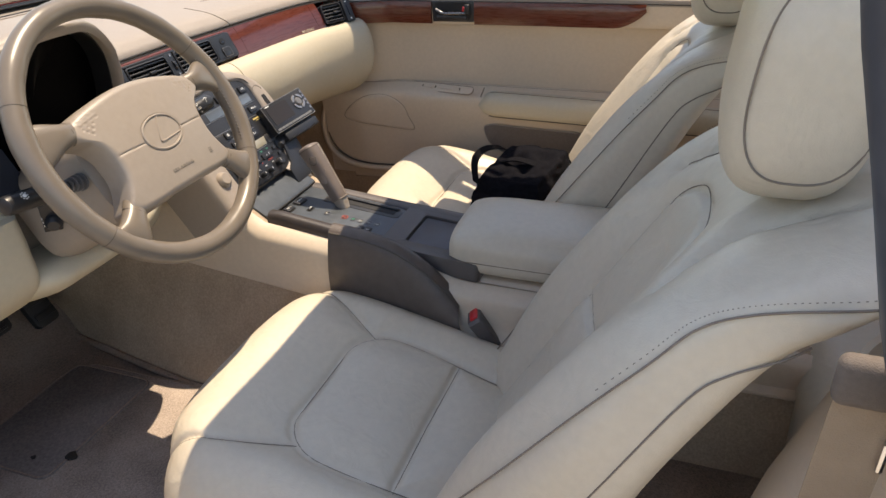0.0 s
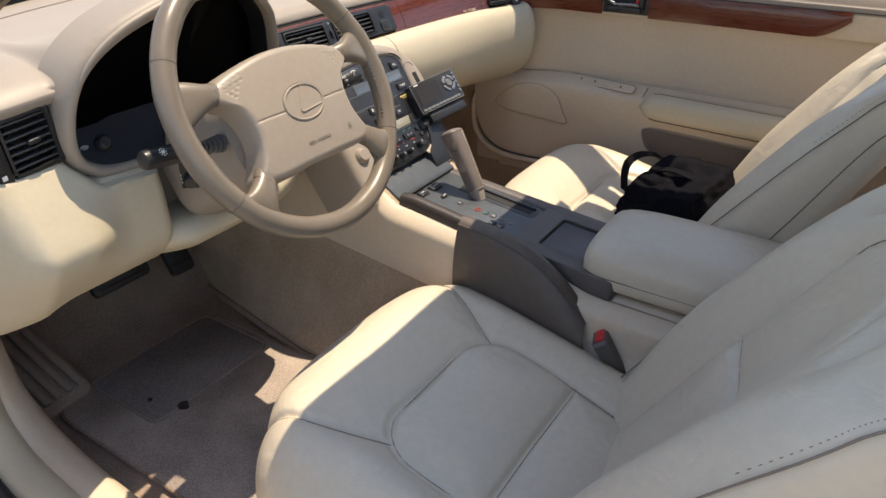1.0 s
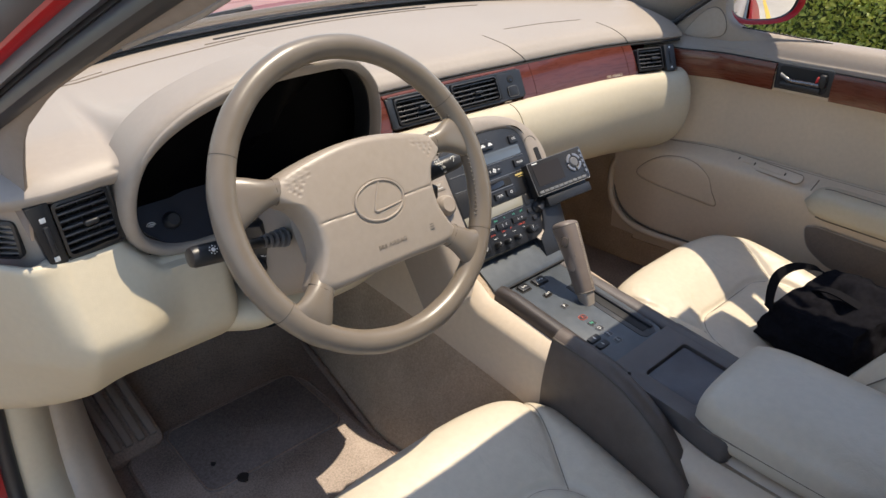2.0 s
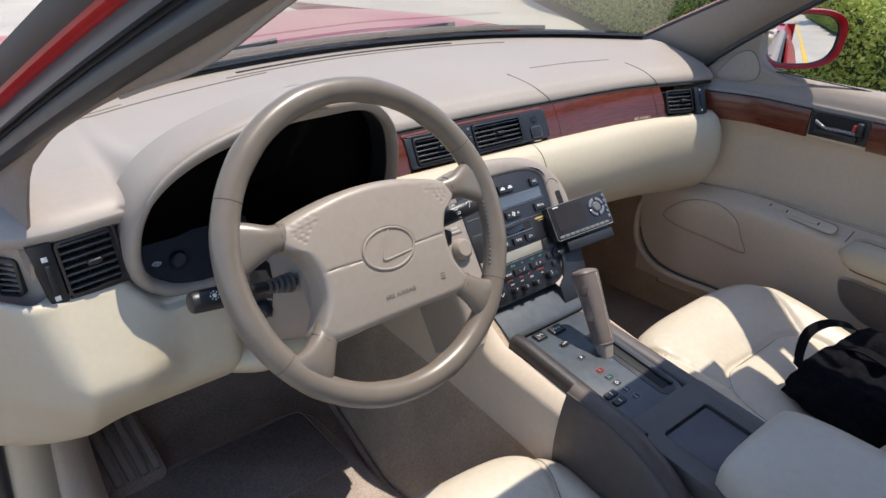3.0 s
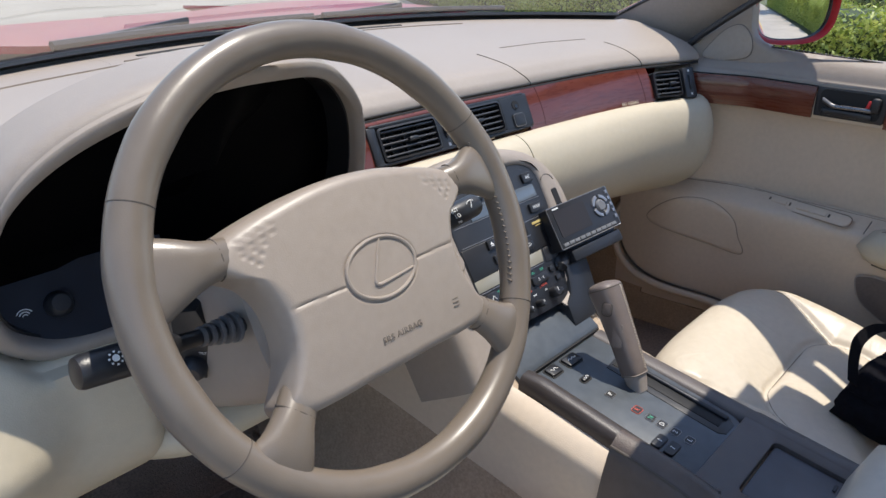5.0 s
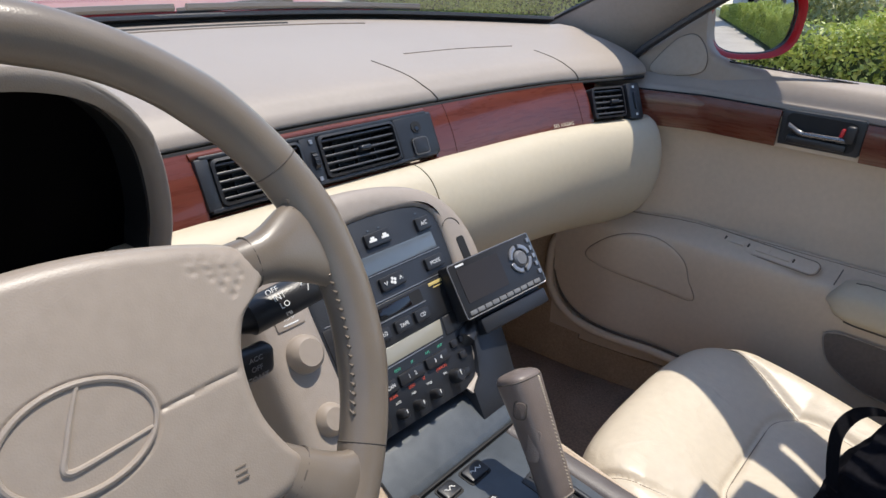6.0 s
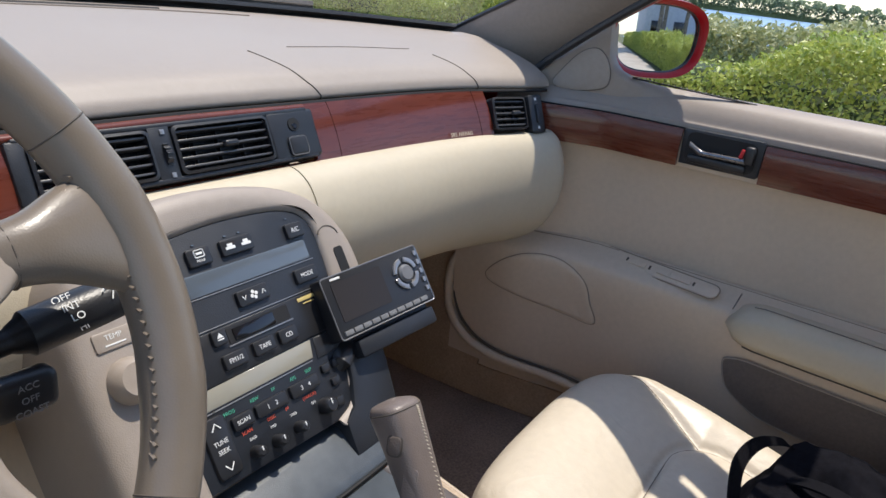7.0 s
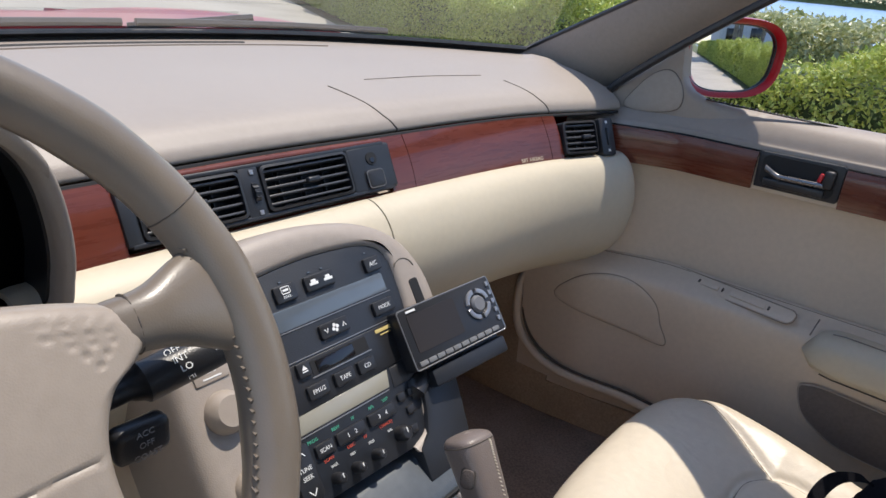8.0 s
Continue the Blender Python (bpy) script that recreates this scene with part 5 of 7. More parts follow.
part("side_slot", prism(rounded(0.012, 0.028, 0.003, 3, 0.1235, 0.010), 0.0, 0.0105, S), M_HOLE, stack, "narrow dark slot")
part("side_line", tube([tuple(S @ Vector((0.118 + 0.014 * math.cos(a), 0.035 + 0.012 * math.sin(a), 0.0094))) for a in np.linspace(0.1, 2.6, 10)], 0.0008, 5), M_GROOVE, stack)

# ---- satellite receiver on its bracket ----
rec = thing("satellite_receiver", (0.13, 0.12, 0.67), "small black satellite radio receiver on a bracket", "radio receiver")
RM = basis((0.1335, 0.1185, 0.7065), (0.1175, -0.0160, 0.0085), (0.004, 0.033, 0.047))
RW, RH = 0.126, 0.061
bodyr = part("case", prism(rounded(RW, RH, 0.003, 3), -0.020, 0.0, RM, 0.0015), M_BLACK, rec, "black plastic case")
part("bezel", tube([tuple(RM @ Vector((x, y, 0.0))) for x, y in rounded(RW - 0.001, RH - 0.001, 0.003, 4)], 0.0007, 6, closed=True), M_SILVER, rec, "thin silver edge")
part("screen", prism(rounded(0.062, 0.038, 0.002, 3, -0.022, 0.004), -0.001, 0.0006, RM), material("unlit_screen", (0.030, 0.024, 0.020), 0.3, vary=0.05, spec=0.3), rec, "unlit dark screen")
for k, (a0, a1) in enumerate(((0.15, 1.42), (1.72, 2.99), (3.29, 4.56), (4.86, 6.13))):
    pts = [(0.0165 * math.cos(a), 0.0165 * math.sin(a)) for a in np.linspace(a0, a1, 9)] + [(0.0115 * math.cos(a), 0.0115 * math.sin(a)) for a in np.linspace(a1, a0, 9)]
    part("ring_key", prism([(0.038 + x, 0.006 + y) for x, y in pts], -0.001, 0.0022, RM, 0.0006), M_SILVER, rec, "silver ring key")
part("select_knob", disc(0.0092, -0.001, 0.004, shift(RM, 0.038, 0.006), 24, 0.008, 0.001), material("grey_plastic", (0.16, 0.16, 0.165), 0.4), rec, "round grey select knob")
for k in range(10):
    part("preset_key", prism(rounded(0.0100, 0.0046, 0.0010, 2, -0.0525 + 0.0112 * k, -0.0250), -0.001, 0.0016, RM, 0.0004), material("pale_key", (0.17, 0.17, 0.17), 0.4) if k == 0 else bpy.data.materials["pale_key"], rec)
for k in range(5):
    part("side_key", prism(rounded(0.0042, 0.0052, 0.001, 2, 0.0585, 0.022 - 0.0095 * k), -0.001, 0.0014, RM, 0.0003), M_SILVER, rec)
part("maker_mark", rbox((-0.046, 0.0265, 0.0004), (0.012, 0.0022, 0.0005), 0.0002, RM), M_WHITE, rec, "pale maker's mark drawn as a plain bar")
part("cradle", prism(rounded(0.108, 0.034, 0.006, 4, 0.008, -0.034), -0.030, -0.014, RM, 0.004), M_DARK, rec, "charcoal plastic cradle")
part("cradle_lip", rbox((0.008, -0.044, -0.016), (0.104, 0.018, 0.024), 0.003, RM, 2), M_DARK, rec)
part("bracket", tube([(0.10, 0.125, 0.665), (0.075, 0.115, 0.655), (0.070, 0.125, 0.640), (0.066, 0.115, 0.625)], 0.012, 10, flat=0.6), M_BLACK, rec, "black mounting bracket")
part("cable", tube(spline([(0.11, 0.135, 0.675), (0.085, 0.125, 0.630), (0.090, 0.10, 0.612), (0.105, 0.09, 0.60)], 16), 0.0022, 6), M_BLACK, rec)

# ---- console ----
M_TUNNEL = material("tunnel_carpet", (0.47, 0.37, 0.275), 0.95, vary=0.2, scale=240, big=8, bump=0.8, bump_scale=420, spec=0.1)
con = thing("console", (0, -0.1, 0.26), "beige centre console with a slate gear plate", "console")
CY = [0.70, 0.40, 0.18, 0.09, 0.05, -0.05, -0.20, -0.33, -0.62, -0.90]
CT = [0.62, 0.62, 0.62, 0.596, 0.568, 0.555, 0.536, 0.495, 0.49, 0.45]
CF = [0.15, 0.205, 0.245, 0.235, 0.225, 0.205, 0.18, 0.165, 0.16, 0.16]
rows = []
for y in np.linspace(0.70, -0.90, 70):
    zt, f = np.interp(y, CY[::-1], CT[::-1]), np.interp(y, CY[::-1], CF[::-1])
    hw = np.interp(y, [-0.9, -0.33, 0.05, 0.2, 0.7], [0.095, 0.104, 0.120, 0.125, 0.13])
    nar = 0.022 * float(np.interp(y, [-0.36, -0.28, 0.06, 0.16], [0, 1, 1, 0]))
    half = [(f, 0.257), (f - 0.02, 0.30), (hw + 0.030, 0.40), (hw + 0.014, zt - 0.07), (hw + 0.010, zt - 0.02), (hw + 0.002, zt - 0.004), (hw - 0.02, zt)]
    h = spline(half, 18)
    rows.append([(-a, y, b) for a, b in h] + [(a + 0.005 - nar * min(1.0, max(0.0, (b - 0.30) / 0.15)), y, b) for a, b in h[::-1]])
part("tunnel_side", sheet(rows), M_TUNNEL, con, "brown carpeted foot of the console", 60)
tun = np.array(rows)
for s in (-1, 1):
    half_ = tun[2:, :18] if s < 0 else tun[2:, :17:-1]
    side_ = []
    for row in half_:
        foot = float(np.interp(row[0][1], [-0.4, -0.03, 0.22, 0.40], [0.40, 0.452, 0.487, 0.50]))
        side_.append([(np.interp(z, row[:, 2], row[:, 0]), row[0][1], z) for z in np.linspace(foot, row[-1][2], 12)])
    side_ = np.array(side_)
    off = np.array((s * 0.0035, 0, 0.0))
    part("side_panel", sheet(side_ + off, thick=0.003), M_DOOR, con, "beige plastic side panel of the console", 60)
    part("panel_edge", tube(side_[:, 0] + off * 1.2, 0.0022, 6), M_DOOR, con)
part("carpet_edge", tube([(-np.interp(y, CY[::-1], CF[::-1]) - 0.002, y, 0.264) for y in np.linspace(0.62, -0.4, 30)], 0.007, 8), M_CARPET, con)

# slate pieces: sloping front lid, gear plate, rails, tray
G = basis((0.0, -0.06, 0.5575), (1, 0, 0), (0, 1, 0.10))
lid = part("front_lid", sheet([[(x, y, z) for y, z in ((0.104, 0.600), (0.094, 0.6005), (0.088, 0.5985), (0.058, 0.5795), (0.052, 0.576), (0.050, 0.572), (0.050, 0.550), (0.104, 0.570))] for x in np.linspace(-0.092, 0.088, 8)], closed=True, cap=True), M_PLATE, con, "slate grey sloping lid")
part("lid_gap", rbox((-0.004, 0.0485, 0.5735), (0.175, 0.003, 0.004), 0.0008), M_HOLE, con)
plate = part("gear_plate", prism([(-0.078, 0.109), (-0.078, -0.112)] + [(0.030 + 0.030 * math.sin(a), -0.090 - 0.030 * math.cos(a)) for a in np.linspace(-0.35, math.pi / 2, 8)] + [(0.068, 0.05), (0.070, 0.109)], -0.012, 0.002, G, 0.0015), M_PLATE, con, "slate grey gear selector plate")
SLOT = [(0.052, 0.060), (0.020, 0.056), (0.014, -0.098), (0.020, -0.106), (0.042, -0.106), (0.050, -0.098)]
part("selector_slot", prism(SLOT[::-1], 0.001, 0.0030, G, 0.0008), M_BLACK, plate, "sunken black selector gate")
part("slot_cover", prism([(0.046, 0.054), (0.030, 0.054), (0.024, -0.094), (0.040, -0.094)][::-1], 0.002, 0.0040, G, 0.001), M_HOLE, plate)
part("slot_ridge", rbox((0, -0.022, 0.0046), (0.0065, 0.150, 0.006), 0.0024, shift(G, 0.0475, 0.0, 0.0, -0.025), 3), M_DARK, plate, "raised ridge along the gate")
for text, y, mat_ in (("P", 0.024, M_WHITE), ("R", -0.013, M_RED), ("N", -0.031, M_GREEN), ("D", -0.046, M_WHITE), ("2", -0.063, M_WHITE), ("L", -0.081, M_WHITE)):
    x = -0.023
    part("selector_window", prism(rounded(0.0135, 0.0105, 0.003, 3, x, y), 0.0018, 0.0026, G), M_BLACK, plate)
    part("selector_frame", tube([tuple(G @ Vector((px_, py_, 0.0026))) for px_, py_ in rounded(0.0135, 0.0105, 0.003, 3, x, y)], 0.0004, 4, closed=True), M_RED if text == "R" else M_SILVER, plate)
    part("selector_letter", lettering(text, 0.0080, shift(G, x, y, 0.0028), 0.0001), mat_, plate)
for x, y, w, h, turn_ in ((-0.041, 0.097, 0.021, 0.016, 0.0), (-0.004, 0.095, 0.027, 0.017, 0.0), (-0.022, 0.061, 0.015, 0.007, 0.0)):
    sb = shift(G, x, y, 0.0, turn_)
    part("switch_surround", prism(rounded(w + 0.004, h + 0.004, 0.004, 3), 0.0, 0.0026, sb), M_HOLE, plate)
    k = part("console_switch", prism(rounded(w, h, 0.003, 3), 0.0, 0.0060, sb, 0.0016), M_BLACK, plate, "black push switch")
    part("switch_mark", tube([tuple(sb @ Vector((q, 0.0018 * math.sin(q * 900), 0.0062))) for q in np.linspace(-w * 0.28, w * 0.28, 9)], 0.00055, 4), M_WHITE, k)
part("lid_catch", rbox((0, 0, 0.001), (0.030, 0.0075, 0.009), 0.0035, shift(G, -0.050, 0.1115, 0.0), 3), M_BLACK, plate, "black finger catch of the lid")
for y in (-0.058, -0.074):
    k = part("console_switch", prism(rounded(0.024, 0.012, 0.003, 3, -0.053, y), 0.0, 0.0055, G, 0.0016), M_BLACK, plate, "black push switch")
    part("switch_mark", rbox((-0.053, y, 0.0057), (0.0012, 0.006, 0.0005), 0.0002, G), M_WHITE, k)
M_FRAME = material("console_frame_vinyl", (0.100, 0.086, 0.082), 0.46, vary=0.12, bump=0.2, bump_scale=800)
M_TRAY = material("tray_plastic", (0.085, 0.082, 0.092), 0.42, vary=0.2, bump=0.15, bump_scale=900, scale=40)
M_RAIL = material("rail_leather", (0.052, 0.043, 0.040), 0.40, vary=0.15, bump=0.2, bump_scale=700, scale=60)
# rails beside the plate
for s, x0, yr in ((-1, -0.0875, -0.20), (1, 0.0775, -0.300)):
    rows = []
    for y in np.linspace(0.046, yr, 40):
        if s < 0:
            z = float(np.interp(y, [-0.20, -0.12, -0.05, 0.02, 0.045, 0.058], [0.556, 0.568, 0.578, 0.588, 0.588, 0.582]))
            hw = 0.0140
        else:
            z, hw = 0.5625 + 0.10 * (y + 0.06), 0.0150
        zl = 0.535 + 0.1 * (y + 0.06)
        rows.append([(x0 + hw * math.copysign(abs(math.cos(a)) ** 0.7, math.cos(a)), y, (z + zl) / 2 + (z - zl) / 2 * math.copysign(abs(math.sin(a)) ** 0.7, math.sin(a))) for a in np.linspace(0, 2 * math.pi, 20, False)])
    part("rail", sheet(rows, closed=True, cap=True), M_RAIL if s < 0 else M_FRAME, con, "charcoal padded rail", 60)
tray = part("tray_lid", prism(rounded(0.102, 0.080, 0.006, 5, 0.0, -0.193), -0.012, -0.0015, G, 0.0015), M_TRAY, con, "slate grey sliding tray lid")
part("tray_tab", rbox((0.034, -0.224, -0.001), (0.012, 0.004, 0.003), 0.001, G), M_DARK, tray)
fo, fi = rounded(0.178, 0.196, 0.012, 6, 0.002, -0.206), rounded(0.108, 0.086, 0.008, 6, 0.0, -0.193)
rows = [[tuple(G @ Vector((x, y, z))) for x, y in ring_] for ring_, z in ((fo, -0.03), (fo, 0.0), ([(x * 0.985, -0.206 + (y + 0.206) * 0.985) for x, y in fo], 0.0032), ([(x * 1.04, -0.193 + (y + 0.193) * 1.05) for x, y in fi], 0.0036), (fi, 0.0020), (fi, -0.012))]
part("tray_frame", sheet(rows, closed=True), M_FRAME, con, "brown-grey frame round the tray", 50)
# brown knee pad at the console's side
rows = []
for t in np.linspace(0, 1, 36):
    y = -0.096 - 0.239 * t
    zt = 0.590 - 0.016 * t - 0.104 * t ** 3
    zb = 0.43 - 0.03 * t
    row = [(-0.092, y, zt - 0.012), (-0.104, y, zt - 0.001), (-0.114, y, zt - 0.0005)]
    for q in np.linspace(0.06, 1, 14):
        row.append((-0.122 - 0.014 * math.sin(math.pi * q) ** 0.7 - 0.016 * q, y - 0.012 * q * t, zt + (zb - zt) * q))
    rows.append(row)
part("knee_pad", sheet(rows, thick=0.008), M_BROWN, con, "dark brown leather knee pad", 60)
part("knee_pad_seam", tube([r[3] for r in rows], 0.0018, 6), M_GROOVE, con)
# armrest box
box = thing("armrest", (0.015, -0.46, 0.3), "padded beige leather armrest lid on the console", "armrest")


def puff(x0, x1, yf, yr, z0, z1, n=4.0, ny=28, na=32, crown_=0.012):
    rows = []
    for t in np.linspace(0, 1, ny):
        e = (1 - abs(2 * t - 1) ** 5) ** (1 / 5.0)
        e = max(e, 0.02)
        y = yf + (yr - yf) * t
        cx_, cz_ = (x0 + x1) / 2, (z0 + z1) / 2
        rr = []
        for a in np.linspace(0, 2 * math.pi, na, False):
            c_, s_ = math.cos(a), math.sin(a)
            k_ = (abs(c_) ** n + abs(s_) ** n) ** (-1 / n)
            rr.append((cx_ + (x1 - x0) / 2 * k_ * c_ * (0.35 + 0.65 * e), y, cz_ + (z1 - z0) / 2 * k_ * s_ * e + crown_ * max(0, s_) * e))
        rows.append(rr)
    return sheet(rows, closed=True, cap=True)


part("lid", puff(-0.086, 0.120, -0.288, -0.66, 0.500, 0.576), M_SEAT, box, "padded leather lid", 60)
part("lid_seam", tube([(-0.0855, y, 0.535) for y in np.linspace(-0.32, -0.62, 12)], 0.0009, 6), M_SEAM, box)
part("box", rbox((0.015, -0.46, 0.41), (0.190, 0.33, 0.18), 0.012, None, 3), M_DOOR, box, "beige storage box")
# gear lever
M_LEVER = material("lever_leather", (0.165, 0.132, 0.115), 0.4, vary=0.1, bump=0.2, bump_scale=800, scale=60)
lev = thing("gear_lever", (0.016, -0.05, 0.555), "tan leather gear lever with a stitched grip", "gear lever")
path = spline([(0.016, -0.054, 0.556), (0.0185, -0.042, 0.580), (0.0225, -0.022, 0.612), (0.027, 0.001, 0.646), (0.0300, 0.016, 0.667), (0.0312, 0.0215, 0.6760)], 30)
LEVER_T = [0.0, 1.0, 2.0, 3.0, 3.9, 4.35, 4.65, 4.85, 5.0]
LEVER_A = [0.0108, 0.0150, 0.0158, 0.0176, 0.0196, 0.0192, 0.0172, 0.0135, 0.0070]
LEVER_B = [0.0105, 0.0142, 0.0152, 0.0172, 0.0182, 0.0176, 0.0155, 0.0120, 0.0060]


def lever_ring(k, grow=1.0):
    """Cross-section of the grip: a rounded box that widens to the top."""
    t = k / 29 * 5
    a, b = np.interp(t, LEVER_T, LEVER_A) * grow, np.interp(t, LEVER_T, LEVER_B) * grow
    axis = Vector(path[min(k + 1, 29)] - path[max(k - 1, 0)]).normalized()
    u_ = (Vector((1, -0.12, 0)) - axis * axis.dot(Vector((1, -0.12, 0)))).normalized()
    v_ = axis.cross(u_)
    out = []
    for q in np.linspace(0, 2 * math.pi, 32, False):
        c_, s_ = math.cos(q), math.sin(q)
        r_ = (abs(c_) ** 3.2 + abs(s_) ** 3.2) ** (-1 / 3.2)
        out.append(Vector(path[k]) + u_ * (a * r_ * c_) + v_ * (b * r_ * s_))
    return out


grip = part("grip", sheet([[tuple(p) for p in lever_ring(k)] for k in range(5, 30)], closed=True, cap=True), M_LEVER, lev, "tan leather grip with a flat top", 50)
part("grip_seam", tube([tuple(p) for p in lever_ring(24, 1.004)], 0.0006, 5, closed=True), M_GROOVE, grip)
part("grip_pleat", tube([tuple(Vector(path[29]) + Vector((x, y, z))) for x, y, z in spline([(-0.011, -0.005, -0.0035), (-0.004, -0.002, 0.0002), (0.004, -0.006, 0.0002), (0.010, -0.003, -0.0030)], 14)], 0.0016, 6), M_LEVER, grip)
part("shaft", sheet([[tuple(p) for p in lever_ring(k, 0.92)] for k in range(0, 7)], closed=True, cap=True), M_TRIM, lev, "taupe plastic shaft", 50)
part("collar", tube([tuple(p) for p in lever_ring(5, 1.0)], 0.0011, 6, closed=True), M_SEAM, lev)
side_pts = [lever_ring(k, 1.01) for k in range(30)]
dirn = Vector(path[20] - path[16]).normalized()
bt = side_pts[18][18]
bm_ = basis(tuple(bt), (0.30, -0.95, 0.1), tuple(dirn))
part("button_well", prism(rounded(0.0135, 0.0185, 0.005, 4), -0.002, 0.0006, bm_, 0.0004), M_GROOVE, lev)
part("lock_button", prism(rounded(0.0105, 0.0150, 0.004, 4), -0.002, 0.0024, bm_, 0.001), M_BROWN, lev, "brown release button")
part("grip_inset", prism(rounded(0.0120, 0.0300, 0.003, 3), -0.002, 0.0002, basis(tuple(side_pts[13][18]), (0.30, -0.95, 0.1), tuple(dirn)), 0.0004), M_LEVER, lev)
for k in range(6, 24):
    for f_ in (0.0, 0.5):
        p = side_pts[k][26].lerp(side_pts[k + 1][26], f_)
        d = (side_pts[k + 1][26] - side_pts[k][26]).normalized()
        part("stitch", tube([tuple(p - d * 0.0009 + Vector((0.0010, 0, 0))), tuple(p + d * 0.0009 - Vector((0.0010, 0, 0)))], 0.0006, 4), M_SEAT, grip)


# ---- seats ----
def arc(cx_, cy_, r, a0, a1, n=7):
    return [(cx_ + r * math.cos(a), cy_ + r * math.sin(a)) for a in np.linspace(radians(a0), radians(a1), n)]


INSERT = [(0.128, -0.52), (0.134, -0.40), (0.142, -0.33)] + arc(0.070, -0.268, 0.073, 0, 90) + arc(-0.070, -0.268, 0.073, 90, 180) + [(-0.142, -0.33), (-0.134, -0.40), (-0.128, -0.52)]
CUSH_SEAMS = [INSERT, [(0.205, -0.045), (0.180, -0.13), (0.130, -0.222)], [(-0.205, -0.045), (-0.180, -0.13), (-0.130, -0.222)], [(-0.140, -0.368), (0.0, -0.362), (0.140, -0.368)]]


def cushion_rows():
    rows = []
    ny, na = 190, 240
    for t in np.linspace(0, 1, ny):
        yb = -0.026 - 0.50 * t
        depth = -0.026 - yb
        nose = 1.0 if depth > 0.095 else math.sqrt(max(0.0, 1 - (1 - depth / 0.095) ** 2))
        ztop = 0.516 - 0.245 * depth
        hw = 0.267 - 0.05 * max(0, t - 0.45) ** 1.3 - 0.035 * (1 - nose)
        row = []
        for a in np.linspace(0, 1, na):
            # from the left skirt over the top to the right skirt
            ang = math.pi * (1 - a)
            c_, s_ = math.cos(ang), math.sin(ang)
            n = 3.7
            k_ = (abs(c_) ** n + abs(s_) ** n) ** (-1 / n)
            x = hw * k_ * c_
            h = k_ * s_
            zlow = 0.30
            z = zlow + (ztop - 0.070 * (1 - nose) - zlow) * h
            bol = 0.020 * math.exp(-((abs(x) - 0.195) / 0.045) ** 2) * nose * h - 0.014 * math.exp(-(x / 0.11) ** 2) * h * min(1, depth / 0.16)
            z += bol
            y = yb - 0.038 * (abs(x) / 0.25) ** 3 * (1 - 0.6 * t)
            if h < 0.75:
                y -= 0.012 * (0.75 - h) * (1 - t)
            row.append((x, y, z))
        rows.append(row)
    return np.array(rows)


def pressed(p, lines, ax, ay, depth=0.0065, width=0.0060, swell=0.010, reach=0.035):
    """Sews seams into a grid of points: grooves along the lines and a soft swell between them."""
    n = np.cross(np.gradient(p, axis=1), np.gradient(p, axis=0))
    n /= np.linalg.norm(n, axis=2)[:, :, None] + 1e-9
    d = near(p[:, :, ax], p[:, :, ay], lines)
    amount = -depth * np.exp(-(d / width) ** 2) - swell * np.exp(-(d / reach) ** 2)
    if n[p.shape[0] // 2, p.shape[1] // 2].dot((0, 0.3, 1)) < 0:
        n = -n
    return p + n * amount[:, :, None]


def lay(p, lines, ax, ay, lift=-0.004):
    """Seam curves on the grid: each seam's points moved to the nearest grid point."""
    out = []
    flat_ = p.reshape(-1, 3)
    for ln in lines:
        c = spline(ln, 60)
        pts = []
        for q in c:
            d2 = (flat_[:, ax] - q[0]) ** 2 + (flat_[:, ay] - q[1]) ** 2
            idx = np.argsort(d2)[:6]
            up_ax = 2 if ay == 1 else 1
            w = 1 / (d2[idx] + 1e-7)
            pt = np.zeros(3)
            pt[ax], pt[ay], pt[up_ax] = q[0], q[1], (flat_[idx, up_ax] * w).sum() / w.sum()
            pts.append(pt)
        pts = np.array(pts)
        for _ in range(4):
            pts[1:-1] = (pts[:-2] + pts[1:-1] + pts[2:]) / 3
        out.append(pts)
    return out


# backrest: rows from the foot to the shoulder


FRONT = spline([(0.34, -0.392), (0.46, -0.462), (0.58, -0.528), (0.66, -0.577), (0.75, -0.632), (0.80, -0.668), (0.838, -0.712), (0.863, -0.766), (0.880, -0.815), (0.888, -0.848)], 60)
REAR = spline([(0.34, -0.590), (0.50, -0.655), (0.628, -0.699), (0.727, -0.748), (0.795, -0.792), (0.826, -0.834), (0.860, -0.878), (0.888, -0.905)], 60)


def back_rows():
    rows = []
    na = 220
    zs = np.concatenate([np.linspace(0.34, 0.80, 110), np.linspace(0.804, 0.888, 40)])
    for z in zs:
        t = (z - 0.34) / 0.548
        f0 = float(np.interp(z, FRONT[:, 0], FRONT[:, 1])) + 0.010
        r0 = float(np.interp(z, REAR[:, 0], REAR[:, 1]))
        mid, half = (f0 + r0) / 2, (f0 - r0) / 2
        hw = 0.222 + 0.034 * math.sin(math.pi * min(1, t * 0.95)) - 0.05 * max(0.0, (t - 0.90) / 0.10) ** 2
        row = []
        for a in np.linspace(0, 2 * math.pi, na, False):
            c_, s_ = math.cos(a), math.sin(a)
            n = 4.2
            k_ = (abs(c_) ** n + abs(s_) ** n) ** (-1 / n)
            x = hw * k_ * c_
            f = k_ * s_
            push = 0.0
            if f > 0:
                push = (0.031 * math.exp(-((abs(x) - 0.19) / 0.045) ** 2) * math.sin(math.pi * min(1, 0.12 + t * 0.95)) - 0.046 * math.exp(-(x / 0.11) ** 2) * (1 - max(0, (t - 0.75) / 0.25))) * f
            row.append((x, mid + half * f + push, z))
        rows.append(row)
    return np.array(rows)


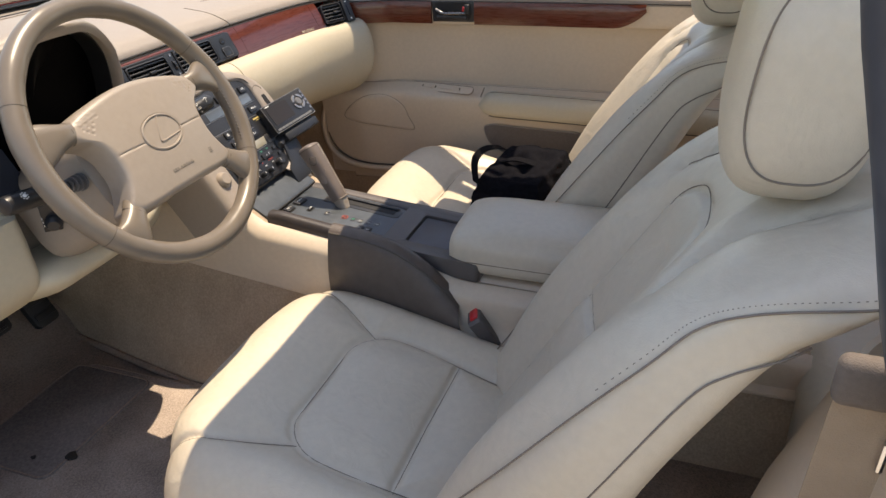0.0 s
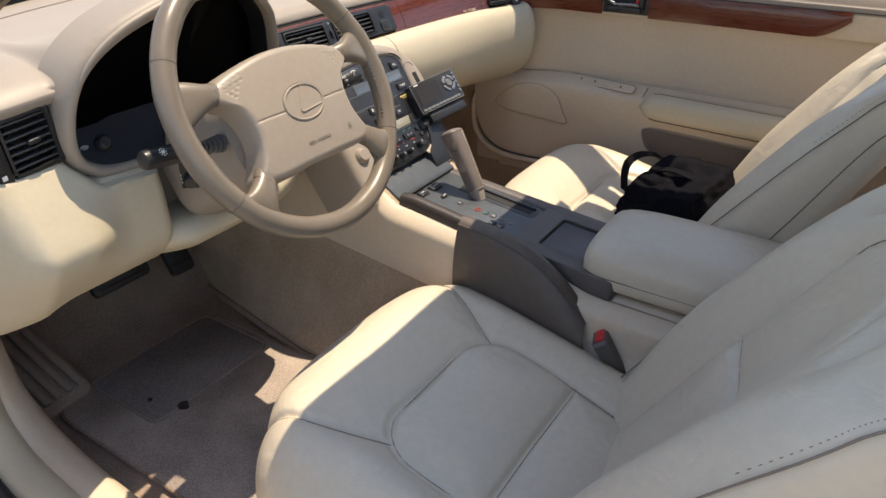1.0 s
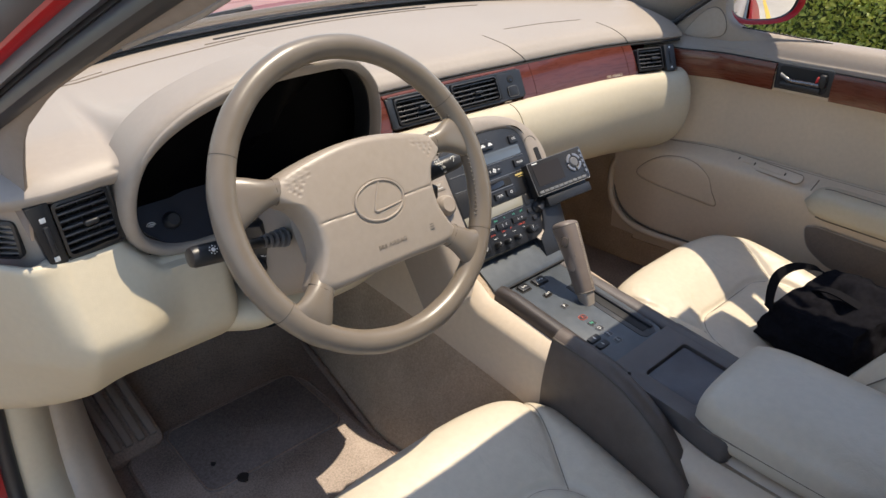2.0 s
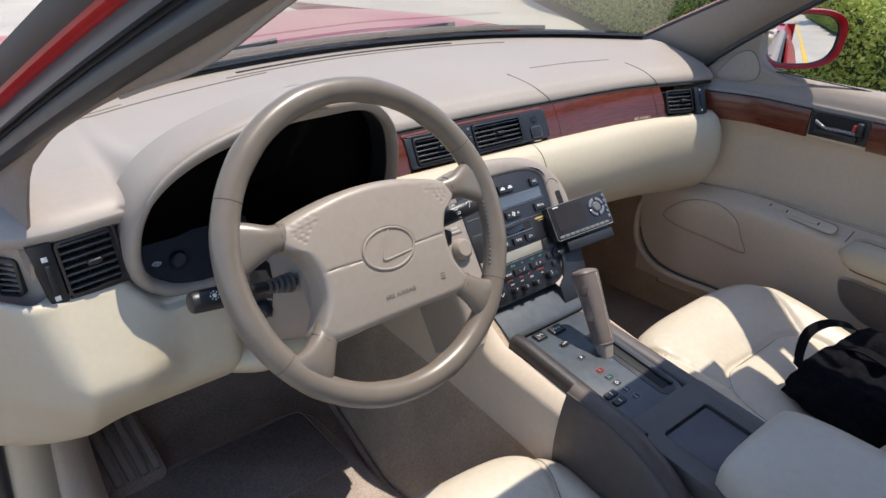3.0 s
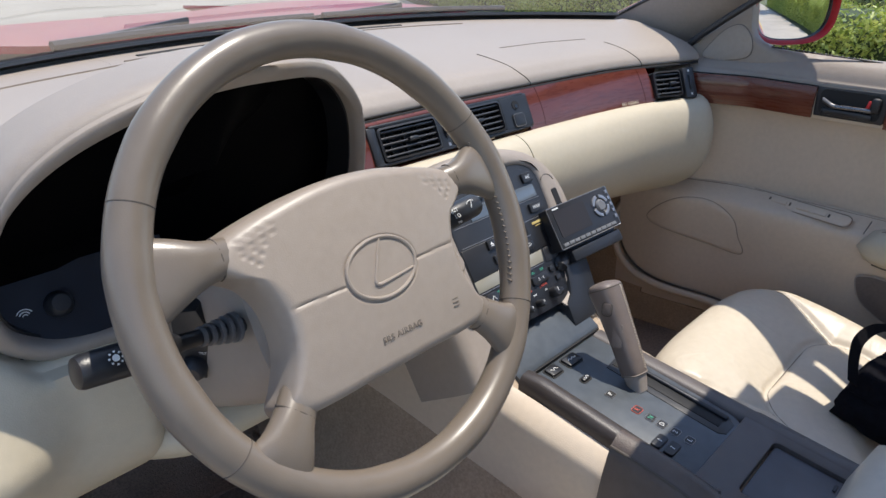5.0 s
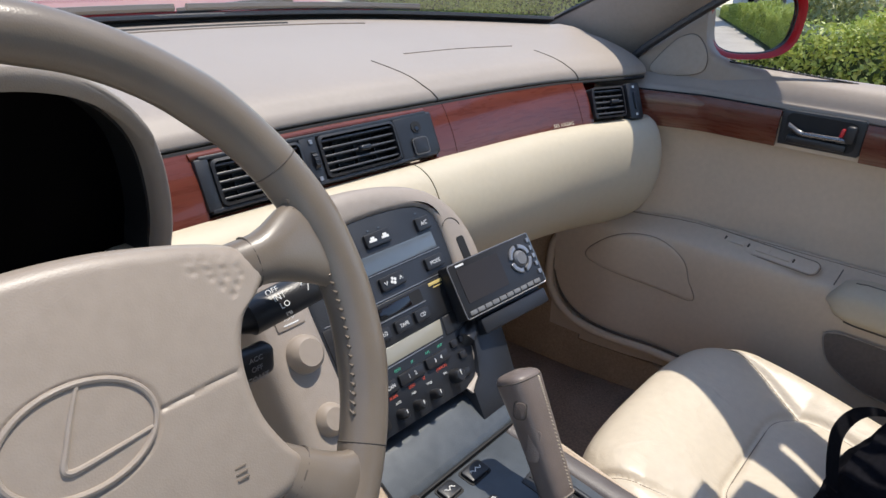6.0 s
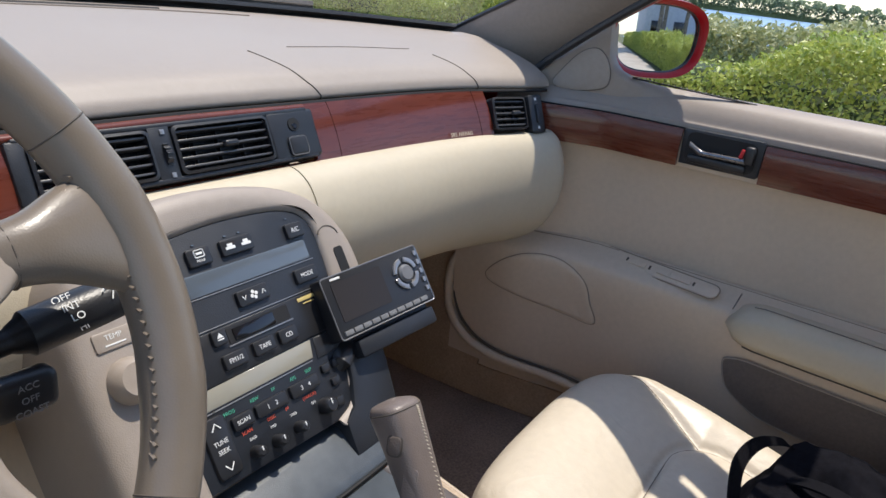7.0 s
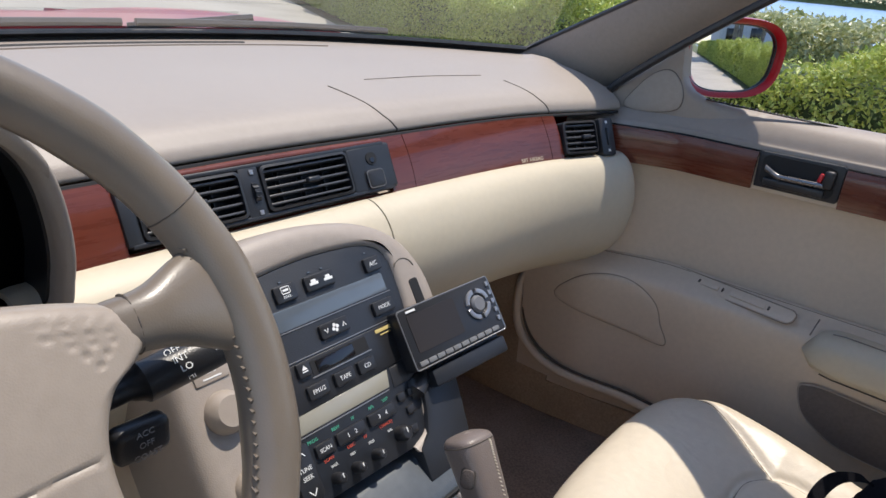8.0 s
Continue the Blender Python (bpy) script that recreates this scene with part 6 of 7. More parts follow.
BACK_SEAMS = [[(0.112, 0.36), (0.108, 0.50), (0.106, 0.66)] + arc(0.044, 0.752, 0.062, 0, 90) + arc(-0.044, 0.752, 0.062, 90, 180) + [(-0.106, 0.66), (-0.108, 0.50), (-0.112, 0.36)],
              [(-0.106, 0.625), (-0.05, 0.612), (0.05, 0.612), (0.106, 0.625)], [(-0.150, 0.800), (-0.118, 0.846), (-0.105, 0.886)], [(0.150, 0.800), (0.118, 0.846), (0.105, 0.886)]]
# seams on the flanks of the backrest, in y and z
FLANK = [[(-0.40, 0.40), (-0.482, 0.522), (-0.606, 0.696), (-0.673, 0.779), (-0.705, 0.815), (-0.740, 0.834), (-0.787, 0.845), (-0.845, 0.852)],
         [(-0.53, 0.40), (-0.58, 0.520), (-0.633, 0.621), (-0.700, 0.744), (-0.734, 0.781), (-0.79, 0.806)]]


def build_seat(label):
    st = thing("seat", (0, -0.3, 0.26), label, "car seat", "front seats")
    o = st.location.copy()
    cu = cushion_rows()
    pc = pressed(cu, CUSH_SEAMS, 0, 1)
    cushion = part("cushion", sheet(pc), M_SEAT, st, "beige-grey leather cushion with sewn insert", 60)
    for pts in lay(pc, CUSH_SEAMS, 0, 1):
        part("seam", tube(pts + np.array((0, 0, 0.0002)), 0.0007, 5), M_SEAM, cushion)
    # lower valance in front and at the sides
    rows = []
    for a in np.linspace(0, 1, 60):
        ang = math.pi * a
        c_, s_ = math.cos(ang), math.sin(ang)
        k_ = (abs(c_) ** 5 + abs(s_) ** 5) ** -0.2
        x, y = 0.250 * k_ * c_, -0.36 + 0.305 * k_ * s_
        rows.append([(x, y, 0.365), (x * 1.01, y + 0.004, 0.345), (x * 0.99, y - 0.002, 0.315), (x * 0.97, y - 0.02, 0.28)])
    part("valance", sheet(rows, thick=0.006), M_SEAT, st, "leather valance under the cushion")
    part("valance_seam", tube([(r[0][0] * 1.012, r[0][1] + 0.004, 0.352) for r in rows], 0.0012, 5), M_SEAM, st)
    ba = back_rows()
    n = np.zeros_like(ba)
    d = near(ba[:, :, 0], ba[:, :, 2], BACK_SEAMS)
    front = np.zeros(ba.shape[:2])
    front[:, 9:102] = 1.0
    amount = (0.0075 * np.exp(-(d / 0.0055) ** 2) + 0.008 * np.exp(-(d / 0.04) ** 2)) * front
    pb = ba.copy()
    pb[:, :, 1] -= amount
    pb[:, :, 2] -= amount * 0.5
    back = part("backrest", sheet(pb, closed=True, cap=True), M_SEAT, st, "beige-grey leather backrest with side bolsters", 60)
    fr = pb[:, 9:102]
    for pts in lay(fr, BACK_SEAMS, 0, 2):
        part("seam", tube(pts + np.array((0, 0.0002, 0.0001)), 0.0007, 5), M_SEAM, back)
    # piping along both flanks, with stitches beside the upper one
    flatb = pb.reshape(-1, 3)
    for s in (-1, 1):
        side_ = flatb[flatb[:, 0] * s > 0.12]
        for n_, ln in enumerate(FLANK):
            pts = []
            for y_, z_ in spline(ln, 70):
                d2 = (side_[:, 1] - y_) ** 2 + (side_[:, 2] - z_) ** 2
                idx = np.argsort(d2)[:12]
                pts.append((s * np.abs(side_[idx, 0]).max() + s * 0.0003, y_, z_))
            pts = np.array(pts)
            for _ in range(6):
                pts[1:-1, 0] = (pts[:-2, 0] + pts[1:-1, 0] + pts[2:, 0]) / 3
            part("piping", tube(pts, 0.0011, 6), M_SEAM, back)
            if n_ == 0:
                fine_ = spline(pts + np.array((-s * 0.0016, 0.004, 0.0062)), 150)
                bits = [tube([fine_[i], fine_[i] * 0.4 + fine_[i + 1] * 0.6], 0.0005, 4) for i in range(50, 148, 2)]
                part("stitching", merge(*bits), M_SEAM, back)
    rows = []
    # headrest
    hr = []
    for t in np.linspace(0, 1, 44):
        z = 0.864 + 0.227 * t
        e = (1 - abs(2 * t - 1) ** 3.2) ** (1 / 3.2)
        e = max(e, 0.03)
        rr = []
        for a in np.linspace(0, 2 * math.pi, 56, False):
            c_, s_ = math.cos(a), math.sin(a)
            k_ = (abs(c_) ** 3.6 + abs(s_) ** 3.6) ** (-1 / 3.6)
            rr.append((0.135 * k_ * c_ * (0.25 + 0.75 * e), -0.772 - 0.10 * (z - 0.98) + 0.066 * k_ * s_ * e, z))
        hr.append(rr)
    head = part("headrest", sheet(hr, closed=True, cap=True), M_SEAT, st, "rounded leather headrest", 60)
    hp = np.array(hr)
    for s in (-1, 1):
        c = [(s * 0.1362 * (0.25 + 0.75 * 1), 0, 0)]
        loop = []
        for a in np.linspace(0, 2 * math.pi, 60, False):
            y_ = -0.774 + 0.052 * math.copysign(abs(math.cos(a)) ** 0.75, math.cos(a))
            z_ = 0.984 + 0.086 * math.copysign(abs(math.sin(a)) ** 0.75, math.sin(a))
            row = hp[int(np.argmin(abs(hp[:, 0, 2] - z_)))]
            side = row[row[:, 0] * s > 0]
            q = side[np.argmin(abs(side[:, 1] - (y_ - 0.10 * (z_ - 0.98))))]
            loop.append((q[0] + s * 0.0003, y_ - 0.10 * (z_ - 0.98), z_))
        lp = np.array(loop)
        for _ in range(3):
            lp[:, 0] = (np.roll(lp[:, 0], 1) + lp[:, 0] + np.roll(lp[:, 0], -1)) / 3
        part("piping", tube(lp, 0.0011, 6, closed=True), M_SEAM, head)
    for s in (-1, 1):
        part("headrest_post", tube([(s * 0.055, -0.775, 0.79), (s * 0.055, -0.775, 0.90)], 0.006, 10), M_CHROME, st, "chrome headrest post")
        part("post_collar", disc(0.013, 0.0, 0.012, Matrix.Translation((s * 0.055, -0.776, 0.812)), 18, 0.011, 0.002), M_SEAT, st)
    for s in (-1, 1):
        part("runner", rbox((s * 0.17, -0.32, 0.272), (0.035, 0.46, 0.022), 0.005), M_BLACK, st, "black seat runner")
    part("under_frame", rbox((0, -0.33, 0.298), (0.40, 0.40, 0.035), 0.01), M_BLACK, st)
    part("hinge_cover", rbox((-0.243, -0.49, 0.37), (0.03, 0.13, 0.09), 0.014, None, 3), M_TRIM, st, "taupe hinge cover")
    return st


driver = build_seat("beige-grey leather driver's seat with headrest")
driver.matrix_basis = Matrix.Translation((-0.36, -0.3, 0.26))
mate = copy_thing(driver, Matrix.Translation((0.372, -0.238, 0.262)))
tagged(mate, "beige-grey leather passenger seat with a bag on it")

# buckle between seat and console
bk = thing("belt_buckle", (-0.125, -0.37, 0.40), "dark grey seat belt buckle with a red button", "belt buckle")
mb = basis((-0.130, -0.378, 0.438), (0.92, 0.30, 0.0), (-0.05, 0.55, 0.83))
part("body", prism([(-0.012, -0.095), (0.012, -0.095), (0.019, -0.03), (0.020, 0.022), (0.016, 0.027), (-0.016, 0.027), (-0.020, 0.022), (-0.019, -0.03)], -0.011, 0.013, mb, 0.004, 3), M_FRAME, bk)
part("button", rbox((0, 0.0275, 0.002), (0.027, 0.007, 0.015), 0.002, mb), material("red_plastic", (0.62, 0.02, 0.025), 0.35), bk, "red release button")
part("stem", tube([tuple(mb @ Vector((0, -0.09, 0))), (-0.128, -0.44, 0.34), (-0.125, -0.49, 0.30)], 0.012, 8, flat=0.4), M_FRAME, bk)

# soft black bag on the passenger seat
bag = thing("bag", (0.40, -0.33, 0.45), "soft black nylon bag lying on the passenger seat", "bag")
BAG = Matrix.Translation((0.384, -0.322, 0.441)) @ Matrix.Rotation(radians(-14), 4, "Z")


def bag_point(c, fold=True):
    """A place on the bag, from a place on a unit cube: a soft box whose top slopes and is pressed in beside the handle."""
    q = c.lerp(c.normalized() * 0.60, 0.34)
    h = 0.079 + 0.036 * (q.x + 0.5) - 0.012 * (q.y + 0.1)
    p = Vector((q.x * 0.214 * (1 - 0.26 * (q.z + 0.5)), q.y * 0.200 * (1 - 0.22 * (q.z + 0.5)), (q.z + 0.5) * h))
    if fold:
        top = max(0.0, min(1.0, (c.z - 0.2) / 0.3))
        for ax_, ay_, r_, d_ in ((0.10, 0.13, 0.15, 0.022), (-0.13, -0.06, 0.13, 0.020), (0.22, -0.25, 0.16, 0.010)):
            p.z -= top * d_ * math.exp(-((c.x - ax_) ** 2 + (c.y - ay_) ** 2) / (r_ * r_ * 0.5))
        p += c.normalized() * (noise.noise(c * 3.2) * 0.007 + noise.noise(c * 8 + Vector((3, 1, 7))) * 0.0032 - abs(noise.noise(c * 5 + Vector((9, 2, 4)))) * 0.006)
    p.z = max(p.z, 0.0)
    return BAG @ p


bm = bmesh.new()
bmesh.ops.create_cube(bm, size=1)
bmesh.ops.subdivide_edges(bm, edges=bm.edges[:], cuts=27, use_grid_fill=True)
for v in bm.verts:
    v.co = bag_point(v.co.copy())
part("bag_body", bm, M_BAG, bag, "crumpled black nylon", 70)
hnd = spline([(-0.02, 0.34, 0.515), (-0.03, 0.20, 0.60), (-0.04, 0.06, 0.63), (-0.03, -0.10, 0.56), (-0.02, -0.20, 0.51)], 24)
part("handle", sheet([[tuple(bag_point(Vector((a + da, b, 0.5)), False) + Vector((0, 0, 0.07 * (c_ - 0.5) - 0.004))) for da in (-0.045, 0.045)] for a, b, c_ in hnd], thick=0.003), M_STRAP, bag, "black webbing handle")
lp = spline([(0.302, -0.232, 0.510), (0.322, -0.222, 0.537), (0.352, -0.218, 0.553), (0.396, -0.228, 0.557), (0.436, -0.250, 0.547), (0.450, -0.266, 0.535)], 30)
part("strap", sheet([[tuple(Vector(p) + Vector((-0.004, 0.006, 0.006)) * s_) for s_ in (-1, 1)] for p in lp], thick=0.0025), M_STRAP, bag, "black webbing strap standing up in a loop")
for cx_ in (-0.485, 0.485):
    part("edge_piping", tube([tuple(bag_point(Vector((cx_, b, c_)))) for b, c_ in [(-0.48, -0.3 + 0.78 * k / 11) for k in range(12)] + [(-0.48 + 0.96 * k / 19, 0.49) for k in range(20)] + [(0.48, 0.48 - 0.78 * k / 11) for k in range(12)]], 0.0018, 6), M_BAG, bag)
part("zip", tube([tuple(bag_point(Vector((-0.5, b, 0.12)))) for b in np.linspace(-0.46, 0.46, 24)], 0.0016, 6), M_BAG, bag)


# ---- passenger door ----
door = thing("passenger_door", (0.72, -0.3, 0.25), "beige vinyl passenger door with wood trim and armrest", "car door")
M_CREASE = material("door_crease", (0.30, 0.24, 0.19), 0.7, vary=0.08)
M_SILL = material("sill_vinyl", (0.285, 0.240, 0.203), 0.5, vary=0.05, bump=0.15, bump_scale=900, scale=120)
PROF = [(0.752, 0.868), (0.742, 0.877), (0.729, 0.8762), (0.714, 0.869), (0.702, 0.856), (0.6945, 0.842), (0.6905, 0.832), (0.690, 0.7765), (0.703, 0.771), (0.716, 0.743), (0.722, 0.700), (0.724, 0.660), (0.726, 0.628), (0.726, 0.606)]
up_prof = spline(PROF, 60)
split = next(k for k, p in enumerate(up_prof) if p[1] < 0.8325)
dy_ = np.concatenate([np.linspace(0.30, 0.10, 24), np.linspace(0.09, -1.0, 50)])


def inward(y):
    t = min(1.0, max(0.0, (y - 0.10) / 0.14))
    return -0.040 * t * t * (3 - 2 * t)


def rise(y):
    return 0.004 * min(1, max(0, (0.05 - y) / 0.35))


part("upper_panel", sheet([[(x + inward(y) * (1 if z < 0.83 else max(0, (0.87 - z) / 0.04)), y, z + rise(y) * (1 if z > 0.70 else 0)) for x, z in up_prof[split:]] for y in dy_], thick=0.006), M_DOOR, door, "beige vinyl upper panel", 60)
part("sill_cap", sheet([[(x + inward(y) * (1 if z < 0.83 else max(0, (0.87 - z) / 0.04)), y, z + rise(y)) for x, z in up_prof[:split + 1]] for y in dy_], thick=0.006), M_SILL, door, "taupe vinyl cap along the window sill", 60)
LOWP = [(0.724, 0.6115), (0.716, 0.610), (0.706, 0.6055), (0.692, 0.5985), (0.6795, 0.590), (0.6735, 0.578), (0.6745, 0.550), (0.684, 0.486), (0.691, 0.42), (0.697, 0.340)]
lo_prof = spline(LOWP, 40)


def low_x(z):
    return float(np.interp(z, lo_prof[::-1, 1], lo_prof[::-1, 0]))


part("lower_panel", sheet([[(x + inward(y) * 0.75, y, z) for x, z in lo_prof] for y in np.concatenate([np.linspace(0.335, 0.10, 24), np.linspace(0.09, -1.0, 40)])], thick=0.006), M_DOOR, door, "beige vinyl lower panel with ledge", 60)
part("panel_shadow_gap", tube([(0.7165 + inward(y) * 0.9, y, 0.6095) for y in np.linspace(0.26, -0.95, 40)], 0.0012, 6), M_CREASE, door)
part("carpet_panel", sheet([[(x + inward(y) * 0.6, y, z) for z, x in ((0.350, 0.698), (0.31, 0.701), (0.27, 0.703))] for y in np.linspace(0.32, -1.0, 20)], thick=0.006), M_DOOR, door, "beige sill trim along the door's foot")
# raised line of the lower panel and dark door seam in front
fr = spline([(0.30, 0.575), (0.333, 0.52), (0.328, 0.44), (0.285, 0.392), (0.21, 0.374), (0.06, 0.362), (-0.3, 0.345)], 50)
part("front_seal", tube([(0.688 + inward(y) * 0.72, y, z) for y, z in fr], 0.0026, 8), M_GROOVE, door, "dark seal round the door's front edge")
part("front_bead", tube([(0.684 + inward(y) * 0.72, y + 0.010, z - 0.010) for y, z in fr], 0.0085, 10), M_DOOR, door)
# kick panel in front of the door
M_KICK = material("kick_carpet", (0.44, 0.325, 0.225), 0.95, vary=0.2, scale=240, big=8, bump=0.8, bump_scale=420, spec=0.1)
part("kick_panel", sheet([[(0.676 - 0.004 * k, 0.27 + 0.10 * k, z) for k in range(6)] for z in np.linspace(0.256, 0.66, 8)], thick=0.006), M_KICK, door, "brown carpeted kick panel in front of the door")
part("kick_foot", sheet([[(0.714 - 0.038 * (y / 0.271), y, z) for y in np.linspace(0.0, 0.271, 8)] for z in (0.256, 0.29, 0.325)], thick=0.006), M_KICK, door)
# dark joint above the wood, wood strips
part("trim_gap", tube([(0.6895 + inward(y), y, 0.8312 + rise(y) * 0.5) for y in np.linspace(0.24, -0.9, 60)], 0.0013, 6), M_HOLE, door)
for ya, yb in ((0.222, 0.0035), (-0.1125, -0.535)):
    rows = []
    for y in np.linspace(ya, yb, 30):
        lo, hi = 0.7770 + rise(y) * 0.5, 0.8295 + rise(y) * 0.5
        if y < -0.46:
            lo += 0.04 * ((-0.46 - y) / 0.075) ** 2
        rows.append([(0.690 + inward(y) - 0.006 * math.sin(math.pi * (0.08 + 0.84 * t)) ** 0.6, y, lo + (hi - lo) * t) for t in np.linspace(0, 1, 9)])
    part("wood_trim", sheet(rows, thick=0.005), M_WOOD, door, "polished red-brown wood veneer strip", 60)
M_PULL = material("smoked_chrome", (0.20, 0.20, 0.21), 0.28, metal=0.9, vary=0.05)
# inside handle
H = basis((0.6865, -0.047, 0.8035), (0, -1, 0), (0, 0, 1))
hb = part("handle_bezel", prism([(-0.048, -0.0225), (-0.050, 0.026), (-0.047, 0.0295), (0.061, 0.0320), (0.0645, 0.029), (0.064, -0.0180), (0.061, -0.0215)], -0.012, 0.002, H, 0.002), M_DARK, door, "charcoal handle bezel")
part("handle_cup", prism(rounded(0.098, 0.044, 0.010, 5, 0.007, 0.0048), 0.0, 0.0032, H), M_HOLE, hb)
part("lever", sheet([[tuple(H @ Vector((x, -0.0005 + 0.010 * max(0.0, -0.018 - x) / 0.018 - 0.0045 * math.sin(a) + 0.03 * x, 0.007 + 0.0045 * math.cos(a)))) for a in np.linspace(0, 2 * math.pi, 12, False)] for x in np.linspace(-0.036, 0.046, 16)], closed=True, cap=True), M_PULL, hb, "smoked chrome door pull")
part("lever_back", rbox((0.005, -0.0115, 0.004), (0.082, 0.012, 0.008), 0.003, H), M_BLACK, hb)
part("lock_flag", rbox((0.034, 0.016, 0.005), (0.006, 0.017, 0.006), 0.002, H @ Matrix.Rotation(radians(-12), 4, "Z")), bpy.data.materials["red_plastic"], hb, "red lock flag")
part("lock_knob", rbox((0.0475, 0.010, 0.006), (0.014, 0.026, 0.012), 0.004, H, 3), M_BLACK, hb, "black lock knob")
# armrest pad
rows = []
for t in np.linspace(0, 1, 40):
    y = -0.128 - 0.62 * t
    e = min(1.0, math.sqrt(max(0.0, 1 - (1 - min(1, t / 0.08)) ** 2)))
    e = max(e, 0.05)
    rr = []
    for a in np.linspace(0, 2 * math.pi, 28, False):
        c_, s_ = math.cos(a), math.sin(a)
        k_ = (abs(c_) ** 2.8 + abs(s_) ** 2.8) ** (-1 / 2.8)
        rr.append((0.682 - 0.012 + 0.034 * k_ * c_ * (0.4 + 0.6 * e), y, 0.574 - 0.012 * t + 0.033 * k_ * s_ * e + 0.004 * e))
    rows.append(rr)
arm = part("armrest", sheet(rows, closed=True, cap=True), M_CREAM, door, "padded cream armrest", 60)
ra = np.array(rows)
part("armrest_seam", tube(ra[2:, 8] + np.array((-0.0004, 0, 0.0003)), 0.0012, 5), M_SEAM, arm)
part("armrest_seam", tube(ra[2:, 18] + np.array((-0.0006, 0, -0.0003)), 0.0014, 5), M_GROOVE, arm)
# pocket
PK = [(0.138, 0.505), (0.150, 0.470), (0.175, 0.450), (0.215, 0.434), (0.30, 0.428), (0.45, 0.422), (0.60, 0.42), (0.60, 0.508), (0.42, 0.510), (0.25, 0.514), (0.175, 0.517), (0.150, 0.514)]
PM = basis((0.6815, 0, 0), (0, -1, 0), (0, 0, 1))
pk = part("map_pocket", prism([(a, b) for a, b in spline(PK, 60, closed=True)], -0.003, 0.008, PM, 0.002), M_POCKET, door, "dark brown cloth map pocket")
part("pocket_rim", tube([tuple(PM @ Vector((a, b, 0.006))) for a, b in spline(PK, 60, closed=True)], 0.0018, 6, closed=True), M_TRIM, door)
# loudspeaker cover
SP = [(-0.078, 0.480), (-0.085, 0.52), (-0.100, 0.556), (-0.145, 0.582), (-0.20, 0.580), (-0.245, 0.552), (-0.268, 0.515), (-0.20, 0.497)]
sp = spline(SP, 60, closed=True)
part("speaker_cover", sheet([[(low_x(0.535 + (b - 0.535) * s) - 0.0015 + inward(-(-0.17 + (a + 0.17) * s)) * 0.75 - lift, -(-0.17 + (a + 0.17) * s), 0.535 + (b - 0.535) * s) for a, b in sp] for s, lift in ((1.0, -0.003), (0.99, 0.0012), (0.96, 0.0020), (0.8, 0.0020), (0.65, 0.0020), (0.5, 0.0020), (0.35, 0.0020), (0.2, 0.0020), (0.05, 0.0020))], closed=True, cap=True), M_DOOR, door, "beige loudspeaker cover", 60)
part("speaker_gap", tube([(low_x(b) - 0.0015 + inward(-a) * 0.75, -a, b) for a, b in sp], 0.0009, 6, closed=True), M_CREASE, door)
# switch bank on the ledge
LG = basis((0.6975, -0.005, 0.6025), (-0.15, -1, 0.0), (0.80, 0, 0.60))
bank = part("switch_bank", prism(rounded(0.200, 0.024, 0.011, 6), -0.002, 0.0016, LG, 0.001), M_DOOR, door, "recessed window switch bank")
part("bank_groove", tube([tuple(LG @ Vector((x, y, 0.0004))) for x, y in rounded(0.203, 0.027, 0.012, 6)], 0.0009, 5, closed=True), M_CREASE, bank)
for k, (x, w) in enumerate(((-0.052, 0.003), (-0.034, 0.030), (-0.012, 0.003), (0.012, 0.022), (0.040, 0.034), (0.062, 0.003))):
    part("window_switch", rbox((x, 0.0, 0.0026), (w, 0.007 if w < 0.01 else 0.010, 0.003), 0.001, LG), M_GROOVE if w < 0.01 else M_DOOR, bank)
part("ledge_divider", rbox((0.130, 0.0, 0.001), (0.0014, 0.030, 0.003), 0.0004, LG), M_SEAM, door)
# window channel, small vent along the sill
part("window_seal", tube([(0.756, y, 0.868 + rise(y)) for y in np.linspace(0.12, -1.0, 20)], 0.005, 8), M_RUBBER, door, "black window seal")
slot = [Vector((0.7085, 0.103, 0.8855)).lerp(Vector((0.7305, -0.078, 0.8772)), k / 20) for k in range(21)]
dem = part("demister_vent", tube(slot, 0.0026, 8, flat=0.5), M_HOLE, door, "dark demister slot along the window sill")
for k in range(1, 20):
    part("demister_bar", rbox(tuple(slot[k] + Vector((0, 0, 0.0012))), (0.0050, 0.0016, 0.0018), 0.0004), M_SILL, dem)
# sail panel with its tweeter
T = basis((0.686, 0.250, 0.0), (0.14, -0.99, 0), (0, 0, 1))
SILL = np.array([[np.interp(k, range(60), up_prof[:, c_]) for c_ in (0, 1)] for k in np.linspace(split - 1, 2, 18)]) + np.array((-0.0008, 0.0008))
SAIL_Y = np.concatenate([np.linspace(0.250, 0.150, 22), np.linspace(0.1485, 0.136, 22), np.linspace(0.134, -0.06, 44)])
TOP_Y, TOP_Z = [-0.06, 0.04, 0.08, 0.108, 0.126, 0.135, 0.1405, 0.1435, 0.1455, 0.147, 0.190, 0.250], [0.8785, 0.8790, 0.8815, 0.8865, 0.894, 0.903, 0.914, 0.928, 0.948, 0.962, 0.927, 0.874]
rows = []
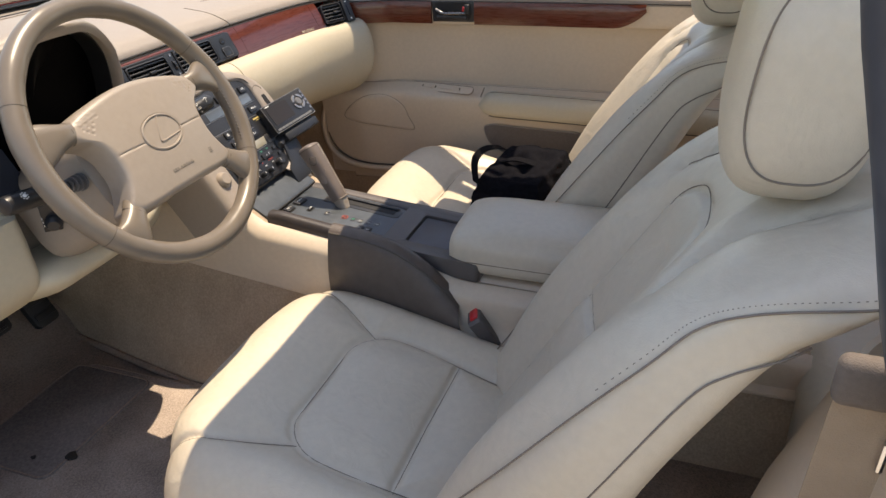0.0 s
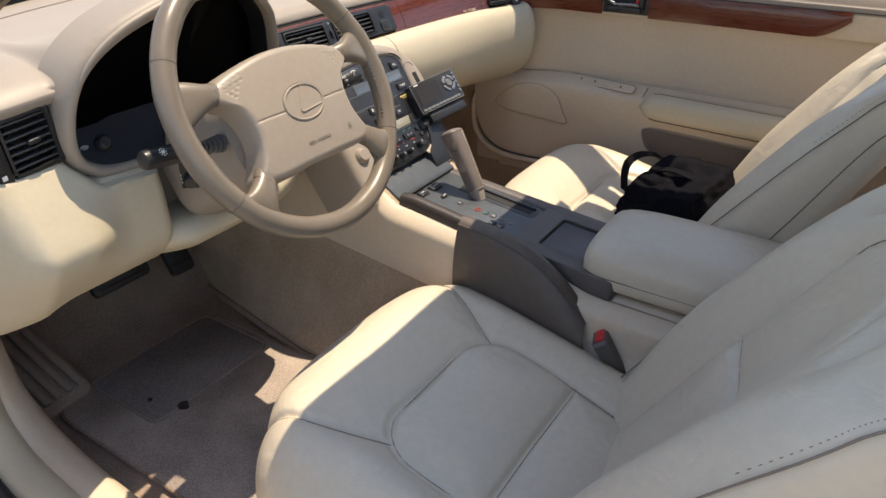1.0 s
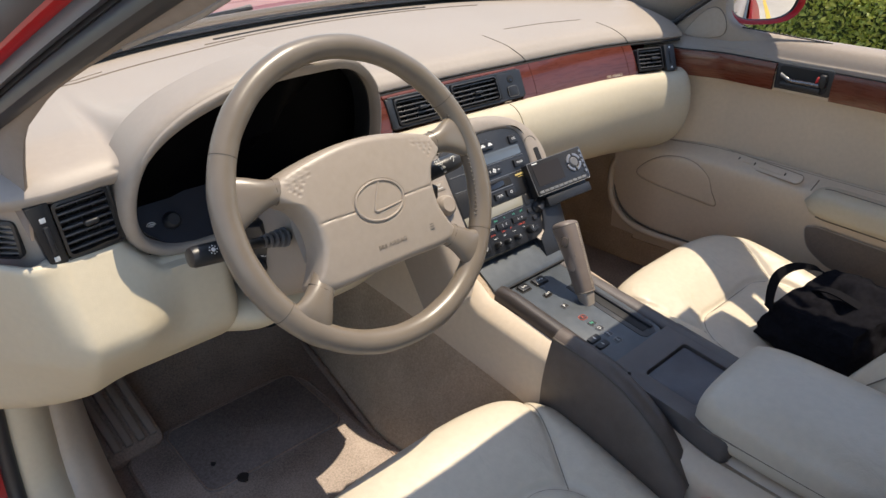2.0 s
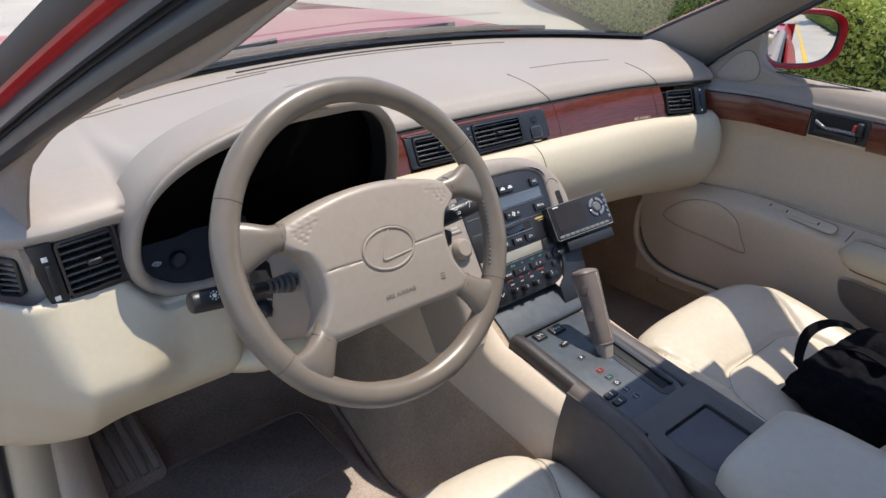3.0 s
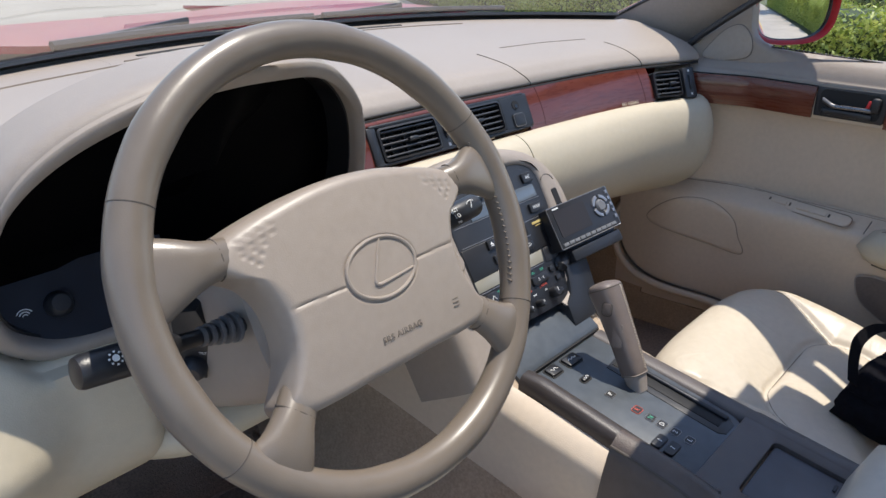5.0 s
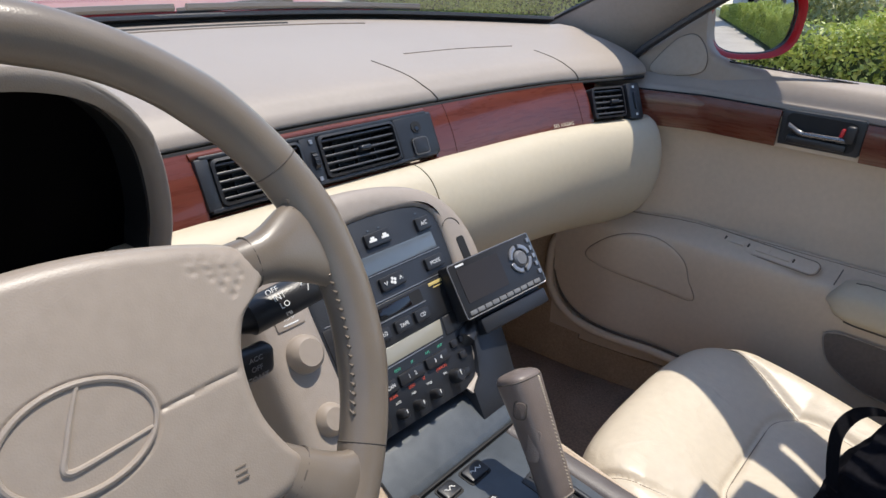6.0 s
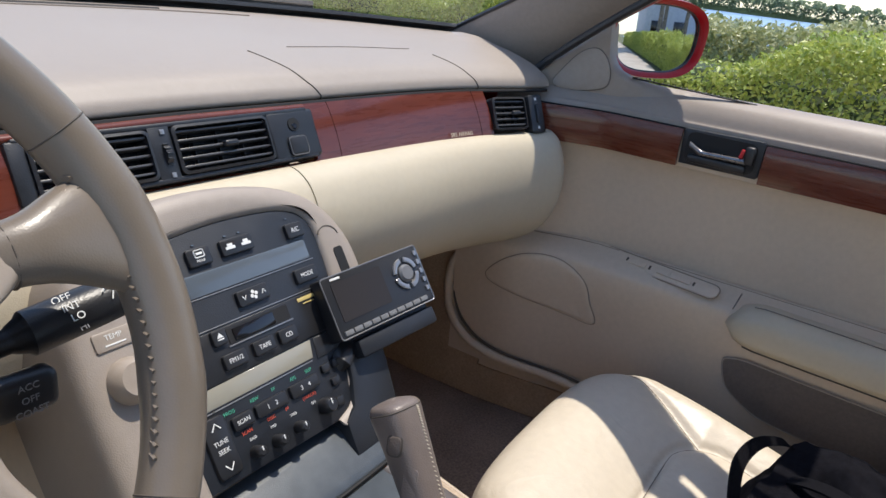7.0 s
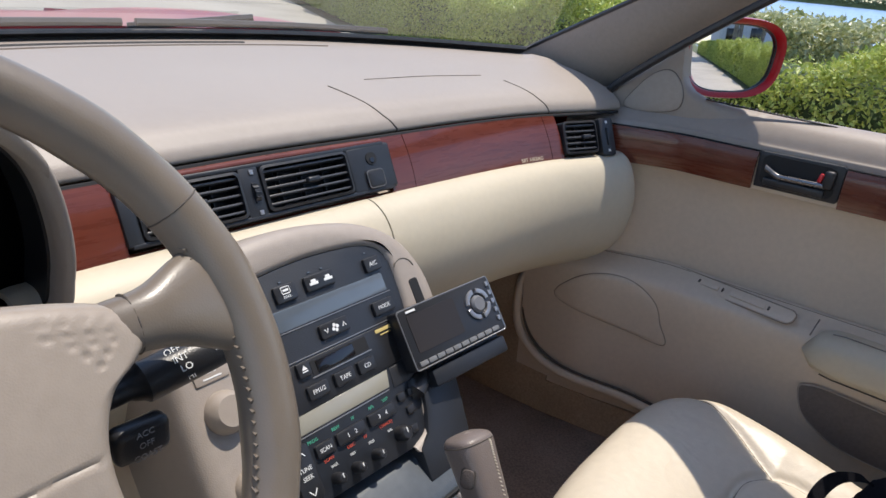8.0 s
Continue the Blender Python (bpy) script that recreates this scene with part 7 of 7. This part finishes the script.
for y in SAIL_Y:
    h = float(np.interp(y, TOP_Y, TOP_Z))
    w = min(1.0, max(0.0, (y + 0.02) / 0.135))
    w = w * w * (3 - 2 * w)
    xf = 0.682 + 0.14 * (0.25 - y)
    flat_ = [(xf, 0.832 + (h - 0.010 - 0.832) * t) for t in np.linspace(0, 1, 11)] + [(xf + 0.010 - 0.010 * math.cos(q), h - 0.010 + 0.010 * math.sin(q)) for q in np.linspace(0.26, 1.57, 5)] + [(xf + 0.022, h - 0.001), (xf + 0.036, h - 0.006)]
    sink = 0.0022 * (1 - min(1.0, w / 0.25))
    rows.append([(w * fx + (1 - w) * sx + sink, y, w * fz + (1 - w) * (sz + rise(y)) - sink) for (fx, fz), (sx, sz) in zip(flat_, SILL)])
part("sail_panel", sheet(rows), M_SILL, door, "taupe panel that sweeps up to the mirror", 80)
TW = spline([(0.028, 0.858), (0.042, 0.885), (0.066, 0.912), (0.090, 0.920), (0.108, 0.905), (0.116, 0.880), (0.106, 0.862), (0.060, 0.853)], 40, closed=True)
tw = part("tweeter_cover", prism([(a, b) for a, b in TW], 0.003, 0.0075, T, 0.0015), M_TRIM, door, "taupe tweeter grille")
part("tweeter_gap", tube([tuple(T @ Vector((a, b, 0.0042))) for a, b in TW], 0.0010, 6, closed=True), M_GROOVE, door)

# ---- door mirror ----
mir = thing("door_mirror", (0.85, 0.11, 0.88), "red door mirror with clear mirror glass", "door mirror")
nrm = Vector((-0.515, -0.855, 0.030)).normalized()
MU = Vector((0, 0, 1)).cross(nrm).normalized()
MM = basis((0.791, 0.104, 0.9425), tuple(MU), tuple(nrm.cross(MU)))
mo = []
for a in np.linspace(0, 2 * math.pi, 64, False):
    c_, s_ = math.cos(a), math.sin(a)
    k_ = (abs(c_) ** 2.9 + abs(s_) ** 2.9) ** (-1 / 2.9)
    mo.append((0.100 * k_ * c_ * (1 + 0.06 * s_), 0.062 * k_ * s_))
rows = []
for sc_, z in ((0.10, -0.085), (0.45, -0.080), (0.75, -0.066), (0.93, -0.040), (1.0, -0.012), (1.0, 0.0), (0.975, 0.007), (0.90, 0.006), (0.845, 0.002), (0.835, -0.006)):
    rows.append([tuple(MM @ Vector((x * sc_, y * sc_, z))) for x, y in mo])
part("housing", sheet(rows, closed=True, cap=True), M_PAINT, mir, "glossy red mirror housing", 60)
part("mirror_glass", sheet([[tuple(MM @ Vector((x * 0.84 * q, y * 0.835 * q, -0.001 - ((x * q) ** 2 + (y * q) ** 2) / 4.6))) for x, y in mo] for q in (1.0, 0.85, 0.7, 0.55, 0.4, 0.25, 0.1, 0.01)], closed=True, cap=True), M_MIRROR, mir, "slightly domed mirror glass", 80)
part("glass_rim", tube([tuple(MM @ Vector((x * 0.84, y * 0.835, -0.001))) for x, y in mo], 0.0018, 6, closed=True), M_BLACK, mir)
part("foot", tube([(0.755, 0.15, 0.880), (0.775, 0.15, 0.890), (0.80, 0.145, 0.905)], [0.024, 0.022, 0.02], 14, flat=0.6), M_PAINT, mir, "red mirror foot")


# ---- driver's door, standing wide open ----
dd = thing("driver_door", (-0.83, 0.34, 0.30), "red driver's door standing wide open, beige vinyl inside", "car door")
DM = basis((-0.83 - 1.29 * 0.80, 0.34 - 1.29 * 0.60, 0.0), (0.80, 0.60, 0.0), (0, 0, 1))
part("skin", prism([(0.02, 0.28), (0.02, 0.86), (0.10, 0.885), (1.22, 0.895), (1.28, 0.84), (1.27, 0.45), (1.20, 0.30), (1.10, 0.28)], -0.075, -0.02, DM, 0.01), M_PAINT, dd, "glossy red outer skin")
part("inner_panel", prism([(0.05, 0.31), (0.05, 0.84), (0.12, 0.870), (1.18, 0.880), (1.24, 0.83), (1.23, 0.46), (1.17, 0.33)], -0.018, 0.006, DM, 0.012, 3), M_DOOR, dd, "beige vinyl inner panel")
part("wood_trim", prism(rounded(0.86, 0.056, 0.012, 4, 0.52, 0.80), 0.004, 0.014, DM, 0.004), M_WOOD, dd)
part("armrest", rbox((0.70, 0.585, 0.025), (0.62, 0.055, 0.06), 0.022, DM, 3), M_CREAM, dd, "padded cream armrest")
part("map_pocket", prism(rounded(0.60, 0.09, 0.02, 4, 0.60, 0.43), 0.004, 0.020, DM, 0.004), M_POCKET, dd)


# ---- hedge, water and distance ----
def leaf_material(name, a, b):
    m = bpy.data.materials.new(name)
    m.use_nodes = True
    n, link = m.node_tree.nodes, m.node_tree.links.new
    bs = n["Principled BSDF"]
    geo, ramp = n.new("ShaderNodeNewGeometry"), n.new("ShaderNodeMix")
    ramp.data_type = "RGBA"
    ramp.inputs["A"].default_value, ramp.inputs["B"].default_value = (*a, 1), (*b, 1)
    link(geo.outputs["Random Per Island"], ramp.inputs["Factor"])
    link(ramp.outputs["Result"], bs.inputs["Base Color"])
    bs.inputs["Roughness"].default_value = 0.38
    bs.inputs["Subsurface Weight"].default_value = 0.0
    tr = n.new("ShaderNodeBsdfTranslucent")
    link(ramp.outputs["Result"], tr.inputs["Color"])
    mx = n.new("ShaderNodeMixShader")
    mx.inputs[0].default_value = 0.35
    link(bs.outputs[0], mx.inputs[1])
    link(tr.outputs[0], mx.inputs[2])
    link(mx.outputs[0], n["Material Output"].inputs[0])
    return m


def foliage(name, mat, x0, x1, y0_, y1_, z0, z1, count, size, seed, label, category="hedge", lump=0.12):
    rng = np.random.default_rng(seed)
    y = rng.uniform(y0_, y1_, count)
    face_ = rng.random(count)
    top_h = z1 + lump * np.sin(y * 2.1 + seed) + lump * 0.6 * np.sin(y * 5.3 + 1.0) + rng.normal(0, 0.03, count)
    x = np.where(face_ < 0.55, rng.uniform(x0, x1, count), x0 + np.abs(rng.normal(0, 0.10, count)))
    z = np.where(face_ < 0.55, top_h - np.abs(rng.normal(0, 0.07, count)), rng.uniform(z0, 1, count) * (top_h - z0) + z0)
    x = x + 0.10 * np.sin(y * 3.1) * (z / z1)
    if x0 < 50:
        x = x + np.array([verge(q) for q in y])
    d = rng.normal(0, 1, (count, 3))
    d[:, 2] += 0.5
    d /= np.linalg.norm(d, axis=1)[:, None]
    u = np.cross(d, rng.normal(0, 1, (count, 3)))
    u /= np.linalg.norm(u, axis=1)[:, None]
    v = np.cross(d, u)
    s = (size * rng.uniform(0.6, 1.3, count))[:, None]
    c = np.stack([x, y, z], 1)
    quad = np.stack([c - u * s, c - v * s * 0.5 + d * s * 0.12, c + u * s, c + v * s * 0.5 + d * s * 0.12], 1)
    verts = quad.reshape(-1, 3).tolist()
    faces = np.arange(4 * count).reshape(-1, 4).tolist()
    me = bpy.data.meshes.new(name)
    me.from_pydata(verts, [], faces)
    me.materials.append(mat)
    ob = new(name, me)
    return tagged(ob, label, category, kind="stuff")


M_LEAF = leaf_material("hedge_leaf", (0.23, 0.30, 0.045), (0.52, 0.56, 0.15))
M_LEAF2 = leaf_material("shrub_leaf", (0.22, 0.245, 0.07), (0.56, 0.55, 0.31))
# far leaves brightened and greyed, distance haze mixed into their colour
M_TREE = leaf_material("hazy_far_leaf", (0.17, 0.22, 0.12), (0.28, 0.34, 0.20))
# solid dark green cores, the shade between the leaves put into their colour
M_CORE = material("hedge_inner_shade", (0.045, 0.07, 0.018), 0.9, vary=0.4, scale=30)
solid("hedge_core", sheet([[(3.5 + dx + verge(y), y, z) for dx, z in ((-0.35, 0.0), (-0.35, 0.56), (-0.23, 0.68), (0.23, 0.68), (0.35, 0.56), (0.35, 0.0))] for y in np.linspace(-10, 15, 60)], closed=True, cap=True), M_CORE, "dark solid core standing for the shade inside the hedge", "hedge", "stuff")
foliage("hedge", M_LEAF, 3.0, 4.0, -9, 13, 0.03, 0.84, 250000, 0.0175, 3, "bright green clipped hedge beside the road")
foliage("hedge", M_LEAF, 3.0, 4.0, -34, -9, 0.03, 0.95, 45000, 0.045, 5, "bright green hedge running on behind the car")
solid("hedge_core", sheet([[(3.5 + dx + verge(y), y, z) for dx, z in ((-0.35, 0.0), (-0.35, 0.56), (-0.23, 0.68), (0.23, 0.68), (0.35, 0.56), (0.35, 0.0))] for y in np.linspace(-34, -10, 60)], closed=True, cap=True), M_CORE, "dark solid core standing for the shade inside the hedge", "hedge", "stuff")
solid("shrub_core", sheet([[(5.5 + dx + verge(y), y, z) for dx, z in ((-0.65, 0.0), (-0.65, 0.60), (-0.53, 0.72), (0.53, 0.72), (0.65, 0.60), (0.65, 0.0))] for y in np.linspace(-19, 27, 60)], closed=True, cap=True), M_CORE, "dark solid core standing for the shade inside the taller shrubs", "shrub", "stuff")
foliage("shrubs", M_LEAF2, 4.6, 6.4, -8, 22, 0.2, 0.90, 130000, 0.026, 8, "taller grey-green shrubs behind the hedge", "shrub", 0.05)

# water, far shore, building and palms
M_WATER = material("calm_water", (0.12, 0.22, 0.38), 0.3, vary=0.2, scale=2, big=0.3)
solid("water", prism([(9, -160), (140, -160), (140, 200), (125, 200), (9.2, 2)], -0.016, -0.010), M_WATER, "pale blue calm water beyond the shrubs", "water", "structure")
solid("far_bank", rbox((150, 20, 0.4), (13, 420, 1.2), 0.3), material("grassy_bank", (0.16, 0.20, 0.10), 0.9, vary=0.3, scale=1, big=0.1), "dark far bank of the water", "bank", "stuff")
foliage("far_trees", M_TREE, 143, 156, -180, 220, 0.2, 2.8, 60000, 0.35, 21, "far line of trees on the other bank", "trees", 0.5)
M_WALL = material("grey_render", (0.42, 0.45, 0.50), 0.8, vary=0.08, scale=3)
bld = thing("building", (14, -36, 0), "grey flat-roofed building with dark windows", "building")
part("wall", rbox((14, -36, 2.9), (18, 9, 5.8), 0.05), M_WALL, bld)
part("roof", rbox((14, -36, 5.95), (18.6, 9.6, 0.3), 0.05), M_WALL, bld)
for k in range(6):
    for z in (1.7, 4.4):
        w = part("window", rbox((6.5 + 2.9 * k, -31.46, z), (1.5, 0.12, 1.2), 0.02), M_GLOSS, bld)
for k, (x, y, h) in enumerate(((4.6, -20, 9), (5.6, -23, 10), (7.4, -22, 9.5), (9.8, -25, 10))):
    pm = thing("palm_tree", (x, y, 0), "tall palm with a bare grey trunk", "palm tree")
    part("trunk", tube([(x, y, 0), (x + 0.1, y, h * 0.5), (x + 0.25, y, h)], [0.2, 0.15, 0.12], 10), material("palm_bark", (0.20, 0.17, 0.13), 0.9, vary=0.3, scale=8) if k == 0 else bpy.data.materials["palm_bark"], pm)
    cb = []
    for a in np.linspace(0, 6.28, 13, False):
        c = spline([(0, 0, 0), (0.9, 0, 0.5), (1.8, 0, 0.2), (2.5, 0, -0.7)], 9)
        rows = []
        for i, q in enumerate(c):
            wd = 0.32 * math.sin(math.pi * (0.12 + 0.85 * i / 8))
            rows.append([(x + 0.25 + q[0] * math.cos(a) - s_ * wd * math.sin(a), y + q[0] * math.sin(a) + s_ * wd * math.cos(a), h + q[2] - abs(s_) * 0.12) for s_ in (-1, 0, 1)])
        cb.append(sheet(rows))
    part("crown", merge(*cb), M_TREE, pm)
